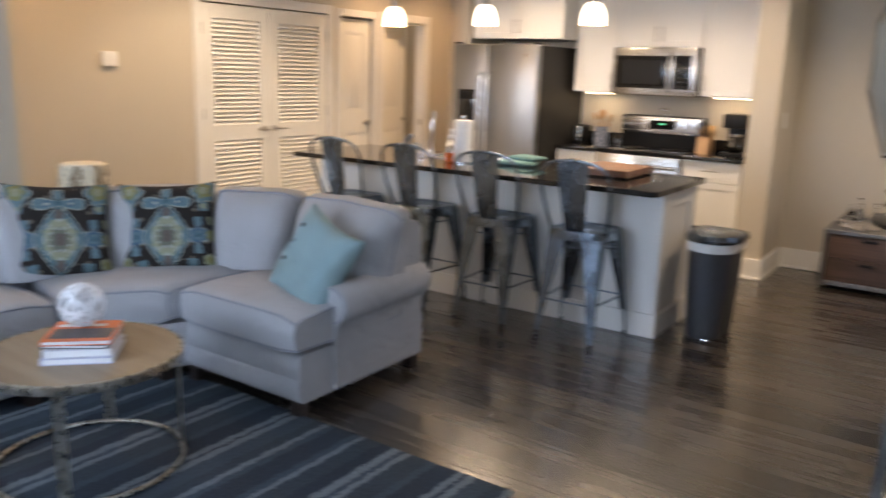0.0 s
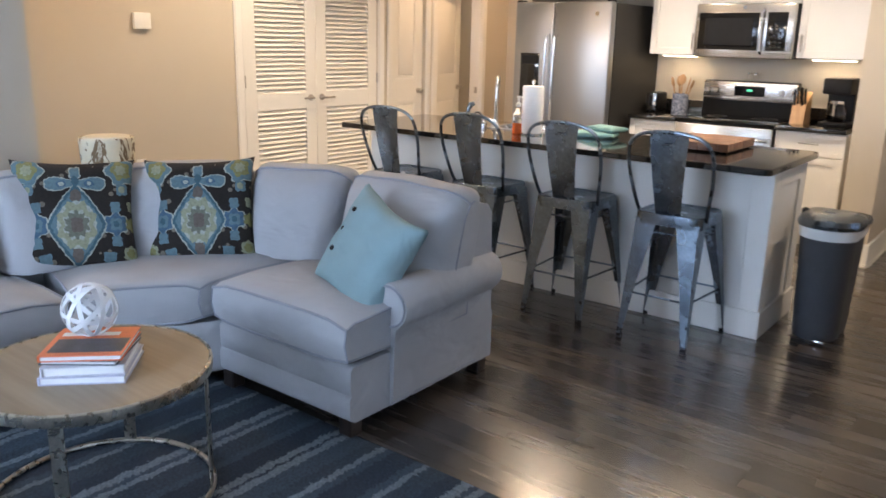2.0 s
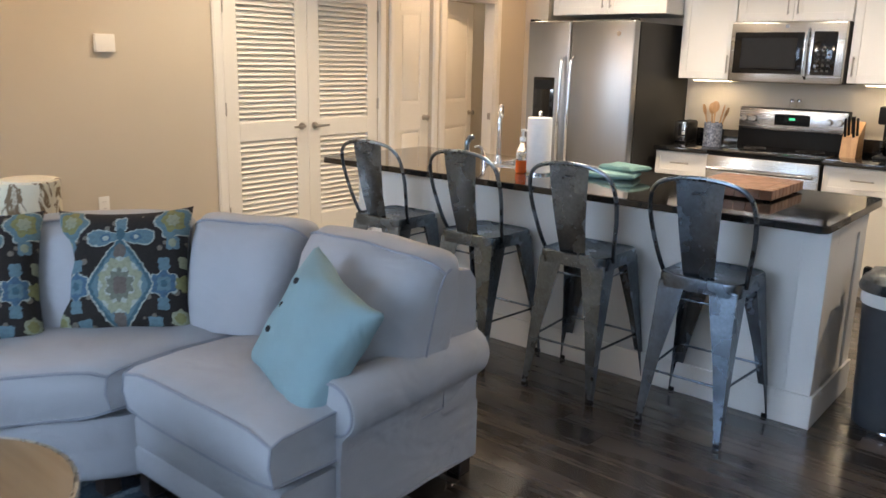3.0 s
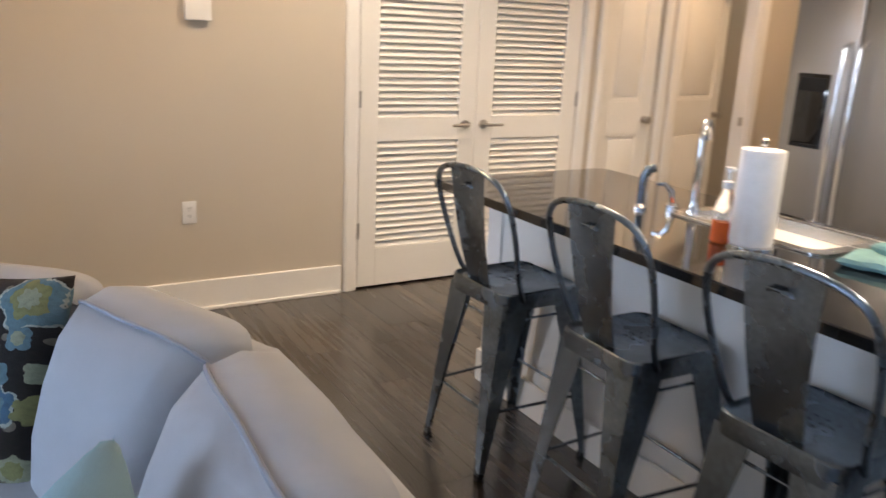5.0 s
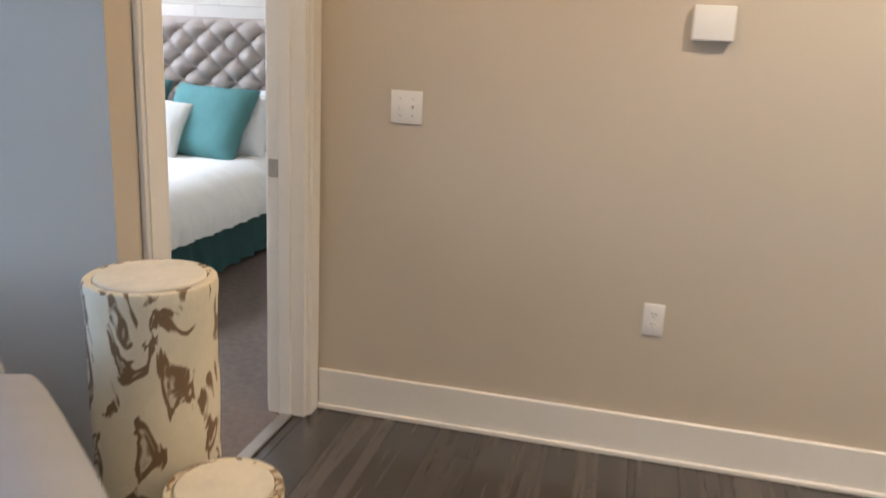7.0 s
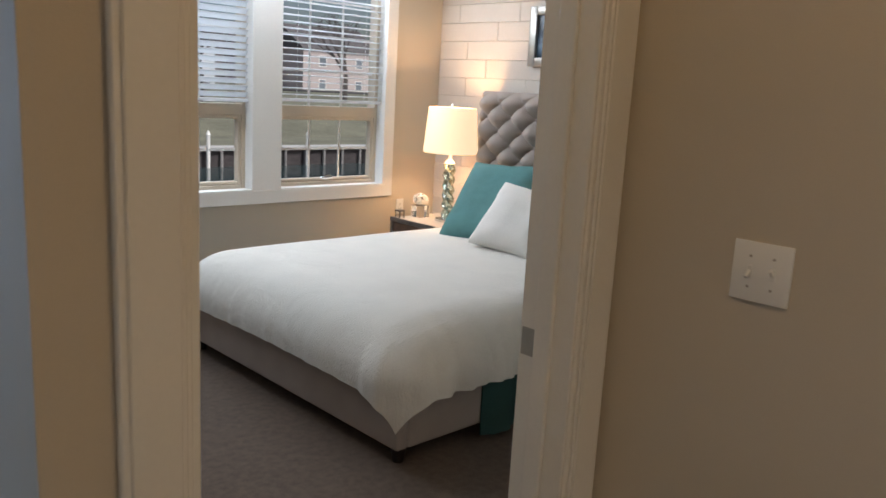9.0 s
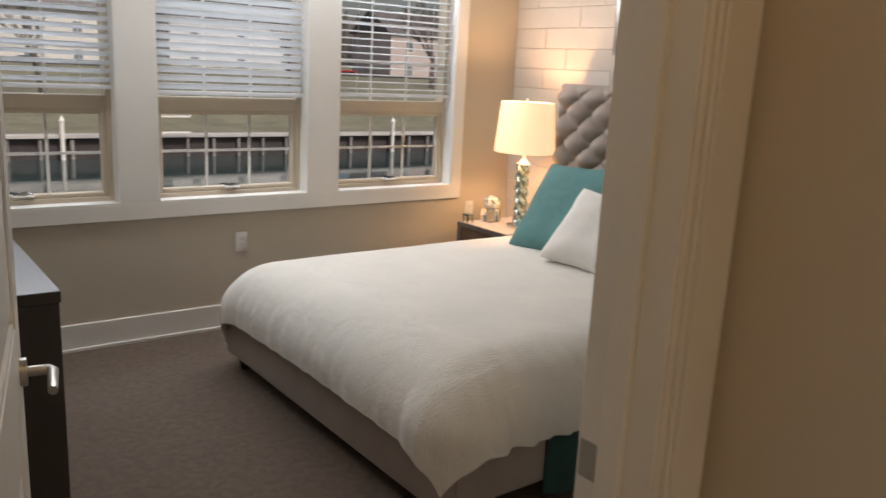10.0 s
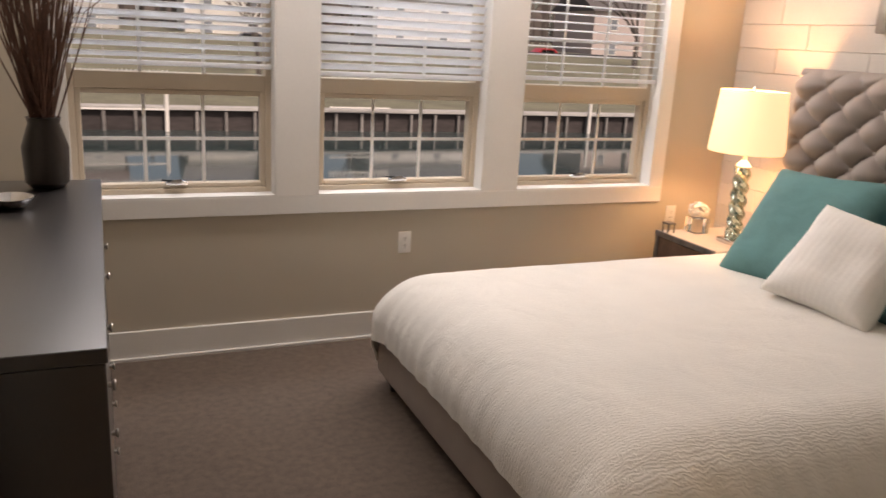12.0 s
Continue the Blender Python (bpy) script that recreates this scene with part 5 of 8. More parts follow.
BASE = [(0.02, 0.075), (0.0, 0.085), (-0.012, 0.10), (-0.012, 0.175), (0.0, 0.185), (-0.006, 0.20), (-0.006, 0.285), (0.01, 0.30), (0.80, 0.30), (0.99, 0.30), (1.0, 0.29), (1.0, 0.08), (0.99, 0.075)]
runs = []
plan_r = [(Vector((x, -2.145, 0)), Vector((x, -1.245, 0))) for x in (3.288, 3.0, 2.75, 2.52)]
front_arc = [Vector((x, y, 0)) for x, y in ((2.50, -2.20), (2.445, -2.29), (2.385, -2.37), (2.335, -2.45), (2.29, -2.54), (2.255, -2.635))]
back_arc = [Vector((x, y, 0)) for x, y in ((2.50, -1.255), (2.27, -1.34), (2.06, -1.50), (1.86, -1.75), (1.70, -2.05), (1.57, -2.45))]
plan_c = list(zip(front_arc, back_arc))
plan_l = [(Vector((2.258, y, 0)), Vector((1.50, y, 0))) for y in (-2.665, -3.0, -3.4, -3.75)]
strip([section(f, b, BASE) for f, b in plan_r], "base", SOFA)
full_c = [(Vector((2.519, -2.146, 0)), Vector((2.519, -1.245, 0)))] + plan_c + [(Vector((2.252, -2.66, 0)), Vector((1.50, -2.66, 0)))]
strip([section(f, b, BASE) for f, b in full_c], "base", SOFA)
strip([section(f, b, BASE) for f, b in plan_l], "base", SOFA)
BACK = [(0.78, 0.29), (0.735, 0.50), (0.76, 0.72), (0.80, 0.775), (0.86, 0.80), (0.93, 0.79), (0.965, 0.75), (0.99, 0.30)]
strip([section(f, b, BACK) for f, b in plan_r], "back", SOFA)
strip([section(f, b, BACK) for f, b in full_c], "back", SOFA)
strip([section(f, b, BACK) for f, b in plan_l], "back", SOFA)


def cushion_loft(pairs, prof, name, pipes=(), puff=0.012):
    n = len(pairs)
    rows = []
    for k, (f, b) in enumerate(pairs):
        e = k / (n - 1)
        soft = 1 - abs(2 * e - 1) ** 6
        rows.append([Vector((f.x + (b.x - f.x) * u, f.y + (b.y - f.y) * u, zc + (z - zc) * (0.80 + 0.20 * soft) + (puff * soft if z > zc else 0))) for u, z, zc in prof])
    ob = strip(rows, name, SOFA, smooth=60)
    for i in pipes:
        part("piping", tube(B(), [r[i] for r in rows], 0.0055, 6), PIPING, ob, "contrast welt")
    for r in (rows[0], rows[-1]):
        part("piping", tube(B(), r, 0.005, 6, closed=True), PIPING, ob, "contrast welt")
    return ob


def seat_profile(f=0.0, b=0.78):
    zc = 0.395
    return [(f - 0.02, 0.315, zc), (f - 0.035, 0.395, zc), (f - 0.025, 0.468, zc), (f + 0.02, 0.487, zc), (f + 0.3 * (b - f), 0.500, zc), (f + 0.65 * (b - f), 0.492, zc), (b, 0.478, zc), (b, 0.31, zc), (0.5 * (b + f), 0.303, zc)]


def lerp_pairs(pairs, n):
    out = []
    for k in range(n):
        s = k / (n - 1) * (len(pairs) - 1)
        i = min(int(s), len(pairs) - 2)
        out.append((pairs[i][0].lerp(pairs[i + 1][0], s - i), pairs[i][1].lerp(pairs[i + 1][1], s - i)))
    return out


seat_r = [(Vector((x, -2.15 if x < 3.1 else -2.15, 0)), Vector((x, -1.245, 0))) for x in (3.29, 3.1, 2.9, 2.7, 2.515)]
cushion_loft(lerp_pairs(seat_r, 9), seat_profile(), "seat_cushion", (2, 0))
cushion_loft(lerp_pairs(plan_c, 11), seat_profile(), "seat_cushion", (2, 0))
cushion_loft(lerp_pairs(plan_l, 9), seat_profile(), "seat_cushion", (2, 0))


def back_cushion(p0, p1, n0, n1, width_pad=0.0):
    """A stuffed back cushion that stands between two points of the back's line and leans away from the seat."""
    rows = []
    N = 24
    for k in range(N + 1):
        e = 0.5 - 0.5 * math.cos(math.pi * k / N)
        p, n = p0.lerp(p1, e), n0.lerp(n1, e).normalized()
        soft = math.sqrt(max(0.0, 1 - abs(2 * e - 1) ** 7))
        th = 0.022 + 0.105 * soft
        lean = [(0.13, 0.485, 1.0), (0.10, 0.50, 1.25), (0.075, 0.60, 1.35), (0.055, 0.70, 1.2), (0.035, 0.80, 0.95), (0.012, 0.862, 0.55), (-0.005, 0.878, 0.0), (-0.02, 0.86, -0.5), (-0.02, 0.78, -0.6), (0.0, 0.65, -0.6), (0.03, 0.53, -0.55), (0.06, 0.485, -0.2)]
        rows.append([Vector((p.x + n.x * (d + th * w), p.y + n.y * (d + th * w), 0.50 + (z - 0.50) * (0.86 + 0.155 * soft + 0.02 * math.sin(math.pi * e)) + 0.010 * noise.noise((p.x * 5, p.y * 5, z * 5)))) for d, z, w in lean])
    ob = strip(rows, "back_cushion", SOFA, smooth=80)
    part("piping", tube(B(), [r[5] + Vector((0, 0, 0.002)) for r in rows], 0.0055, 6), PIPING, ob, "contrast welt")
    for r in (rows[0], rows[-1]):
        part("piping", tube(B(), r[:7], 0.005, 6), PIPING, ob, "contrast welt")
    return ob


S, E_ = Vector((0, -1, 0)), Vector((1, 0, 0))
seams = [Vector((x, y, 0)) for x, y in ((3.33, -1.455), (2.645, -1.445), (2.155, -1.64), (1.755, -2.13), (1.635, -2.70), (1.635, -3.70))]
ways = [S, Vector((0.20, -0.98, 0)), Vector((0.60, -0.80, 0)), Vector((0.88, -0.47, 0)), E_, E_]
for i in range(5):
    run = (seams[i + 1] - seams[i]).normalized() * 0.012
    back_cushion(seams[i] + run, seams[i + 1] - run, ways[i], ways[i + 1])
# rolled arm
bm = B()
rows = []
for y in (-1.935, -1.925, -1.7, -1.45, -1.26, -1.25):
    e = 0.95 if y in (-1.935, -1.25) else 1.0
    ax = 3.278 - 0.03 * (y + 1.93) / 0.68
    ring_ = [(3.115, 0.30), (3.118, 0.42)]
    ring_ += [(ax + 0.096 * e * math.cos(radians(a)), 0.482 + 0.092 * e * math.sin(radians(a))) for a in range(205, -51, -15)]
    ring_ += [(ax + 0.038, 0.39), (ax + 0.030, 0.30), (ax + 0.026, 0.085), (3.115, 0.085)]
    rows.append([Vector((x, y, z)) for x, z in ring_])
arm = strip(rows, "rolled_arm", SOFA, smooth=50)
part("piping", tube(B(), [Vector((3.278 + 0.082 * math.cos(radians(a)), -1.938, 0.482 + 0.080 * math.sin(radians(a)))) for a in range(0, 360, 15)], 0.005, 6, closed=True), PIPING, arm)
part("piping", tube(B(), [Vector((3.305, -1.95, 0.09)), Vector((3.300, -1.6, 0.088)), Vector((3.278, -1.255, 0.09))], 0.005, 6), PIPING, arm)
for x, y in ((3.235, -2.10), (2.56, -2.12), (3.235, -1.28), (2.3, -1.42), (2.44, -2.22), (2.24, -2.78), (1.56, -2.8), (2.2, -3.7)):
    bm = B()
    box(bm, x - 0.032, x + 0.032, y - 0.032, y + 0.032, 0.0 if y > -2.12 else 0.0125, 0.08, 0.004, 1)
    part("foot", bm, DARKWOOD, sofa, "dark tapered wooden foot")


# throw pillows
def uvpad(w, d, h, seed, pinch=0.10):
    bm = pad(B(), w, d, h, Matrix.Identity(4), 18, 18, crown=0.75, pinch=pinch, wave=0.012, seed=seed)
    uv = bm.loops.layers.uv.new("uv")
    for f in bm.faces:
        for l in f.loops:
            l[uv].uv = (l.vert.co.x / w + 0.5, l.vert.co.y / d + 0.5)
    return bm


def motif(name, ground, shapes, specks, bump=0.4):
    """A printed cloth: ellipses mirrored left to right over a ground, with specks between them."""
    m = bpy.data.materials.new(name)
    m.use_nodes = True
    t = m.node_tree
    b = t.nodes["Principled BSDF"]
    b.inputs["Roughness"].default_value = 0.92
    uv, sep = t.nodes.new("ShaderNodeUVMap"), t.nodes.new("ShaderNodeSeparateXYZ")
    wob, mixv = t.nodes.new("ShaderNodeTexNoise"), t.nodes.new("ShaderNodeVectorMath")
    wob.inputs["Scale"].default_value = 36
    t.links.new(uv.outputs[0], wob.inputs[0])
    mixv.operation = "MULTIPLY_ADD"
    mixv.inputs[1].default_value = (0.034, 0.034, 0)
    t.links.new(wob.outputs["Color"], mixv.inputs[0])
    t.links.new(uv.outputs[0], mixv.inputs[2])
    t.links.new(mixv.outputs[0], sep.inputs[0])
    def mt(op, *args):
        n = t.nodes.new("ShaderNodeMath")
        n.operation = op
        for i, q in enumerate(args):
            if isinstance(q, (int, float)):
                n.inputs[i].default_value = q
            else:
                t.links.new(q, n.inputs[i])
        return n.outputs[0]
    X = mt("ABSOLUTE", mt("SUBTRACT", sep.outputs[0], 0.517))
    Y = mt("SUBTRACT", sep.outputs[1], 0.517)
    vor = t.nodes.new("ShaderNodeTexVoronoi")
    vor.inputs["Scale"].default_value = 11
    t.links.new(uv.outputs[0], vor.inputs[0])
    col = t.nodes.new("ShaderNodeMix")
    col.data_type = "RGBA"
    col.inputs[6].default_value, col.inputs[7].default_value = (*ground, 1), (*specks, 1)
    t.links.new(mt("LESS_THAN", vor.outputs["Distance"], 0.26), col.inputs[0])
    out = col.outputs[2]
    for cx, cy, rx, ry, c, lobes in shapes:
        dx, dy = mt("DIVIDE", mt("SUBTRACT", X, cx), rx), mt("DIVIDE", mt("SUBTRACT", Y, cy), ry)
        r2 = mt("SQRT", mt("ADD", mt("MULTIPLY", dx, dx), mt("MULTIPLY", dy, dy)))
        if lobes < 0:
            r2 = mt("ADD", mt("MULTIPLY", mt("ADD", mt("ABSOLUTE", dx), mt("ABSOLUTE", dy)), 0.72), mt("MULTIPLY", r2, 0.28))
        elif lobes:
            ang = mt("ARCTAN2", dy, dx)
            r2 = mt("ADD", r2, mt("MULTIPLY", mt("COSINE", mt("MULTIPLY", ang, lobes)), 0.13))
        mx = t.nodes.new("ShaderNodeMix")
        mx.data_type = "RGBA"
        mx.inputs[7].default_value = (*c, 1)
        t.links.new(mt("LESS_THAN", r2, 1.0), mx.inputs[0])
        t.links.new(out, mx.inputs[6])
        out = mx.outputs[2]
    stitch, sr, dim = t.nodes.new("ShaderNodeTexNoise"), t.nodes.new("ShaderNodeMapRange"), t.nodes.new("ShaderNodeMix")
    stitch.inputs["Scale"].default_value, stitch.inputs["Detail"].default_value = 42, 3
    t.links.new(uv.outputs[0], stitch.inputs[0])
    sr.inputs[1].default_value, sr.inputs[2].default_value, sr.inputs[3].default_value, sr.inputs[4].default_value = 0.42, 0.78, 0.0, 0.35
    t.links.new(stitch.outputs[0], sr.inputs[0])
    dim.data_type = "RGBA"
    dim.inputs[7].default_value = (*[v * 2.2 for v in ground], 1)
    t.links.new(sr.outputs[0], dim.inputs[0])
    t.links.new(out, dim.inputs[6])
    t.links.new(dim.outputs[2], b.inputs["Base Color"])
    n2, bp = t.nodes.new("ShaderNodeTexNoise"), t.nodes.new("ShaderNodeBump")
    n2.inputs["Scale"].default_value = 160
    t.links.new(uv.outputs[0], n2.inputs[0])
    bp.inputs["Strength"].default_value, bp.inputs["Distance"].default_value = bump, 0.003
    t.links.new(n2.outputs[0], bp.inputs["Height"])
    t.links.new(bp.outputs[0], b.inputs["Normal"])
    return m


TEA, CRM, OLV, AQU, BRN = (0.05, 0.112, 0.142), (0.36, 0.38, 0.33), (0.22, 0.21, 0.08), (0.11, 0.185, 0.215), (0.13, 0.105, 0.085)
PLE = (0.28, 0.29, 0.19)
SUZANI = motif("suzani_print", (0.014, 0.010, 0.008), [
    (0, -0.12, 0.245, 0.365, CRM, -1), (0, -0.12, 0.232, 0.35, TEA, -1), (0, -0.12, 0.205, 0.315, AQU, -1), (0, 0.13, 0.045, 0.06, BRN, 0), (0, -0.37, 0.045, 0.06, BRN, 0),
    (0, -0.12, 0.155, 0.205, CRM, 0), (0, -0.12, 0.145, 0.195, PLE, 8), (0, -0.12, 0.10, 0.125, CRM, 8), (0, -0.12, 0.09, 0.115, (0.15, 0.155, 0.12), 10), (0, -0.12, 0.05, 0.07, BRN, 4),
    (0.31, -0.12, 0.095, 0.105, CRM, 6), (0.31, -0.12, 0.085, 0.095, (0.06, 0.12, 0.18), 6), (0.31, -0.12, 0.05, 0.058, AQU, 4), (0.31, -0.12, 0.025, 0.03, TEA, 0),
    (0.31, 0.03, 0.045, 0.05, AQU, 4), (0.31, -0.27, 0.045, 0.05, AQU, 4),
    (0.37, 0.36, 0.125, 0.135, CRM, 5), (0.37, 0.36, 0.115, 0.125, AQU, 5), (0.37, 0.37, 0.078, 0.088, OLV, 5), (0.37, 0.37, 0.045, 0.05, PLE, 7), (0.37, 0.19, 0.05, 0.055, AQU, 4), (0.37, 0.19, 0.025, 0.03, PLE, 0),
    (0.13, 0.24, 0.125, 0.062, CRM, 3), (0.13, 0.24, 0.115, 0.052, AQU, 3), (0.11, 0.24, 0.04, 0.03, (0.06, 0.12, 0.18), 0), (0.11, 0.24, 0.022, 0.018, CRM, 0), (0.0, 0.34, 0.05, 0.06, CRM, 4), (0.0, 0.34, 0.04, 0.05, AQU, 4), (0.0, 0.26, 0.03, 0.05, TEA, 0),
    (0.44, -0.12, 0.05, 0.06, OLV, 6), (0.42, -0.38, 0.06, 0.065, PLE, 6), (0.42, -0.38, 0.035, 0.04, OLV, 0), (0.25, -0.40, 0.055, 0.045, AQU, 4), (0.44, 0.04, 0.035, 0.05, PLE, 4)], (0.16, 0.135, 0.10))


def pillow(name, label, m, w, h, material, seed, group=""):
    ob = solid(name, uvpad(w, w, h, seed), material, label, "pillow", group=group, smooth=70)
    ob.matrix_basis = Matrix.Translation(AT) @ m
    return ob


def facing(at, way, lean, roll=0):
    """A pillow's pose: standing at a place, its front along way, leaning back."""
    n = Vector((way[0], way[1], 0)).normalized()
    right = Vector((-n.y, n.x, 0))
    up = (Vector((0, 0, 1)) * math.cos(radians(lean)) - n * math.sin(radians(lean)))
    z = right.cross(up)
    m = Matrix((right, up, z)).transposed().to_4x4()
    return Matrix.Translation(at) @ m @ pose(0, 0, 0, 0, 0, roll)


pillow("throw_pillow", "dark medallion-print throw pillow leaning on the sofa", facing((2.12, -1.93, 0.68), (0.72, -0.69), 24, 2), 0.50, 0.17, SUZANI, 1, "print pillows")
pillow("throw_pillow", "dark medallion-print throw pillow beside its twin", facing((1.87, -2.39, 0.695), (0.90, -0.42), 24, -3), 0.50, 0.17, SUZANI, 2, "print pillows")
sea = thing("throw_pillow", (3.0, -1.8, 0.7), "seafoam linen pillow with three dark buttons", "pillow")
sm = facing((3.10, -1.855, 0.64), (-0.16, -1.0), 26, -16)
bm = uvpad(0.45, 0.45, 0.17, 3, 0.14)
bm.transform(sm)
cover = part("cover", bm, SEAFOAM, sea, smooth=70)
for k in (-0.09, 0.0, 0.09):
    bm = B()
    tube(bm, [sm @ Vector((-0.12, k + 0.03, 0.045)), sm @ Vector((-0.12, k + 0.03, 0.082))], 0.011, 12)
    part("button", bm, BLACKP, cover, "dark round button")

# coffee table
AT = Vector((0, 0, 0))
cx, cy = 2.895, -2.815
tb = thing("coffee_table", (cx, cy, 0.0125), "round coffee table with pale top and silver metal rings", "coffee table")
part("top", lathe(B(), [(0.33, 0.445), (0.350, 0.447), (0.352, 0.452), (0.352, 0.462), (0.349, 0.466)], 64, (cx, cy, 0)), TABLETOP, tb, "pale oak top")
SILVER = surf("champagne_silver_leaf", (0.55, 0.50, 0.42), 0.28, 1.0, scale=30, vary=0.25, bump=0.1)
part("rim", lathe(B(), [(0.3525, 0.432), (0.361, 0.434), (0.363, 0.45), (0.361, 0.466), (0.354, 0.470), (0.350, 0.4665)], 64, (cx, cy, 0), cap=False), SILVER, tb, "silver metal rim")
part("base_ring", tube(B(), [(cx + 0.345 * math.cos(a * math.pi / 32), cy + 0.345 * math.sin(a * math.pi / 32), 0.024) for a in range(64)], 0.009, 10, closed=True), SILVER, tb)
for k in range(4):
    m = Matrix.Translation((cx, cy, 0)) @ pose(0, 0, 0, 0, 0, 45 + 90 * k)
    part("leg", box(B(), 0.338, 0.346, -0.020, 0.020, 0.014, 0.445, 0.002, 1, m=m), SILVER, tb, "flat strap leg")
BOOKS = [((0.245, 0.25), 0.024, (0.55, 0.55, 0.66), -14), ((0.235, 0.24), 0.030, (0.70, 0.69, 0.74), -12), ((0.225, 0.225), 0.014, (0.10, 0.11, 0.12), -20), ((0.235, 0.235), 0.018, (0.80, 0.20, 0.08), -15)]
z = 0.4675
for k, ((w, d), h, col, rz_) in enumerate(BOOKS):
    m = Matrix.Translation((2.925, -2.825, z)) @ pose(0, 0, 0, 0, 0, rz_ + 60)
    cov = surf("book_cover_%s" % "abcd"[k], col, 0.35, scale=12, vary=0.25)
    t = thing("book", (2.925, -2.825, z), ("pale hardback book in a stack on the table", "thick white hardback book in a stack", "dark slim hardback book in a stack", "orange-covered book on top of the stack")[k], "book", "stacked books")
    part("page_block", box(B(), -w / 2 + 0.006, w / 2 - 0.005, -d / 2 + 0.005, d / 2 - 0.005, 0.0025, h - 0.0025, m=m), PAPER, t, smooth=None)
    part("cover", box(box(box(B(), -w / 2, w / 2, -d / 2, d / 2, 0, 0.0024, m=m), -w / 2, w / 2, -d / 2, d / 2, h - 0.0024, h, m=m), -w / 2, -w / 2 + 0.005, -d / 2, d / 2, 0.0024, h - 0.0024, m=m), cov, t, smooth=None)
    if k == 3:
        part("cover_print", box(B(), -0.10, 0.11, -0.09, 0.02, h + 0.0002, h + 0.0006, m=m), surf("print_dark", (0.10, 0.10, 0.11), 0.35, vary=0.5, scale=18), t, smooth=None)
        part("title_bar", box(B(), -0.10, 0.07, 0.045, 0.075, h + 0.0002, h + 0.0006, m=m), PAPER, t, smooth=None)
    z += h + 0.0006
sb_ = thing("woven_sphere", (2.885, -2.80, z), "white open sphere of interlaced glossy bands", "ornament")
WHITEGL = surf("white_lacquer", (0.82, 0.82, 0.83), 0.22, scale=10, vary=0.05)
R_ = 0.082
for k in range(9):
    m = Matrix.Translation((2.885, -2.80, z + R_ + 0.004)) @ pose(0, 0, 0, 37 * k, 61 * k + 15, 83 * k)
    bm = B()
    n = 40
    rs = []
    for i in range(n):
        a = 2 * math.pi * i / n
        rs.append([bm.verts.new(m @ Vector((r * math.cos(a), r * math.sin(a), h))) for r, h in ((R_ - 0.003 + 0.001 * (k % 3), -0.007), (R_ + 0.001 * (k % 3), -0.007), (R_ + 0.001 * (k % 3), 0.007), (R_ - 0.003 + 0.001 * (k % 3), 0.007))])
    for i in range(n):
        ring_between(bm, rs[i], rs[(i + 1) % n])
    part("band", bm, WHITEGL, sb_)


# carved pedestals by the bedroom door
AT = Vector((0, 0, 0))
def whitewash(name):
    m = surf(name, (0.74, 0.66, 0.48), 0.6, scale=7, vary=0.08, bump=0.5, bump_scale=40)
    t = m.node_tree
    b = t.nodes["Principled BSDF"]
    src = b.inputs["Base Color"].links[0].from_socket
    co = t.nodes.new("ShaderNodeTexCoord")
    n = t.nodes.new("ShaderNodeTexNoise")
    n.inputs["Scale"].default_value, n.inputs["Detail"].default_value, n.inputs["Distortion"].default_value = 17, 3, 0.8
    mp = t.nodes.new("ShaderNodeMapping")
    mp.inputs["Scale"].default_value = (1, 1, 0.5)
    t.links.new(co.outputs["Object"], mp.inputs[0])
    t.links.new(mp.outputs[0], n.inputs[0])
    r = t.nodes.new("ShaderNodeValToRGB")
    e = r.color_ramp.elements
    e[0].position, e[1].position = 0.545, 0.57
    for p, v in ((0.635, 1.0), (0.67, 0.2), (0.74, 0.6)):
        k = e.new(p)
        k.color = (v, v, v, 1)
    t.links.new(n.outputs[0], r.inputs[0])
    mx = t.nodes.new("ShaderNodeMix")
    mx.data_type = "RGBA"
    mx.inputs[7].default_value = (0.20, 0.125, 0.06, 1)
    t.links.new(r.outputs[0], mx.inputs[0])
    t.links.new(src, mx.inputs[6])
    t.links.new(mx.outputs[2], b.inputs["Base Color"])
    return m


WASH = whitewash("worn_cream_wash")
CREAM = surf("cream_top", (0.74, 0.68, 0.54), 0.6, scale=14, vary=0.12, bump=0.3, bump_scale=60)
for x, y, h, r, lb in ((1.415, -1.875, 0.965, 0.130, "tall round pedestal in worn cream paint"), (1.552, -1.645, 0.615, 0.112, "short round pedestal in worn cream paint")):
    t = thing("pedestal", (x, y, 0), lb, "pedestal", "carved pedestals")
    prof = [(r * 0.97, 0), (r, 0.01), (r * 1.0, 0.06), (r * 0.985, 0.08)]
    prof += [(r * (0.985 + 0.012 * math.sin(k * 1.9)), 0.08 + (h - 0.14) * k / 14) for k in range(1, 14)]
    prof += [(r * 0.985, h - 0.055), (r * 0.99, h - 0.045), (r, h - 0.035), (r * 1.005, h - 0.012), (r * 0.985, h - 0.002), (r * 0.96, h), (r * 0.86, h - 0.001), (r * 0.835, h - 0.006)]
    part("drum", lathe(B(), prof, 40, (x, y, 0)), WASH, t)
    part("lid", lathe(B(), [(r * 0.83, h - 0.006), (r * 0.83, h + 0.001), (r * 0.80, h + 0.004)], 40, (x, y, 0.0003)), CREAM, t, "smooth cream disc")

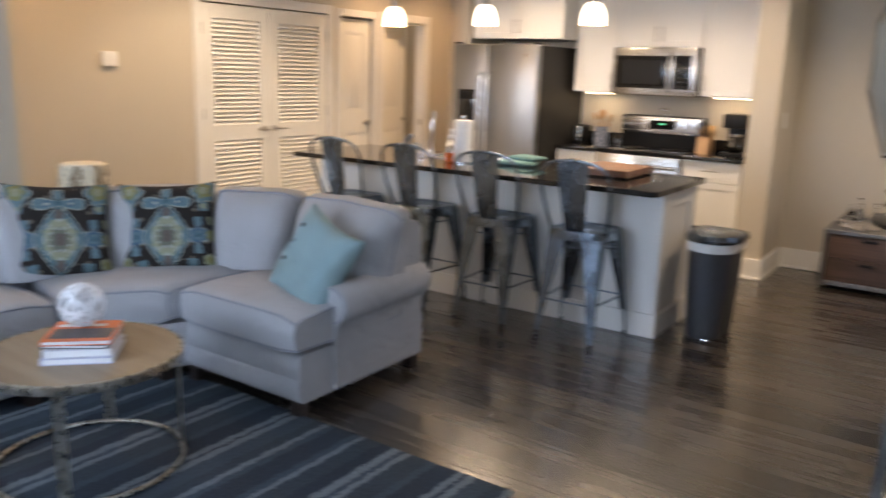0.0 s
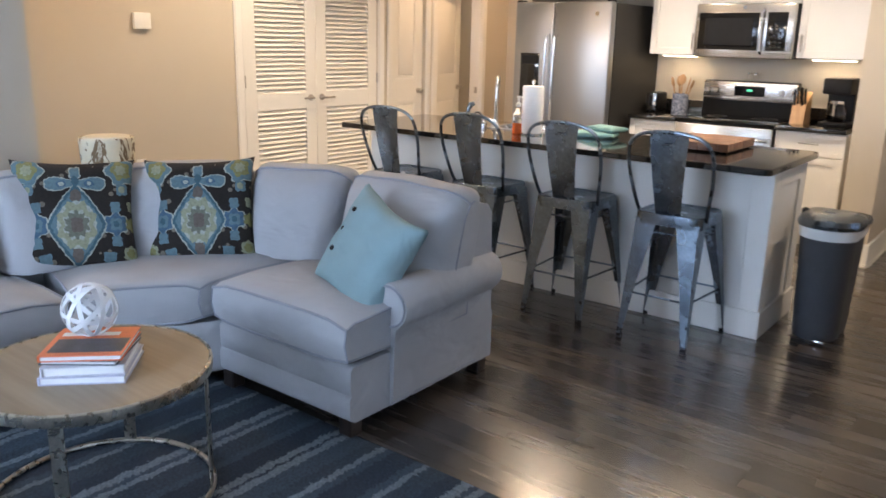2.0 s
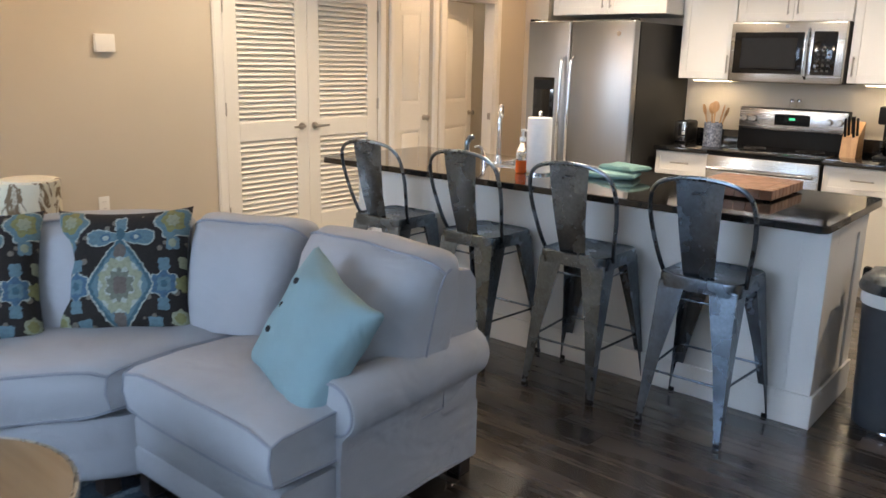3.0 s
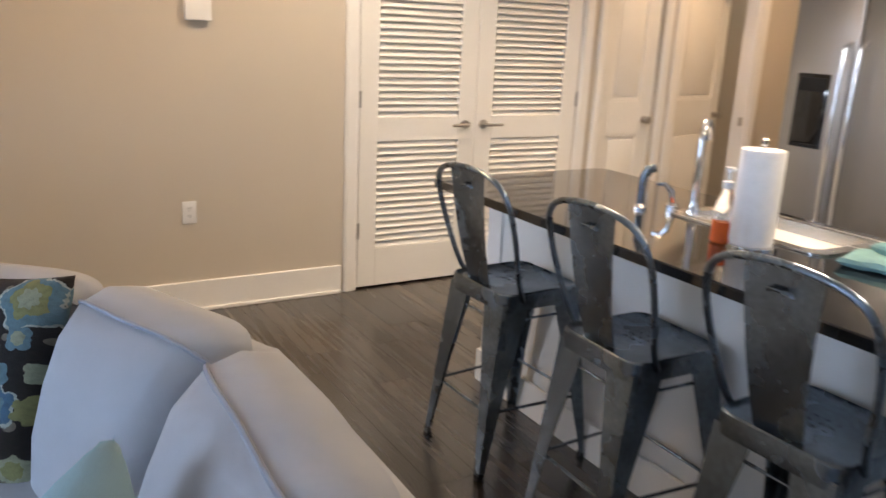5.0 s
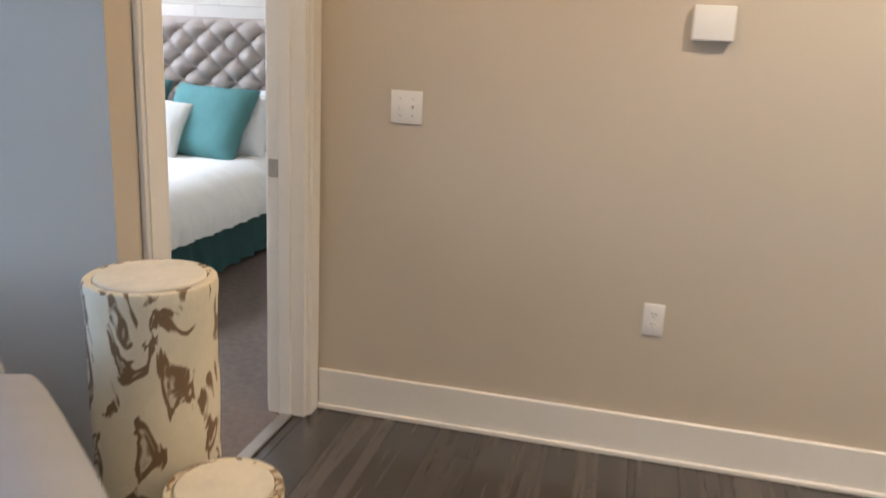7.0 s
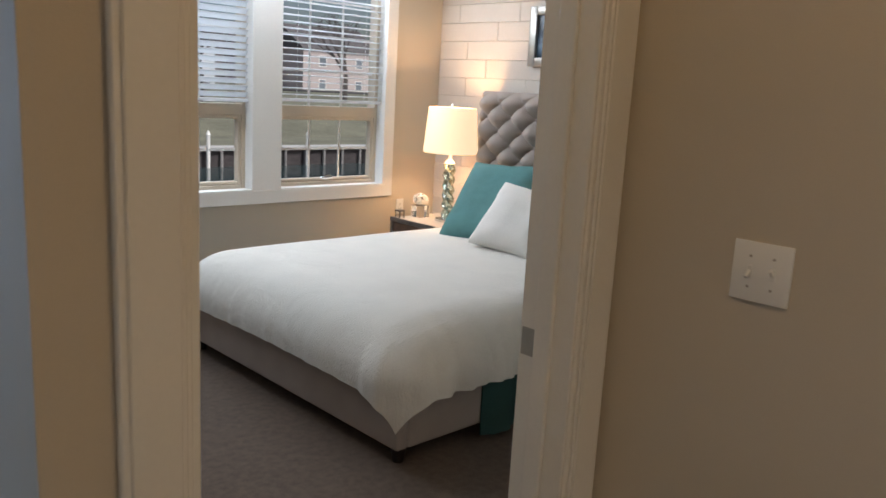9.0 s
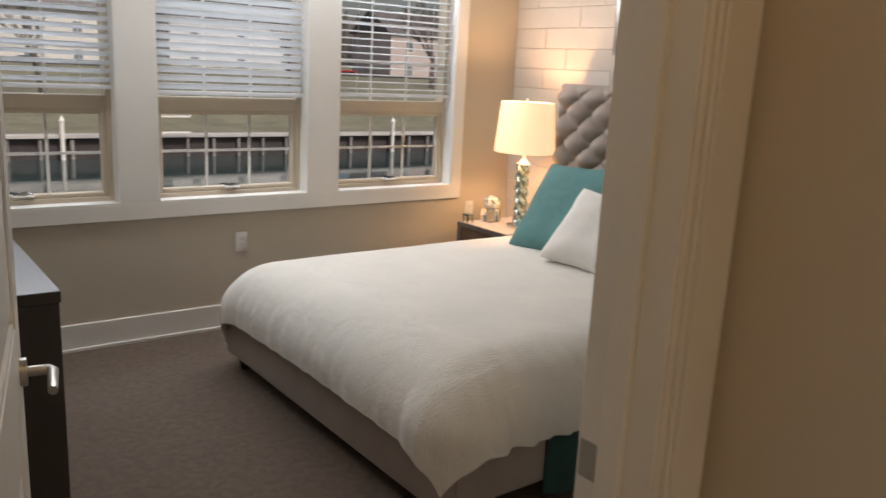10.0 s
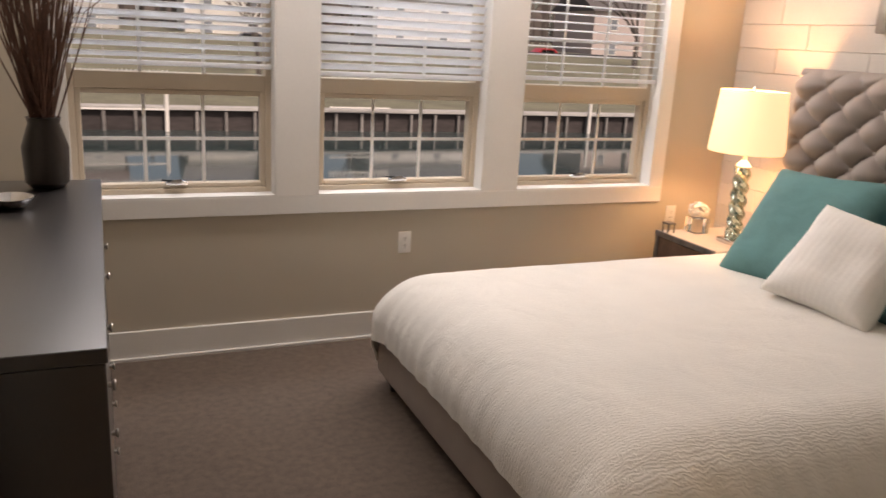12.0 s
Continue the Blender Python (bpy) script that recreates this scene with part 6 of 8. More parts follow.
# television stand
AT = Vector((-0.025, 0.145, 0))
PIPE = surf("riveted_grey_steel", (0.20, 0.20, 0.20), 0.42, 0.8, scale=20, vary=0.3, bump=0.3, bump_scale=80)
CX0, CX1, CY0, CY1, CZ = 5.49, 5.885, -2.28, -1.27, 0.75
cn = thing("media_console", (5.69, -1.78, 0), "grey riveted steel console with pale top and lower shelf", "console table")
part("top", bx(CX0 + 0.022, CX1 - 0.022, CY0 + 0.022, CY1 - 0.022, CZ - 0.018, CZ - 0.001), surf("pale_glazed_top", (0.62, 0.62, 0.52), 0.12, scale=3, vary=0.1), cn, "pale glossy top")
for a in ((CX0, CX1, CY0, CY0 + 0.022), (CX0, CX1, CY1 - 0.022, CY1), (CX0, CX0 + 0.022, CY0 + 0.022, CY1 - 0.022), (CX1 - 0.022, CX1, CY0 + 0.022, CY1 - 0.022)):
    part("top_rail", bx(*a, CZ - 0.032, CZ, 0.003, 1), PIPE, cn)
for x in (CX0 + 0.011, CX1 - 0.011):
    for y in (CY0 + 0.011, CY1 - 0.011):
        lg = part("leg", bx(x - 0.013, x + 0.013, y - 0.013, y + 0.013, 0, CZ - 0.032, 0.004, 1), PIPE, cn)
        rv = B()
        for k in range(7):
            for s in (-1, 1):
                bmesh.ops.create_icosphere(rv, subdivisions=1, radius=0.006, matrix=Matrix.Translation((x + s * 0.013, y, 0.06 + k * 0.10)))
        part("rivets", rv, PIPE, lg)["kind"] = "stuff"
part("lower_shelf", bx(CX0 + 0.01, CX1 - 0.01, CY0 + 0.01, CY1 - 0.01, 0.18, 0.198, 0.002, 1), TABLETOP, cn, "pale wooden lower shelf")
rv = B()
for k in range(12):
    bmesh.ops.create_icosphere(rv, subdivisions=1, radius=0.006, matrix=Matrix.Translation((CX0 + 0.03, CY0 + 0.05 + k * 0.082, 0.199)))
part("shelf_rivets", rv, PIPE, cn)["kind"] = "stuff"
for k, (a, lb) in enumerate((((5.60, 5.84, -2.15, -1.80, 0.1985, 0.42), "black storage box on the console's shelf"), ((5.60, 5.84, -1.75, -1.40, 0.1985, 0.34), "black storage box with a lid on the shelf"))):
    t = thing("storage_box", (5.72, a[2], 0.2), lb, "box", "shelf boxes")
    part("box", bx(*a, 0.004, 1), BLACKP, t)
    part("lid", bx(a[0] - 0.004, a[1] + 0.004, a[2] - 0.004, a[3] + 0.004, a[5], a[5] + 0.03, 0.004, 1), BLACKP, t)
tv = thing("television", (5.73, -1.8, 0.75), "black flat television on splayed metal feet", "television")
part("panel", bx(5.70, 5.735, -2.30, -1.34, 0.81, 1.425, 0.006, 2), BLACKP, tv)
part("rear_housing", bx(5.735, 5.762, -2.10, -1.55, 0.83, 1.15, 0.010, 2), BLACKP, tv)
part("screen", bx(5.6985, 5.7005, -2.285, -1.355, 0.83, 1.41), BLACKG, tv, "dark glossy screen")
for y in (-2.16, -1.48):
    bm = B()
    tube(bm, [(5.60, y - 0.05, 0.755), (5.715, y, 0.83)], 0.008, 8)
    tube(bm, [(5.85, y - 0.05, 0.755), (5.725, y, 0.83)], 0.008, 8)
    part("foot", bm, CHROME, tv, "splayed silver foot")
sp_ = thing("set_top_box", (5.60, -1.75, 0.75), "low black set-top box under the television", "set-top box")
part("case", bx(5.55, 5.68, -1.95, -1.72, 0.7505, 0.785, 0.004, 1), BLACKP, sp_)
rb = thing("router_box", (5.62, -1.62, 0.75), "taupe and black modem on the console", "modem")
part("case", bx(5.57, 5.69, -1.68, -1.52, 0.7505, 0.86, 0.006, 1), surf("taupe_plastic", (0.26, 0.22, 0.19), 0.5, vary=0.1), rb)
part("base", bx(5.575, 5.685, -1.685, -1.515, 0.7503, 0.78), BLACKP, rb)
bo = thing("tissue_box", (5.58, -1.42, 0.75), "pale blue and white box on the console", "box")
part("box", bx(5.52, 5.66, -1.48, -1.35, 0.7505, 0.80, 0.003, 1), surf("pale_blue_card", (0.50, 0.60, 0.66), 0.6, vary=0.1), bo)
part("top_sheet", bx(5.52, 5.67, -1.47, -1.34, 0.8005, 0.83, 0.004, 1), PAPER, bo)
bkk = thing("book", (5.60, -2.12, 0.75), "blue-covered booklet under the remote control", "book")
part("cover", bx(5.525, 5.68, -2.22, -2.05, 0.7505, 0.765, 0.001, 1), surf("navy_cover", (0.05, 0.10, 0.22), 0.4, vary=0.15), bkk)
rm = thing("remote_control", (5.60, -2.10, 0.78), "grey remote control covered in small buttons", "remote control")
mm = Matrix.Translation((5.605, -2.09, 0.785)) @ pose(0, 0, 0, 0, 0, 70)
part("cradle", bx(5.53, 5.69, -2.17, -2.06, 0.7655, 0.779, 0.004, 1), BLACKP, rm)
part("body", box(B(), -0.045, 0.045, -0.10, 0.10, -0.006, 0.012, 0.006, 2, m=mm @ pose(0, 0, 0, 0, 0, 0)), surf("silver_plastic", (0.35, 0.35, 0.35), 0.4, vary=0.1), rm)
bt = B()
for i in range(4):
    for j in range(10):
        box(bt, -0.036 + i * 0.02, -0.024 + i * 0.02, -0.085 + j * 0.0175, -0.074 + j * 0.0175, 0.0122, 0.0145, m=mm)
part("buttons", bt, BLACKP, rm)
for k, (y, sag) in enumerate(((-2.1, 0.30), (-1.95, 0.45), (-1.78, 0.38), (-1.62, 0.52))):
    t = thing("cable", (5.85, y, 0.8), "loose black cable hanging behind the television", "cable", "television cables")
    pts = [(5.775, y, 1.0 - 0.05 * k)]
    for i in range(1, 12):
        f = i / 11
        pts.append((5.80 + 0.11 * math.sin(f * math.pi) ** 0.7 + 0.01 * math.sin(9 * f + k), y + 0.10 * math.sin(f * 5 + k), 1.0 - 0.05 * k - f * (0.25 + sag) - 0.06 * math.sin(f * 2 * math.pi)))
    part("lead", tube(B(), pts, 0.0045, 6), BLACKP, t)

# barrel armchair and its dotted pillow
AT = Vector((-0.01, 0.19, 0))
ac = thing("armchair", (5.95, -3.02, 0), "teal upholstered barrel armchair", "armchair")
bm = B()
rows = []
for k in range(25):
    a = radians(205 - k * 230 / 24)
    dx, dy = math.cos(a), math.sin(a)
    top = 0.745 - 0.10 * (abs(k - 12) / 12) ** 3
    rows.append([bm.verts.new((5.95 + r * dx, -3.04 + r * dy, z)) for r, z in ((0.30, 0.20), (0.29, top - 0.07), (0.31, top - 0.02), (0.355, top), (0.40, top - 0.02), (0.425, top - 0.07), (0.40, 0.12), (0.33, 0.12))])
for a, b in zip(rows, rows[1:]):
    ring_between(bm, a, b)
bm.faces.new(rows[0])
bm.faces.new(rows[-1])
part("shell", bm, TEALARM, ac, "curved teal back and arms", 60)
part("seat", lathe(B(), [(0.29, 0.13), (0.30, 0.20), (0.30, 0.40), (0.27, 0.44), (0.10, 0.455)], 32, (5.95, -3.05, 0)), TEALARM, ac)
for x, y in ((5.73, -3.25), (6.17, -3.25), (5.75, -2.80), (6.15, -2.80)):
    part("leg", rod(B(), (x, y, 0.0), (x, y, 0.13), 0.014, 0.022), DARKWOOD, ac)


def dotted(name):
    m = surf(name, (0.13, 0.20, 0.12), 0.92, scale=10, vary=0.1, bump=0.3, bump_scale=200)
    t = m.node_tree
    b = t.nodes["Principled BSDF"]
    src = b.inputs["Base Color"].links[0].from_socket
    uv, mp, fr_, ln = (t.nodes.new(k) for k in ("ShaderNodeUVMap", "ShaderNodeMapping", "ShaderNodeVectorMath", "ShaderNodeVectorMath"))
    mp.inputs["Scale"].default_value, mp.inputs["Rotation"].default_value = (21, 34, 0), (0, 0, radians(3))
    t.links.new(uv.outputs[0], mp.inputs[0])
    fr_.operation, ln.operation = "FRACTION", "DISTANCE"
    t.links.new(mp.outputs[0], fr_.inputs[0])
    t.links.new(fr_.outputs[0], ln.inputs[0])
    ln.inputs[1].default_value = (0.5, 0.5, 0)
    for lim, col in ((0.42, (0.10, 0.22, 0.22)), (0.36, (0.72, 0.72, 0.68))):
        mx, lt = t.nodes.new("ShaderNodeMix"), t.nodes.new("ShaderNodeMath")
        mx.data_type, lt.operation = "RGBA", "LESS_THAN"
        lt.inputs[1].default_value = lim
        t.links.new(ln.outputs["Value"], lt.inputs[0])
        t.links.new(lt.outputs[0], mx.inputs[0])
        t.links.new(src, mx.inputs[6])
        mx.inputs[7].default_value = (*col, 1)
        src = mx.outputs[2]
    t.links.new(src, b.inputs["Base Color"])
    return m


pillow("throw_pillow", "green pillow with rows of small white ovals", facing((6.02, -2.92, 0.62), (-0.25, -0.97), 14, -3), 0.46, 0.15, dotted("green_dot_print"), 6)

# ---- dining corner ----
AT = Vector((-0.08, 0.05, 0))
BLACKW = woodgrain("black_painted_wood", (0.007, 0.006, 0.006), (0.004, 0.004, 0.004), 0.35, "z", per_object=0.1)
BLACKW.node_tree.nodes["Principled BSDF"].inputs["Specular IOR Level"].default_value = 0.3
dt = thing("dining_table", (5.60, 1.0, 0), "round black pedestal dining table", "dining table")
part("top", lathe(B(), [(0.455, 0.715), (0.478, 0.72), (0.485, 0.732), (0.482, 0.745), (0.47, 0.75)], 56, (5.60, 1.0, 0)), BLACKW, dt)
part("column", lathe(B(), [(0.09, 0.08), (0.07, 0.12), (0.05, 0.20), (0.06, 0.36), (0.075, 0.45), (0.05, 0.55), (0.06, 0.66), (0.16, 0.714)], 28, (5.60, 1.0, 0)), BLACKW, dt)
for k in range(4):
    a = radians(45 + 90 * k)
    part("foot", tube(B(), [(5.60 + r * math.cos(a), 1.0 + r * math.sin(a), z) for r, z in ((0.05, 0.14), (0.16, 0.12), (0.28, 0.06), (0.34, 0.022))], [0.035, 0.03, 0.026, 0.022], 10), BLACKW, dt)
for k, (x, y) in enumerate(((5.50, 0.68), (5.86, 1.05), (5.36, 1.1))):
    t = thing("place_mat", (x, y, 0.75), "white place mat on the dining table", "place mat", "place mats")
    part("mat", lathe(B(), [(0.17, 0), (0.172, 0.003), (0.168, 0.005)], 32, (x, y, 0.7503), squash=(1.0, 0.8)), PAPER, t)


def dining_chair():
    t = thing("dining_chair", (0, 0, 0), "black cross-back dining chair", "dining chair", "dining chairs")
    part("seat", lathe(B(), [(0.19, 0.43), (0.215, 0.44), (0.215, 0.455), (0.19, 0.465)], 28, (0, 0, 0), squash=(1, 0.95)), BLACKW, t)
    for sx in (-1, 1):
        part("rear_leg", tube(B(), [(sx * 0.20, -0.22, 0), (sx * 0.195, -0.19, 0.25), (sx * 0.19, -0.18, 0.45), (sx * 0.195, -0.21, 0.68), (sx * 0.205, -0.25, 0.88)], [0.017, 0.020, 0.022, 0.020, 0.018], 10), BLACKW, t)
        part("front_leg", tube(B(), [(sx * 0.19, 0.19, 0), (sx * 0.165, 0.16, 0.43)], [0.013, 0.018], 10), BLACKW, t)
        part("cross_back", tube(B(), [(sx * 0.185, -0.185, 0.50), (sx * 0.06, -0.215, 0.62), (-sx * 0.06, -0.232, 0.72), (-sx * 0.19, -0.245, 0.85)], 0.014, 8), BLACKW, t)
        part("stretcher", rod(B(), (sx * 0.19, -0.20, 0.18), (sx * 0.18, 0.18, 0.18), 0.009), BLACKW, t)
    part("crest_rail", tube(B(), [(-0.21, -0.245, 0.865), (-0.12, -0.27, 0.885), (0, -0.278, 0.892), (0.12, -0.27, 0.885), (0.21, -0.245, 0.865)], [0.025, 0.030, 0.032, 0.030, 0.025], 10), BLACKW, t)
    part("stretcher", rod(B(), (-0.185, 0, 0.18), (0.185, 0, 0.18), 0.009), BLACKW, t)
    return t


dc = dining_chair()
dc.matrix_basis = pose(5.555, 0.55, 0, 0, 0, 2)
copy_thing(dc, pose(5.59, 1.58, 0, 0, 0, 183))

# chest, decanters, fish
AT = Vector((-0.07, -0.11, 0))
ch = thing("low_chest", (5.3, 2.45, 0), "walnut two-drawer chest in a riveted steel frame", "chest")
part("carcass", bx(4.725, 5.875, 2.24, 2.675, 0.065, 0.43, 0.002, 1), WALNUT, ch)
for a in ((4.70, 5.90, 2.215, 2.68, 0.035, 0.066), (4.70, 5.90, 2.215, 2.68, 0.43, 0.46)):
    part("frame_rail", bx(*a, 0.003, 1), PIPE, ch)
for x in (4.70, 5.875):
    part("frame_post", bx(x, x + 0.025, 2.215, 2.24, 0.0, 0.43, 0.003, 1), PIPE, ch)
    part("frame_post", bx(x, x + 0.025, 2.655, 2.68, 0.0, 0.43, 0.003, 1), PIPE, ch)
for x0, x1 in ((4.73, 5.297), (5.303, 5.87)):
    for z0, z1 in ((0.07, 0.245), (0.25, 0.427)):
        d = part("drawer", bx(x0, x1, 2.226, 2.24, z0, z1, 0.002, 1), WALNUT, ch)
        part("drawer_pull", bx((x0 + x1) / 2 - 0.05, (x0 + x1) / 2 + 0.05, 2.214, 2.228, z1 - 0.04, z1 - 0.02, 0.003, 1), BLACKP, d)
rv = B()
for k in range(24):
    for z in (0.05, 0.445):
        bmesh.ops.create_icosphere(rv, subdivisions=1, radius=0.005, matrix=Matrix.Translation((4.74 + k * 0.0488, 2.215, z)))
part("rivets", rv, PIPE, ch)["kind"] = "stuff"
for x, y, h, r in ((4.90, 2.36, 0.24, 0.06), (4.83, 2.45, 0.17, 0.075), (5.0, 2.44, 0.20, 0.05)):
    t = thing("glass_decanter", (x, y, 0.46), "clear glass decanter with a stopper on the chest", "decanter", "glass decanters")
    part("body", lathe(B(), [(r * 0.8, 0), (r, 0.02), (r, h * 0.35), (r * 0.35, h * 0.62), (r * 0.25, h * 0.8), (r * 0.4, h * 0.82)], 24, (x, y, 0.4605)), GLASS, t)
    part("stopper", lathe(B(), [(0.008, h * 0.78), (0.012, h * 0.84), (0.020, h * 0.92), (0.010, h)], 14, (x, y, 0.4605)), GLASS, t)
FISHW = surf("white_fish_paint", (0.78, 0.76, 0.72), 0.5, scale=20, vary=0.06)
FISHB = woodgrain("brown_fish_wood", (0.16, 0.075, 0.04), (0.07, 0.03, 0.02), 0.5, "x")
for x, y, z, s, fl in ((5.28, 2.42, 0.70, 1.0, 1), (5.68, 2.36, 0.64, 0.85, -1)):
    t = thing("fish_ornament", (x, y, 0.46), "carved white and brown fish on a stand", "ornament", "carved fish")
    bm = B()
    bmesh.ops.create_uvsphere(bm, u_segments=18, v_segments=12, radius=1, matrix=Matrix.Translation((x + fl * 0.03 * s, y, z)) @ Matrix.Diagonal((0.15 * s, 0.03, 0.062 * s, 1)))
    part("fish_body", bm, FISHW, t)
    bm = B()
    tube(bm, [(x - fl * 0.08 * s, y, z), (x - fl * 0.14 * s, y, z + 0.005), (x - fl * 0.19 * s, y, z + 0.02)], [0.035 * s, 0.022 * s, 0.012 * s], 10)
    for q in (1, -1):
        tube(bm, [(x - fl * 0.16 * s, y, z + 0.01), (x - fl * 0.23 * s, y, z + 0.01 + q * 0.06 * s)], [0.020 * s, 0.012 * s], 8)
    part("fish_tail", bm, FISHB, t, "brown wooden tail")
    bm = B()
    bmesh.ops.create_uvsphere(bm, u_segments=14, v_segments=10, radius=1, matrix=Matrix.Translation((x + fl * 0.135 * s, y, z)) @ Matrix.Diagonal((0.06 * s, 0.028, 0.045 * s, 1)))
    part("fish_head", bm, FISHB, t, "brown wooden head")
    bm = rod(B(), (x, y, 0.475), (x, y, z - 0.05 * s), 0.005)
    lathe(bm, [(0.05, 0), (0.05, 0.014)], 20, (x, y, 0.4605))
    part("stand", bm, BLACKP, t)

# faceted mirror
AT = Vector((-0.09, -0.0195, -0.015))
MP = ((4.97, 0.99), (5.45, 0.99), (5.625, 1.49), (5.625, 2.02), (5.45, 2.42), (4.97, 2.42), (4.80, 2.02), (4.80, 1.49))
mcx, mcz = 5.21, 1.70
mi = thing("wall_mirror", (5.21, 2.70, 1.0), "tall octagonal wall mirror with a bright silver edge", "mirror")
def oct_ring(bm, k, y):
    return [bm.verts.new((mcx + (x - mcx) * k, y, mcz + (z - mcz) * k)) for x, z in MP]
bm = B()
a = oct_ring(bm, 0.93, 2.680)
b = oct_ring(bm, 0.93, 2.688)
bm.faces.new(a)
bm.faces.new(b)
ring_between(bm, a, b)
part("glass", bm, MIRROR, mi, smooth=None)
bm = B()
rs = [oct_ring(bm, k, y) for k, y in ((0.93, 2.684), (0.932, 2.674), (0.97, 2.668), (1.0, 2.678), (1.0, 2.6995), (0.93, 2.6995))]
for a, b in zip(rs, rs[1:]):
    ring_between(bm, a, b)
ring_between(bm, rs[-1], rs[0])
part("frame", bm, surf("bevelled_silver", (0.70, 0.71, 0.72), 0.10, 1.0, scale=8, vary=0.1), mi, "bevelled mirror strips", None)
# wand of the dining window's blind
AT = Vector((-0.07, 0, 0))
bw = thing("blind_wand", (6.29, 2.1, 1.9), "slim white blind wand beside the window", "blind wand")
part("wand", rod(B(), (6.285, 2.27, 0.85), (6.285, 2.27, 2.2), 0.006), PLASTICW, bw)
part("hook", rod(B(), (6.285, 2.27, 2.2), (6.309, 2.27, 2.22), 0.004), PLASTICW, bw)
AT = Vector((0, 0, 0))
wt = thing("wall_clock", (4.3, -5.84, 1.9), "narrow dark wooden wall ornament", "wall ornament")
part("board", bx(4.66, 4.71, -5.849, -5.82, 1.45, 2.05, 0.004, 1), DARKWOOD, wt)

# ---- bedroom ----
bed = thing("bed", (-1.65, -4.20, 0), "taupe linen upholstered bed with tufted headboard", "bed")
BX0, BX1, BY0, BY1 = -2.66, -0.475, -5.24, -3.36
for a in ((BX1 - 0.06, BX1, BY0, BY1), (BX0, BX1 - 0.06, BY1 - 0.06, BY1), (BX0, BX1 - 0.06, BY0, BY0 + 0.06)):
    part("rail", bx(*a, 0.085, 0.40, 0.012, 3), TAUPE, bed, "taupe linen rail")
for x, y in ((BX1 - 0.07, BY1 - 0.07), (BX1 - 0.07, BY0 + 0.07), (BX0 + 0.1, BY1 - 0.07), (BX0 + 0.1, BY0 + 0.07)):
    part("foot", lathe(B(), [(0.024, 0.0), (0.034, 0.06), (0.036, 0.086)], 14, (x, y, 0.004)), DARKWOOD, bed, "dark turned foot")
# tufted headboard
bm = B()
NU, NV = 210, 130
y0, y1, z0, z1 = -5.19, -3.43, 0.30, 1.53
du, dv = 0.110, 0.095
def tuft(y, z):
    a, b = (y - y0) / du + (z - 0.31) / dv, (y - y0) / du - (z - 0.31) / dv
    s = abs(math.sin(math.pi * a / 2)) * abs(math.sin(math.pi * b / 2))
    return 0.085 * (abs(math.sin(math.pi * a / 2)) ** 0.5) * (abs(math.sin(math.pi * b / 2)) ** 0.5) - 0.016 * (1 - s) ** 6
g = {}
for i in range(NU + 1):
    for j in range(NV + 1):
        y, z = y0 + (y1 - y0) * i / NU, z0 + (z1 - z0) * j / NV
        e = min(min(i, NU - i) / (NU * 0.055), min(1.0 * (NV - j) / (NV * 0.075), 1.0))
        e = min(1.0, e)
        rise = math.sin(e * math.pi / 2) ** 0.7
        x = -2.74 + rise * (0.055 + tuft(y, z) * rise)
        g[i, j] = bm.verts.new((x, y, z))
for i in range(NU):
    for j in range(NV):
        bm.faces.new((g[i, j], g[i + 1, j], g[i + 1, j + 1], g[i, j + 1]))
edge = [g[i, 0] for i in range(NU)] + [g[NU, j] for j in range(NV)] + [g[i, NV] for i in range(NU, 0, -1)] + [g[0, j] for j in range(NV, 0, -1)]
back = [bm.verts.new((-2.84, v.co.y, v.co.z)) for v in edge]
ring_between(bm, edge, back)
bm.faces.new(back)
hb = part("headboard", bm, TAUPE, bed, "diamond-tufted taupe headboard", 70)
for r in range(0, 12):
    for c in range(0, 21):
        if (r + c) % 2:
            continue
        z = 0.31 + r * dv
        if r * dv + 0.31 > 1.47 or z < 0.62 or not y0 + 0.06 < y0 + c * du < y1 - 0.06:
            continue
        bm = B()
        bmesh.ops.create_uvsphere(bm, u_segments=8, v_segments=6, radius=0.010, matrix=Matrix.Translation((-2.683, y0 + c * du, z)) @ Matrix.Diagonal((0.5, 1, 1, 1)))
        part("tuft_button", bm, TAUPE, hb)
# mattress and pillowcases
mt_ = thing("mattress", (-1.65, -4.2, 0.3), "white mattress mostly hidden by the coverlet", "mattress")
part("core", bx(-2.66, -0.64, -5.08, -3.52, 0.30, 0.55, 0.09, 3), PAPER, mt_)
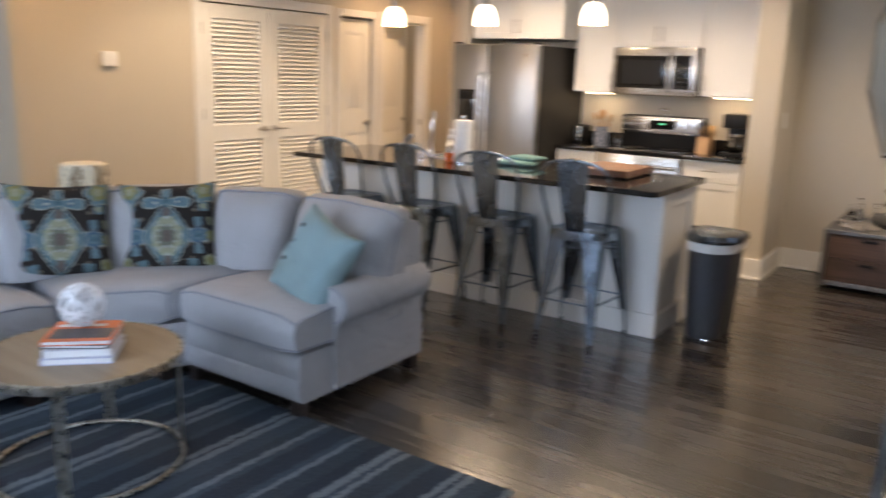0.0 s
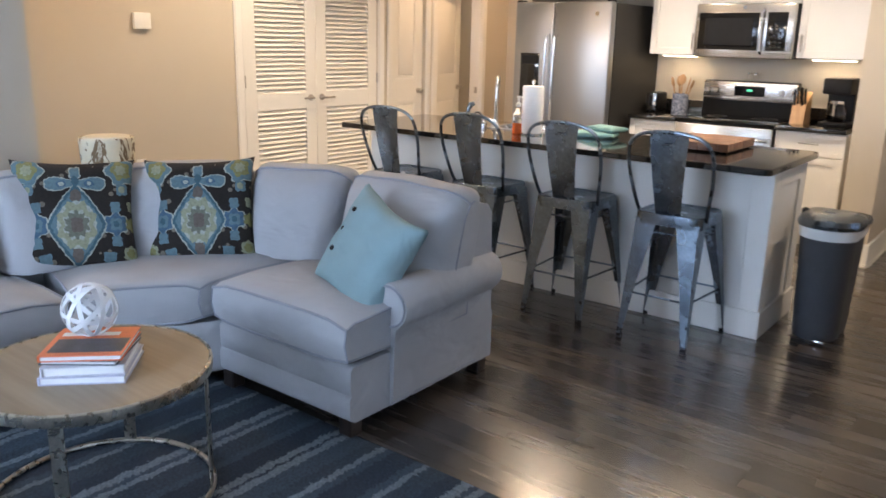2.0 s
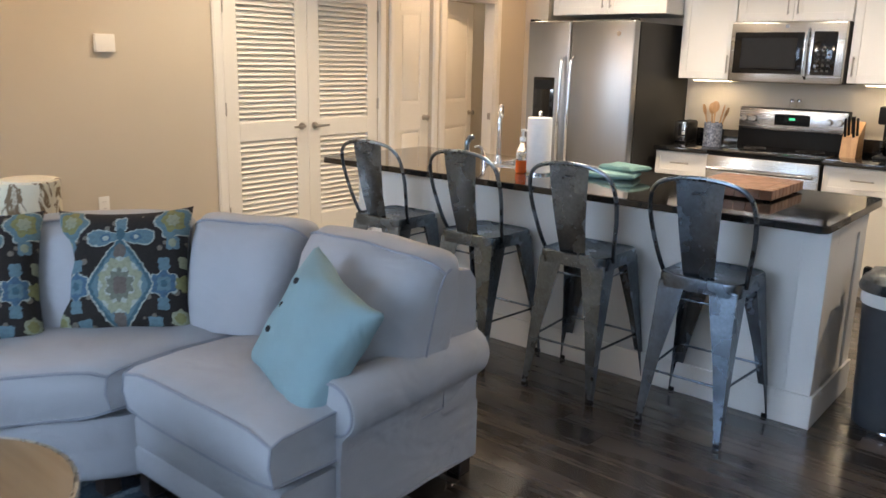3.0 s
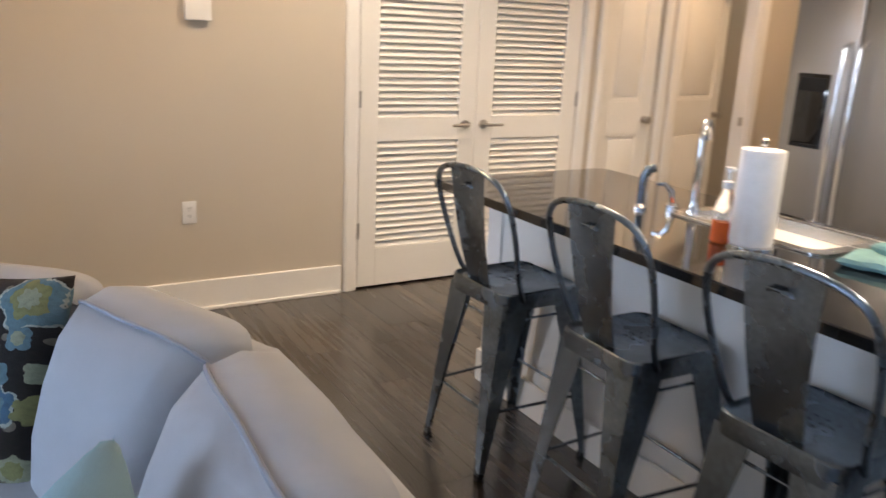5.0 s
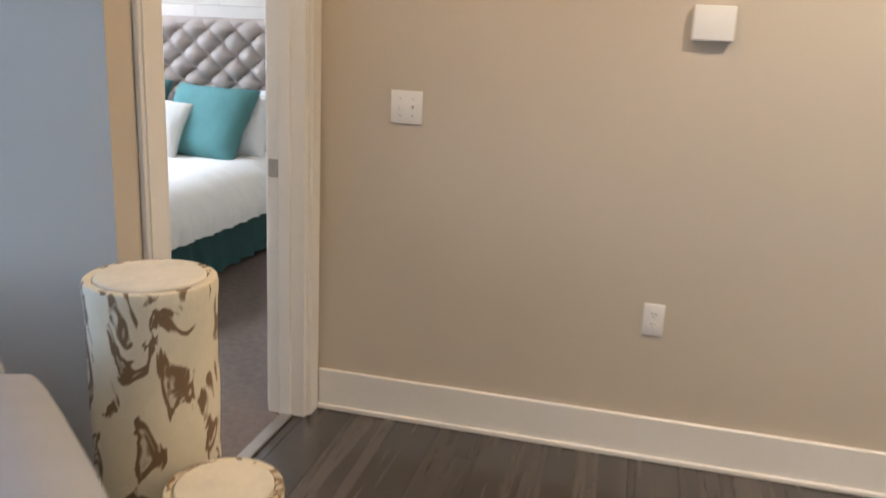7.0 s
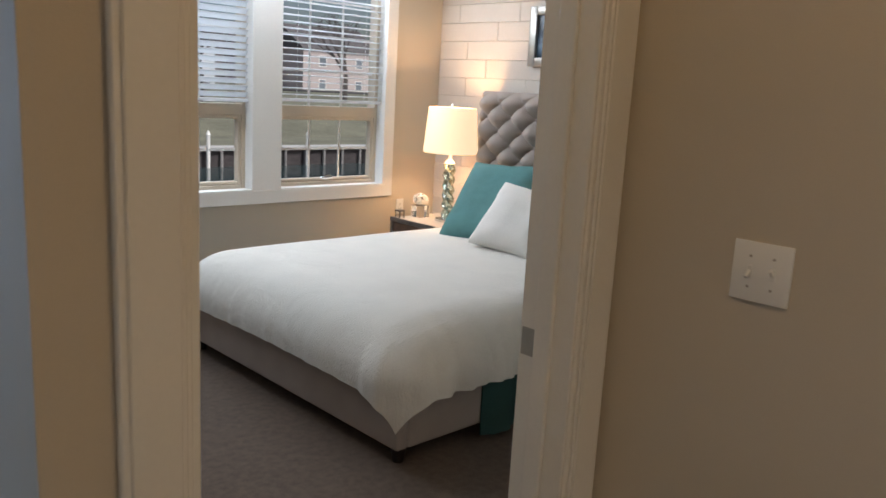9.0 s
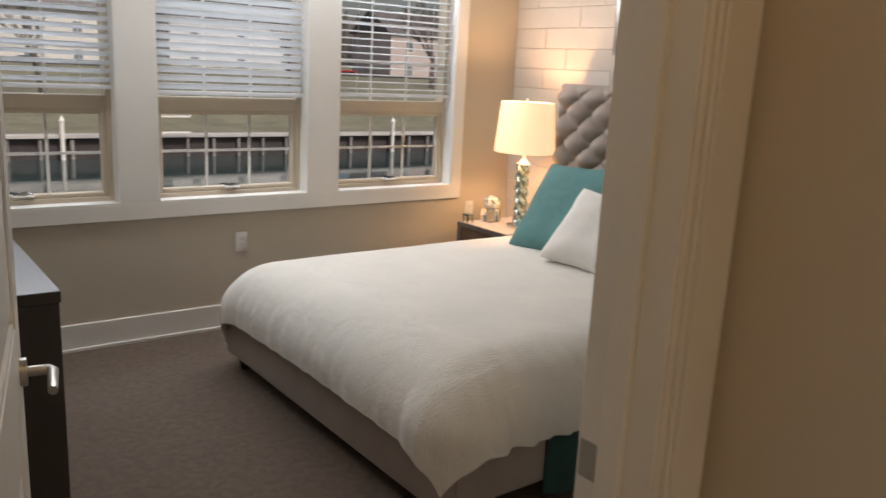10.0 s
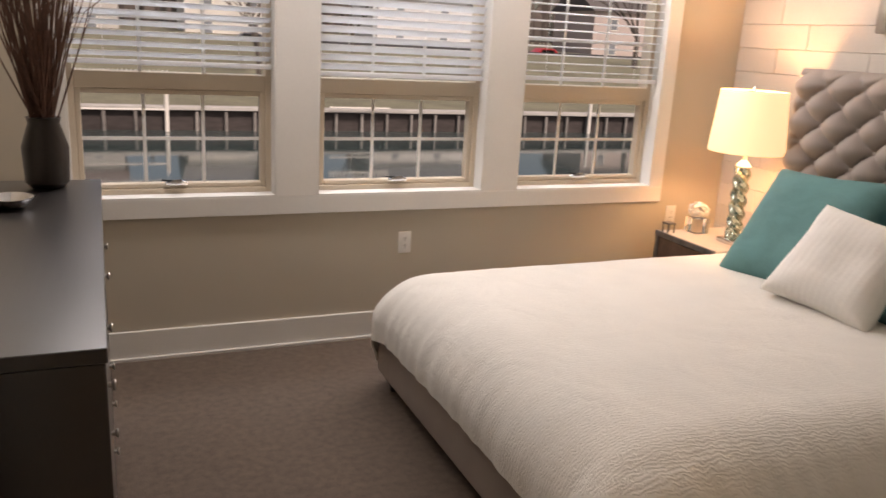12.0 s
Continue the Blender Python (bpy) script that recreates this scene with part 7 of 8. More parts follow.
# coverlet draped over the foot and both sides
cv = B()
TOP, RD = 0.588, 0.25
FX, NYs, FYs = -0.70, -3.58, -5.02
def drape(sx, sy):
    """sx runs from the head over the foot edge, sy from the far side over the near side."""
    ox, px = max(0, sx - FX), min(sx, FX)
    if sy > NYs:
        oy, py, sg = sy - NYs, NYs, 1
    elif sy < FYs:
        oy, py, sg = FYs - sy, FYs, -1
    else:
        oy, py, sg = 0, sy, 1
    d = math.hypot(ox, oy)
    if ox > 0 and oy > 0:
        d = (ox ** 2.5 + oy ** 2.5) ** (1 / 2.5)       # the corner hangs little lower than the sides
    z = TOP + 0.010 * noise.noise((sx * 1.6, sy * 1.6, 2.0)) + 0.014 * math.exp(-((sy + 4.3) / 0.6) ** 2)
    if d < 1e-6:
        return Vector((px, py, z))
    q = min(d / RD, math.pi / 2)
    out, drop = RD * math.sin(q), RD * (1 - math.cos(q)) + max(0, d - RD * math.pi / 2)
    h = math.hypot(ox, oy)
    dx, dy = ox / h, oy / h
    f = min(1.0, max(0, d - 0.04) / 0.30)
    a = math.atan2(oy, ox)
    side = a / (math.pi / 2)
    side = side * side * (3 - 2 * side)                # 0 at the foot, 1 along a side
    along = sg * py + 0.30 * a - px
    fold = f * (0.009 * math.sin(along * 33 + 2.0 * math.sin(along * 5)) + 0.008 * math.sin(along * 64 + 1.5 * math.sin(along * 9))) * (0.25 + 0.75 * side)
    out += fold + 0.04 * f * (0.5 + 0.5 * side) + 0.055 * f * math.sin(2 * a)
    return Vector((px + dx * out, py + sg * dy * out, z - drop))
NX_, NY_ = 120, 130
cvr = {}
for i in range(NX_ + 1):
    for j in range(NY_ + 1):
        sx = -2.63 + (FX + 0.435 + 2.63) * i / NX_
        near = 0.44 - 0.03 * (i / NX_) ** 3
        sy = (FYs - 0.485) + (NYs + near - FYs + 0.485) * j / NY_
        cvr[i, j] = cv.verts.new(drape(sx, sy))
for i in range(NX_):
    for j in range(NY_):
        cv.faces.new((cvr[i, j], cvr[i + 1, j], cvr[i + 1, j + 1], cvr[i, j + 1]))
bmesh.ops.recalc_face_normals(cv, faces=cv.faces)
bmesh.ops.solidify(cv, geom=cv.faces[:], thickness=0.009)


def ribbed(name):
    m = surf(name, (0.80, 0.77, 0.71), 0.92, scale=5, vary=0.05)
    t = m.node_tree
    b = t.nodes["Principled BSDF"]
    co, mp, w, n, bp = (t.nodes.new(k) for k in ("ShaderNodeTexCoord", "ShaderNodeMapping", "ShaderNodeTexWave", "ShaderNodeTexNoise", "ShaderNodeBump"))
    t.links.new(co.outputs["Object"], mp.inputs[0])
    mp.inputs["Rotation"].default_value = (0, 0, radians(4))
    t.links.new(mp.outputs[0], w.inputs[0])
    w.bands_direction = "Y"
    w.inputs["Scale"].default_value, w.inputs["Distortion"].default_value, w.inputs["Detail"].default_value, w.inputs["Detail Scale"].default_value = 24, 9.0, 4, 1.6
    bp.inputs["Strength"].default_value, bp.inputs["Distance"].default_value = 0.42, 0.003
    t.links.new(w.outputs[1], bp.inputs["Height"])
    t.links.new(bp.outputs[0], b.inputs["Normal"])
    return creased(m, 4.5, 0.016)


solid("coverlet", cv, ribbed("ribbed_white_coverlet"), "white ribbed coverlet spread over the bed", "coverlet", smooth=70)
# green gathered skirt hanging under the coverlet
gt = B()
rows = []
for k in range(60):
    x = -2.55 + 1.60 * k / 59
    w = 0.016 * math.sin(x * 34) + 0.010 * math.sin(x * 61)
    rows.append([gt.verts.new((x, yy + w * f, zz)) for yy, zz, f in ((-3.385, 0.39, 0.0), (-3.356, 0.38, 0.1), (-3.342, 0.28, 0.4), (-3.332, 0.16, 0.8), (-3.326, 0.035, 1.0), (-3.334, 0.035, 1.0), (-3.351, 0.28, 0.4), (-3.364, 0.37, 0.1))])
for a, b in zip(rows, rows[1:]):
    ring_between(gt, a, b)
gt.faces.new(rows[0])
gt.faces.new(rows[-1])
solid("bed_skirt", gt, GREENSKIRT, "dark green gathered bed skirt below the coverlet", "bed skirt", smooth=60)
pillow("bed_pillow", "teal velvet pillow leaning on the headboard", facing((-2.33, -4.62, 0.80), (1, 0.10), 40, 3), 0.66, 0.24, TEAL, 11, "teal bed pillows")
pillow("bed_pillow", "teal velvet pillow leaning on the headboard", facing((-2.33, -3.93, 0.80), (1, 0.05), 40, -3), 0.64, 0.24, TEAL, 12, "teal bed pillows")
pillow("cable_knit_pillow", "white cable-knit pillow in front of the teal ones", facing((-2.10, -4.21, 0.775), (0.96, 0.28), 42, -9), 0.48, 0.19, KNIT, 13)
pillow("sleeping_pillow", "white sleeping pillow behind the teal ones", facing((-2.54, -3.80, 0.80), (1, 0), 30, 0), 0.55, 0.18, PAPER, 14)

# nightstand, lamp, flowers
ns = thing("nightstand", (-2.62, -5.40, 0), "pale nightstand in a dark riveted metal frame", "nightstand")
NSX0, NSX1, NSY0, NSY1, NSZ = -2.87, -2.30, -5.66, -5.18, 0.565
part("top", bx(NSX0, NSX1, NSY0, NSY1, NSZ - 0.02, NSZ, 0.003, 1), surf("cream_shagreen", (0.55, 0.49, 0.42), 0.4, scale=20, vary=0.1), ns)
part("body", bx(NSX0 + 0.02, NSX1 - 0.02, NSY0 + 0.02, NSY1 - 0.02, 0.12, NSZ - 0.021, 0.002, 1), WALNUT, ns)
for x in (NSX0 + 0.012, NSX1 - 0.012):
    for y in (NSY0 + 0.012, NSY1 - 0.012):
        part("corner_post", bx(x - 0.012, x + 0.012, y - 0.012, y + 0.012, 0.004, NSZ + 0.004, 0.003, 1), PIPE, ns)
part("drawer", bx(NSX1 - 0.022, NSX1 - 0.006, NSY0 + 0.03, NSY1 - 0.03, 0.36, NSZ - 0.03, 0.002, 1), WALNUT, ns)
part("rail", bx(NSX1 - 0.014, NSX1 + 0.003, NSY0, NSY1, NSZ - 0.026, NSZ + 0.006, 0.002, 1), PIPE, ns)
LX, LY = -2.56, -5.32
tl = thing("table_lamp", (LX, LY, NSZ), "table lamp with twisted mercury-glass base and lit drum shade", "table lamp")
part("foot", box(B(), LX - 0.062, LX + 0.062, LY - 0.062, LY + 0.062, NSZ + 0.0005, NSZ + 0.03, 0.006, 2), CHROME, tl, "square chrome foot")
MERC = surf("mercury_glass", (0.62, 0.72, 0.66), 0.14, 0.85, scale=45, vary=0.6, dark=(0.14, 0.20, 0.16), bump=0.4, bump_scale=60)
bm = B()
rings = []
for k in range(49):
    z = NSZ + 0.03 + 0.40 * k / 48
    rings.append([bm.verts.new((LX + r * math.cos(a), LY + r * math.sin(a), z)) for a, r in ((2 * math.pi * i / 40, 0.040 + 0.007 * math.cos(3 * (2 * math.pi * i / 40 + 0.24 * k))) for i in range(40))])
for a, b in zip(rings, rings[1:]):
    ring_between(bm, a, b)
bm.faces.new(rings[0])
bm.faces.new(rings[-1])
part("column", bm, MERC, tl, "spiral mercury-glass column")
part("neck", lathe(B(), [(0.040, 0.43), (0.035, 0.44), (0.014, 0.465), (0.012, 0.52)], 24, (LX, LY, NSZ)), PLASTICW, tl)
part("shade", lathe(B(), [(0.198, 1.075), (0.200, 1.08), (0.172, 1.395), (0.170, 1.40), (0.168, 1.395), (0.196, 1.08)], 48, (LX, LY, 0), cap=False), SHADE, tl, "lit white fabric drum shade")
part("finial", lathe(B(), [(0.006, 1.395), (0.012, 1.41), (0.004, 1.425)], 12, (LX, LY, 0)), CHROME, tl)
bm = B()
for k in range(3):
    a = 2 * math.pi * k / 3
    rod(bm, (LX, LY, 1.393), (LX + 0.169 * math.cos(a), LY + 0.169 * math.sin(a), 1.393), 0.003, n=6)
part("spider", bm, NICKEL, tl)
lamp("table_lamp_bulb", "POINT", Matrix.Translation((LX, LY, 1.25)), 58, WARMER, radius=0.05)
AT = Vector((0.037, -0.016, 0))
fl = thing("flower_vase", (-2.56, -5.56, NSZ), "white hydrangeas in a square glass vase", "flowers")
part("vase", bx(-2.61, -2.51, -5.61, -5.51, NSZ + 0.0005, NSZ + 0.09, 0.006, 2), GLASS, fl)
PETAL = surf("white_petals", (0.80, 0.77, 0.70), 0.8, scale=30, vary=0.1)
rnd = random.Random(3)
bm = B()
for k in range(150):
    a, b, r = rnd.uniform(0, 2 * math.pi), rnd.uniform(-0.2, 1), rnd.uniform(0.045, 0.062)
    d = Vector((math.cos(a) * math.sqrt(1 - b * b), math.sin(a) * math.sqrt(1 - b * b), b))
    p = Vector((-2.56, -5.56, NSZ + 0.12)) + d * r
    m = Matrix.Translation(p) @ d.to_track_quat("Z", "Y").to_matrix().to_4x4() @ pose(0, 0, 0, rnd.uniform(-30, 30), rnd.uniform(-30, 30), rnd.uniform(0, 90))
    vs = [bm.verts.new(m @ Vector(q)) for q in ((-0.011, 0, 0.002), (0, -0.011, 0), (0.011, 0, 0.002), (0, 0.011, 0), (0, 0, 0.006))]
    for i in range(4):
        bm.faces.new((vs[i], vs[(i + 1) % 4], vs[4]))
part("blossom", bm, PETAL, fl, "white hydrangea head", 60)["kind"] = "stuff"
AT = Vector((0.08, 0.05, 0))
cd = thing("candle_holder", (-2.45, -5.60, NSZ), "small dark metal candle holder on the nightstand", "candle holder")
bm = B()
for dx in (-0.022, 0.022):
    for dy in (-0.022, 0.022):
        rod(bm, (-2.43 + dx, -5.66 + dy, NSZ + 0.001), (-2.43 + dx, -5.66 + dy, NSZ + 0.055), 0.004, n=6)
box(bm, -2.458, -2.402, -5.688, -5.632, NSZ + 0.05, NSZ + 0.06, 0.002, 1)
part("frame", bm, PIPE, cd)

# framed picture over the bed
AT = Vector((0.2, -0.11, 0.06))
pc = thing("framed_picture", (-3.09, -4.3, 1.66), "dark seascape picture in a wide silver frame", "picture")
PY0, PY1, PZ0, PZ1 = -4.79, -3.71, 1.655, 2.06
bm = B()
for a in ((PY0, PY0 + 0.06, PZ0, PZ1), (PY1 - 0.06, PY1, PZ0, PZ1), (PY0 + 0.06, PY1 - 0.06, PZ0, PZ0 + 0.06), (PY0 + 0.06, PY1 - 0.06, PZ1 - 0.06, PZ1)):
    box(bm, -3.088, -3.05, *a, 0.006, 2)
part("frame", bm, surf("dull_silver_frame", (0.42, 0.40, 0.36), 0.35, 0.8, scale=20, vary=0.2), pc, "dull silver frame")


def seascape():
    m = bpy.data.materials.new("seascape_print")
    m.use_nodes = True
    t = m.node_tree
    b = t.nodes["Principled BSDF"]
    b.inputs["Roughness"].default_value = 0.2
    co, sep, rmp, n, ad = (t.nodes.new(k) for k in ("ShaderNodeTexCoord", "ShaderNodeSeparateXYZ", "ShaderNodeValToRGB", "ShaderNodeTexNoise", "ShaderNodeMath"))
    mp = t.nodes.new("ShaderNodeMapping")
    mp.inputs["Scale"].default_value = (1, 3, 14)
    t.links.new(co.outputs["Object"], mp.inputs[0])
    t.links.new(mp.outputs[0], n.inputs[0])
    t.links.new(co.outputs["Object"], sep.inputs[0])
    n.inputs["Scale"].default_value = 2.0
    ad.operation = "MULTIPLY_ADD"
    ad.inputs[1].default_value = 0.10
    t.links.new(n.outputs[0], ad.inputs[0])
    t.links.new(sep.outputs[2], ad.inputs[2])
    rg = t.nodes.new("ShaderNodeMapRange")
    rg.inputs[1].default_value, rg.inputs[2].default_value = 1.75, 2.08
    t.links.new(ad.outputs[0], rg.inputs[0])
    t.links.new(rg.outputs[0], rmp.inputs[0])
    e = rmp.color_ramp.elements
    e[0].color, e[1].color = (0.015, 0.02, 0.028, 1), (0.03, 0.04, 0.055, 1)
    for p, c in ((0.30, (0.03, 0.05, 0.08, 1)), (0.45, (0.16, 0.24, 0.34, 1)), (0.55, (0.10, 0.15, 0.22, 1)), (0.75, (0.035, 0.05, 0.07, 1))):
        k = e.new(p)
        k.color = c
    t.links.new(rmp.outputs[0], b.inputs["Base Color"])
    return m


part("print", bx(-3.086, -3.075, PY0 + 0.055, PY1 - 0.055, PZ0 + 0.055, PZ1 - 0.055), seascape(), pc, "dark blue seascape", None)
part("sail", bx(-3.0755, -3.0735, -4.30, -4.27, 1.80, 1.90), PAPER, pc)

# dresser with reeds
AT = Vector((0, 0, 0))
dr = thing("dresser", (0.82, -4.6, 0), "espresso-stained dresser with steel knobs", "dresser")
DX0, DX1, DY0, DY1, DZ = 0.655, 1.07, -5.16, -3.47, 1.01
part("top", bx(DX0 - 0.004, DX1, DY0 - 0.004, DY1 + 0.004, DZ - 0.03, DZ, 0.002, 1), ESPRESSO, dr, "dark wood top")
part("side", bx(DX0, DX1, DY1 - 0.025, DY1, 0.004, DZ - 0.0305, 0.002, 1), ESPRESSO, dr)
part("side", bx(DX0, DX1, DY0, DY0 + 0.025, 0.004, DZ - 0.0305, 0.002, 1), ESPRESSO, dr)
part("carcass", bx(DX0 + 0.02, DX1 - 0.002, DY0 + 0.026, DY1 - 0.026, 0.07, DZ - 0.031), ESPRESSO, dr)
for c in range(2):
    for r in range(3):
        a, b = DY0 + 0.03 + c * (DY1 - DY0 - 0.06) / 2, DY0 + 0.03 + (c + 1) * (DY1 - DY0 - 0.06) / 2
        lo = 0.08 + r * 0.298
        d = part("drawer", bx(DX0 + 0.001, DX0 + 0.019, a + 0.003, b - 0.003, lo, lo + 0.292, 0.002, 1), ESPRESSO, dr)
        for k in (0.28, 0.72):
            y = a + (b - a) * k
            part("knob", tube(B(), [(DX0 + 0.001, y, lo + 0.146), (DX0 - 0.006, y, lo + 0.146), (DX0 - 0.012, y, lo + 0.146), (DX0 - 0.016, y, lo + 0.146)], [0.006, 0.006, 0.013, 0.010], 12), NICKEL, d)
AT = Vector((0.02, 0.30, 0))
rd = thing("dried_reeds", (0.80, -5.30, DZ), "bundle of dried brown reeds in a dark vase", "dried plant")
REED = surf("dried_reed", (0.12, 0.055, 0.035), 0.8, scale=30, vary=0.4)
part("vase", lathe(B(), [(0.05, 0), (0.07, 0.02), (0.075, 0.14), (0.05, 0.22), (0.055, 0.24)], 24, (0.80, -5.33, DZ + 0.0005)), DARKWOOD, rd)
rnd = random.Random(8)
bm = B()
for k in range(95):
    a, s = rnd.uniform(0, 2 * math.pi), rnd.uniform(0.05, 0.20)
    h = rnd.uniform(0.45, 0.85)
    base = Vector((0.80 + rnd.uniform(-0.03, 0.03), -5.33 + rnd.uniform(-0.03, 0.03), DZ + 0.18))
    tip = base + Vector((s * math.cos(a), s * math.sin(a) * 0.8, h))
    mid = base.lerp(tip, 0.55) + Vector((rnd.uniform(-0.02, 0.02), rnd.uniform(-0.02, 0.02), 0))
    tube(bm, [base, mid, tip], [0.003, 0.0025, 0.001], 4)
    if k % 3 == 0:
        bend = tip + Vector((0.06 * math.cos(a), 0.06 * math.sin(a), -0.05))
        tube(bm, [mid, mid.lerp(tip, 0.5) + Vector((0.03 * math.cos(a + 1), 0.03 * math.sin(a + 1), 0)), bend], [0.0015, 0.0015, 0.0008], 4)
part("stem", bm, REED, rd, "thin brown reed stems")["kind"] = "stuff"
AT = Vector((0.05, -0.45, 0))
ob_ = thing("dresser_tray", (0.86, -4.25, DZ), "small chrome dish on the dresser", "dish")
part("dish", lathe(B(), [(0.03, 0), (0.05, 0.006), (0.075, 0.035), (0.07, 0.035), (0.045, 0.01)], 24, (0.86, -4.25, DZ + 0.0005)), CHROME, ob_)

AT = Vector((0, 0, 0))
# ---- outside the bedroom windows: canal, bulkhead, lawn, houses ----
GRASS = surf("winter_grass", (0.19, 0.185, 0.13), 1.0, scale=0.35, vary=0.35, bump=0.4, bump_scale=3)
WATER = surf("canal_water", (0.05, 0.075, 0.075), 0.04, scale=0.5, vary=0.2, bump=0.03, bump_scale=1.2)
ASPH = surf("asphalt", (0.06, 0.06, 0.063), 0.9, scale=0.6, vary=0.2)
PILE = surf("weathered_piling", (0.30, 0.28, 0.27), 0.85, scale=2, vary=0.4, bump=0.3, bump_scale=12, per_object=0.2)
bm = B()
prof = [(-6.3, -2.0), (-9.0, -2.1), (-11.5, -5.2), (-46.0, -5.2), (-46.05, -2.75), (-52, -2.5), (-64, -0.5), (-72, 0.5), (-82, 0.6), (-140, 1.2), (-2500, 2.0)]
xs = (-2500, -200, -60, -20, 20, 60, 200, 2500)
rows = [[bm.verts.new((x, y, z)) for x in xs] for y, z in [(3000, -2.0)] + prof]
for a, b in zip(rows, rows[1:]):
    for i in range(len(xs) - 1):
        bm.faces.new((a[i], a[i + 1], b[i + 1], b[i]))
solid("ground", bm, GRASS, kind="structure", smooth=None)
solid("water", bx(-2400, 2400, -46.04, -9.0, -4.1, -3.85), WATER, kind="structure", smooth=None)
solid("road", bx(-400, 400, -79, -73, 0.50, 0.66), ASPH, kind="structure", smooth=None)
AT = Vector((0, 0, -1))
bh = thing("bulkhead", (-15, -45.9, -3), "weathered timber bulkhead along the canal", "bulkhead")
CAPB = surf("pale_concrete_cap", (0.45, 0.44, 0.43), 0.9, scale=1, vary=0.2)
part("cap", bx(-90, 60, -46.3, -45.5, -1.78, -1.58, 0.02, 1), CAPB, bh, "pale cap beam")
pm = None
for k in range(75):
    x = -70 + k * 1.5
    if pm is None:
        bm = lathe(B(), [(0.10, 0), (0.09, 1.45)], 8, (0, 0, 0))
        pm = finish(bm, "pile", PILE, 40)
    ob = new("pile", pm)
    ob.parent = bh
    ob.matrix_parent_inverse = bh.matrix_basis.inverted()
    ob.matrix_basis = Matrix.Translation((x, -45.65, -4.3))
part("planking", bx(-90, 60, -46.02, -45.85, -3.4, -1.78), surf("dark_bulkhead_timber", (0.06, 0.05, 0.05), 0.9, scale=1.5, vary=0.4, stretch=(1, 1, 4)), bh, "dark timber face")


def railing(x0, x1, y, z):
    t = thing("white_railing", (x0, y, z), "white baluster railing on the far bank", "railing")
    for dz in (0.1, 0.95):
        part("rail", bx(x0, x1, y - 0.04, y + 0.04, z + dz, z + dz + 0.08), TRIM, t, smooth=None)
    n = int((x1 - x0) / 0.2)
    me = None
    for i in range(n + 1):
        if me is None:
            me = finish(box(B(), -0.03, 0.03, -0.03, 0.03, 0, 1.0), "baluster", TRIM)
        ob = new("baluster", me)
        ob.parent = t
        ob.matrix_parent_inverse = t.matrix_basis.inverted()
        ob.matrix_basis = Matrix.Translation((x0 + i * 0.2, y, z))
    return t


railing(-14.5, -11.0, -45.2, -1.60)
railing(-2.4, 3.6, -43.2, -1.66)
railing(-40, -34, -45.2, -1.60)
for x in (-21, -8, -2.5, -28, -33, 4):
    t = thing("dock_post", (x, -45.4, -3.2), "white dock post at the bulkhead", "post", "dock posts")
    part("post", lathe(B(), [(0.11, 0), (0.11, 2.4), (0.15, 2.42), (0.0, 2.75)], 10, (x, -45.4, -3.3), cap=False), TRIM, t)


FARPANE = surf("far_window_glass", (0.20, 0.23, 0.26), 0.1, scale=0.4, vary=0.2)


def house(x, y, z, w, d, h, col, roofcol, label):
    t = thing("house", (x, y, z), label, "house")
    wl = surf("siding_%d" % int(abs(x)), col, 0.8, scale=0.5, vary=0.08)
    rf = surf("roof_%d" % int(abs(x)), roofcol, 0.9, scale=1, vary=0.2)
    part("wall", bx(x - w / 2, x + w / 2, y - d / 2, y + d / 2, z - 0.6, z + h), wl, t, smooth=None)
    bm = B()
    a = [bm.verts.new(p) for p in ((x - w / 2 - 0.4, y - d / 2 - 0.4, z + h), (x + w / 2 + 0.4, y - d / 2 - 0.4, z + h), (x + w / 2 + 0.4, y + d / 2 + 0.4, z + h), (x - w / 2 - 0.4, y + d / 2 + 0.4, z + h))]
    b = [bm.verts.new(p) for p in ((x - w / 2 - 0.4, y, z + h + d * 0.32), (x + w / 2 + 0.4, y, z + h + d * 0.32))]
    for q in ((a[0], a[1], b[1], b[0]), (a[2], a[3], b[0], b[1]), (a[1], a[2], b[1]), (a[3], a[0], b[0]), (a[3], a[2], a[1], a[0])):
        bm.faces.new(q)
    part("roof", bm, rf, t, smooth=None)
    dark = FARPANE
    for fl_ in range(int(h // 2.8)):
        n = max(2, int(w // 4.2))
        for i in range(n):
            wx = x - w / 2 + w * (i + 0.5) / n
            wz = z + 0.9 + fl_ * 2.8
            wd = part("window", bx(wx - 0.55, wx + 0.55, y + d / 2 + 0.01, y + d / 2 + 0.06, wz, wz + 1.35), TRIM, t, smooth=None)
            part("pane", bx(wx - 0.45, wx + 0.45, y + d / 2 + 0.055, y + d / 2 + 0.075, wz + 0.1, wz + 1.25), dark, wd, smooth=None)


house(-36, -94, 0.7, 16, 10, 5.8, (0.66, 0.66, 0.66), (0.16, 0.16, 0.17), "pale grey two-storey house beyond the road")
house(-58, -88, 0.7, 11, 9, 5.8, (0.50, 0.43, 0.41), (0.12, 0.11, 0.11), "pale brick building beyond the road")
house(-15, -97, 0.7, 14, 9, 6.0, (0.62, 0.61, 0.58), (0.20, 0.19, 0.19), "white house beyond the road")
house(6, -95, 0.7, 15, 9, 6.2, (0.45, 0.44, 0.43), (0.18, 0.12, 0.11), "grey house with a brown roof beyond the road")
house(-82, -110, 0.8, 16, 10, 5.8, (0.5, 0.45, 0.4), (0.12, 0.12, 0.12), "tan house far beyond the road")


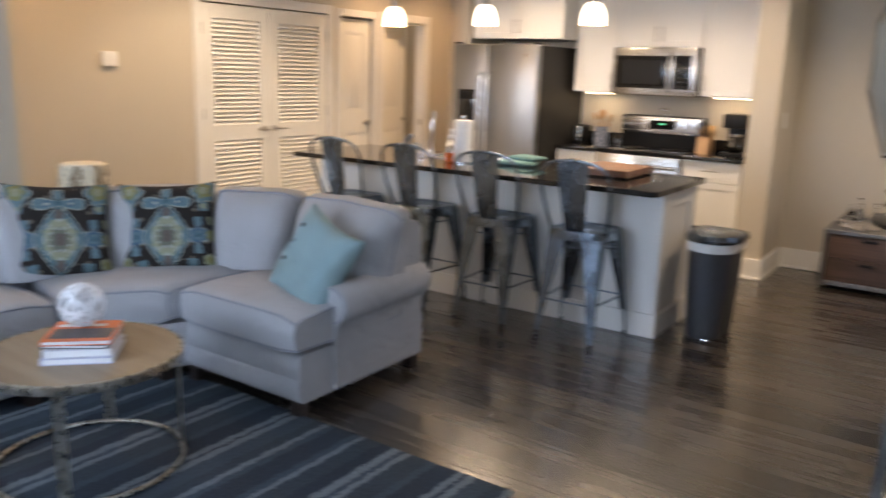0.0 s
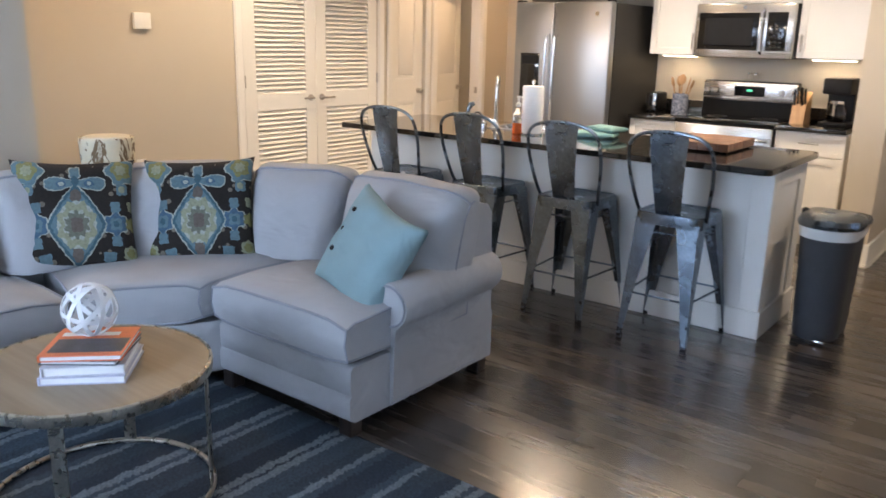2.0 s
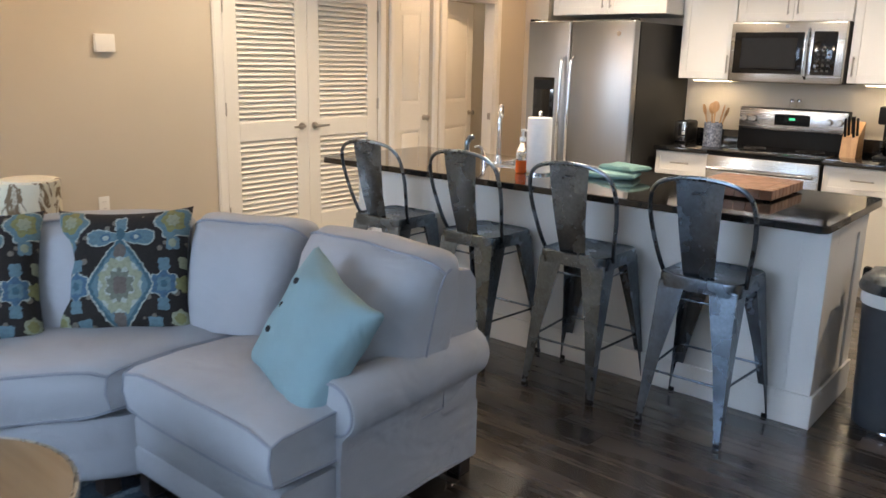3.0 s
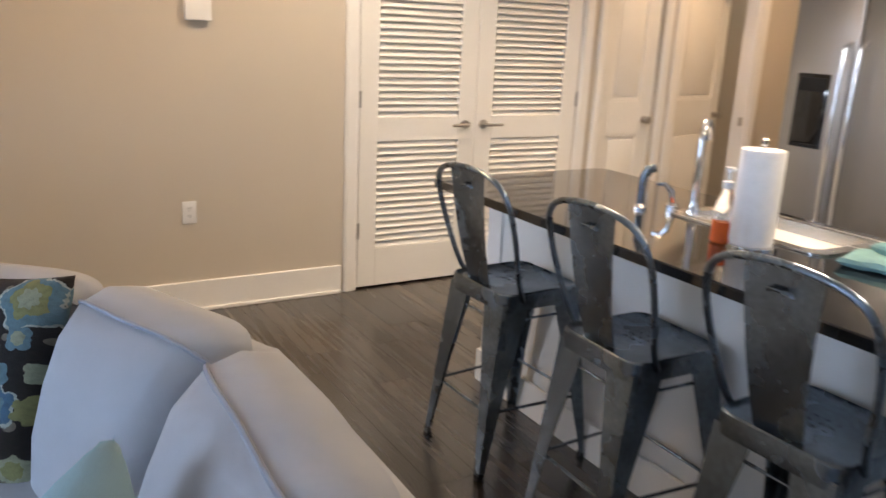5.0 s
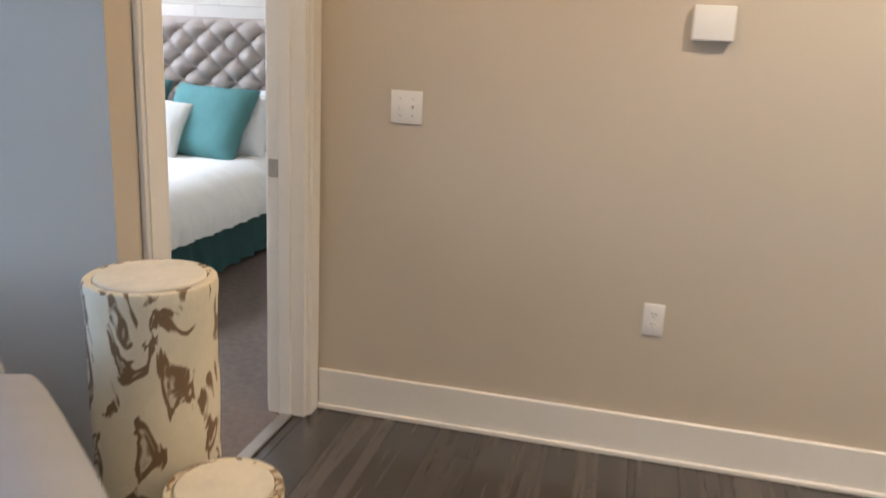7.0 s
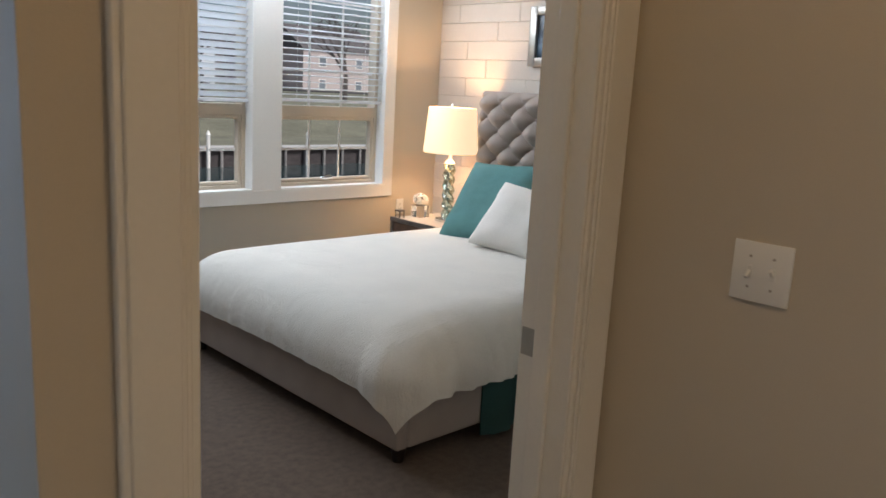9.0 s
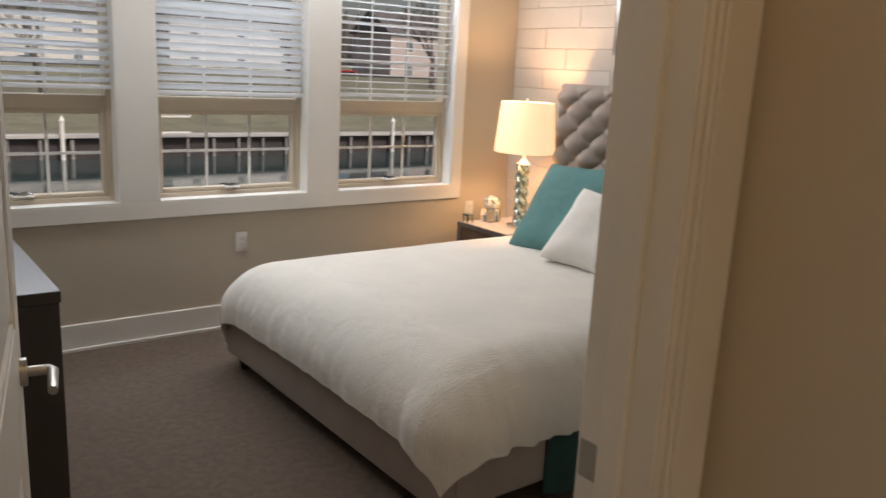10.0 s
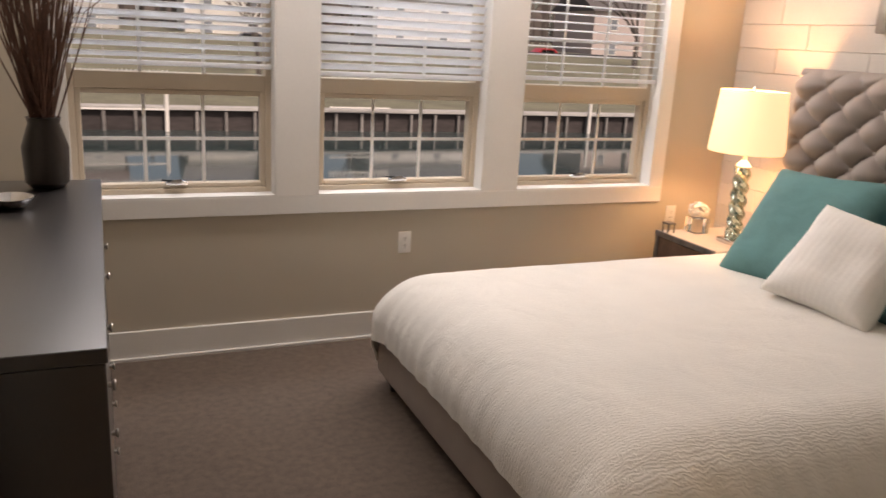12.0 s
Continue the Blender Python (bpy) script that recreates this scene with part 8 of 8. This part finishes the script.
def car(x, y, z, col, label):
    t = thing("car", (x, y, z), label, "car")
    pt_ = surf("car_paint_%d" % int(abs(x)), col, 0.3, coat=0.5, vary=0.05)
    bm = B()
    rows = []
    for yy, k in ((y - 0.85, 0.94), (y - 0.80, 1), (y + 0.80, 1), (y + 0.85, 0.94)):
        rows.append([bm.verts.new((x + u * k, yy, z + v)) for u, v in ((-2.15, 0.30), (-2.2, 0.65), (-1.2, 0.85), (-0.6, 1.38), (0.75, 1.42), (1.5, 0.92), (2.15, 0.82), (2.2, 0.35))])
    for a, b in zip(rows, rows[1:]):
        ring_between(bm, a, b)
    bm.faces.new(rows[0])
    bm.faces.new(rows[-1])
    part("body", bm, pt_, t, smooth=30)
    part("side_window", bx(x - 0.55, x + 0.95, y + 0.845, y + 0.86, z + 0.92, z + 1.28), BLACKG, t, smooth=None)
    for u in (-1.35, 1.35):
        wh = part("wheel", rod(B(), (x + u, y + 0.68, z + 0.32), (x + u, y + 0.88, z + 0.32), 0.32, n=18), BLACKP, t)
        part("rim", rod(B(), (x + u, y + 0.87, z + 0.32), (x + u, y + 0.89, z + 0.32), 0.19, n=14), NICKEL, wh)


car(-41.5, -75, 0.66, (0.50, 0.03, 0.04), "red parked car on the far road")
car(-35.5, -75.5, 0.66, (0.55, 0.57, 0.60), "silver parked car on the far road")
car(-12.0, -75.5, 0.66, (0.06, 0.07, 0.09), "dark parked car on the far road")


def bare_tree(x, y, z, h, seed, label="bare winter tree on the far bank"):
    t = thing("bare_tree", (x, y, z), label, "tree", "bare trees")
    r = random.Random(seed)
    bark = BARK
    trunk, crown = B(), B()
    def grow(bm, p, d, ln, rad, depth):
        q = p + d * ln
        tube(bm, [p, p.lerp(q, 0.5) + Vector((r.uniform(-1, 1), r.uniform(-1, 1), 0)) * ln * 0.05, q], [rad, rad * 0.85, rad * 0.65], 5 if depth > 1 else 4)
        if depth == 0:
            return
        for _ in range(3 if depth > 1 else 4):
            nd = (d + Vector((r.uniform(-0.8, 0.8), r.uniform(-0.8, 0.8), r.uniform(-0.1, 0.6)))).normalized()
            grow(crown, q.lerp(p, r.uniform(0, 0.35)), nd, ln * r.uniform(0.6, 0.8), rad * 0.55, depth - 1)
    grow(trunk, Vector((x, y, z - 0.2)), Vector((0, 0, 1)), h * 0.30, h * 0.022, 4)
    part("trunk", trunk, bark, t)
    part("crown", crown, bark, t, "bare branching crown")


BARK = surf("grey_bark", (0.11, 0.095, 0.085), 0.9, scale=3, vary=0.3)
for k, (x, y, z, h) in enumerate(((-27, -58, -0.7, 11), (-9, -56, -1.0, 9), (4, -60, -0.4, 11), (-46, -66, 0.2, 13), (-19, -68, 0.3, 10))):
    bare_tree(x, y, z, h, 20 + k)
# far woods as a low uneven band of leafless crowns
bm = B()
rnd = random.Random(12)
for k in range(1400):
    x, y = rnd.uniform(-260, 160), rnd.uniform(-175, -150)
    h = rnd.uniform(6, 14)
    w = rnd.uniform(0.3, 1.2)
    p = Vector((x, y, 1.0))
    bm.faces.new([bm.verts.new(p + Vector(q)) for q in ((-0.2, 0, 0), (0.2, 0, 0), (w, rnd.uniform(-1, 1), h * 0.8), (0, 0, h), (-w, rnd.uniform(-1, 1), h * 0.7))])
solid("far_woods", bm, surf("winter_woods", (0.13, 0.11, 0.10), 1.0, scale=0.2, vary=0.3), "leafless woods on the horizon", "woods", kind="stuff", smooth=None)

# ---- floor planks and wall blocks: pieces of the setting, last ----
floor_ob = bpy.data.objects["floor"]
plank_mesh = {}


def plank_data(x0, x1, y0, y1):
    key = (round(x1 - x0, 3), round(y1 - y0, 3))
    if key not in plank_mesh:
        w, d = key[0] / 2 - 0.0004, key[1] / 2 - 0.0004
        bm = B()
        lo = [bm.verts.new(p) for p in ((-w, -d, -0.010), (w, -d, -0.010), (w, d, -0.010), (-w, d, -0.010))]
        mid = [bm.verts.new(p) for p in ((-w, -d, -0.0007), (w, -d, -0.0007), (w, d, -0.0007), (-w, d, -0.0007))]
        k = 0.0008
        top = [bm.verts.new(p) for p in ((-w + k, -d + k, 0), (w - k, -d + k, 0), (w - k, d - k, 0), (-w + k, d - k, 0))]
        ring_between(bm, lo, mid)
        ring_between(bm, mid, top)
        bm.faces.new(top)
        plank_mesh[key] = finish(bm, "plank", PLANK)
    return plank_mesh[key]


rest = B()
count = 0
rng = random.Random(5)
rows_y = sorted({round(-5.85 + i * PW, 4) for i in range(int((3.80 + 5.85) / PW) + 1)})
pieces = []
for y in rows_y:
    off = rng.choice((0.0, 0.41, 0.82, 0.2, 0.61, 1.0))
    for rx0, rx1, ry0, ry1 in REGIONS:
        y0, y1 = max(y, ry0), min(y + PW, ry1)
        if y1 - y0 < 0.004:
            continue
        x = -off
        while x < rx1:
            x0, x1 = max(x, rx0), min(x + PL, rx1)
            if x1 - x0 > 0.01:
                pieces.append((x0, x1, y0, y1))
            x += PL
pieces.sort(key=lambda p: (p[0] + p[1] - 7.0) ** 2 / 4 + ((p[2] + p[3]) / 2 + 1.0) ** 2 / 2)
for k, (x0, x1, y0, y1) in enumerate(pieces):
    if k < 300:
        ob = new("plank", plank_data(x0, x1, y0, y1))
        ob.parent = floor_ob
        ob.matrix_basis = Matrix.Translation(((x0 + x1) / 2, (y0 + y1) / 2, 0))
    else:
        box(rest, x0 + 0.001, x1 - 0.001, y0 + 0.001, y1 - 0.001, -0.010, 0)
part("planks", rest, PLANK, floor_ob, smooth=None)["kind"] = "stuff"

backing = bpy.data.objects["wall_block_backing"]
block_mesh = {}
BH, BL = 0.135, 0.61
z, row = 0.0, 0
while z < H - 0.01:
    h = min(BH, H - z)
    y = -5.85 - (row % 2) * BL / 2 - (0.1 if row % 3 == 0 else 0)
    while y < -2.25:
        y0, y1 = max(y, -5.85), min(y + BL, -2.25)
        if y1 - y0 > 0.02:
            key = (round(y1 - y0, 3), round(h, 3))
            if key not in block_mesh:
                bm = B()
                box(bm, -0.02, 0.02, -key[0] / 2 + 0.0008, key[0] / 2 - 0.0008, 0.0008, key[1] - 0.0008, 0.003, 1)
                block_mesh[key] = finish(bm, "block", BLOCKP, 30)
            ob = new("block", block_mesh[key])
            ob.parent = backing
            ob.matrix_basis = Matrix.Translation((-2.916 + 0.0015 * ((row * 7 + int(y * 10)) % 3), (y0 + y1) / 2, z))
        y += BL
    z += BH
    row += 1
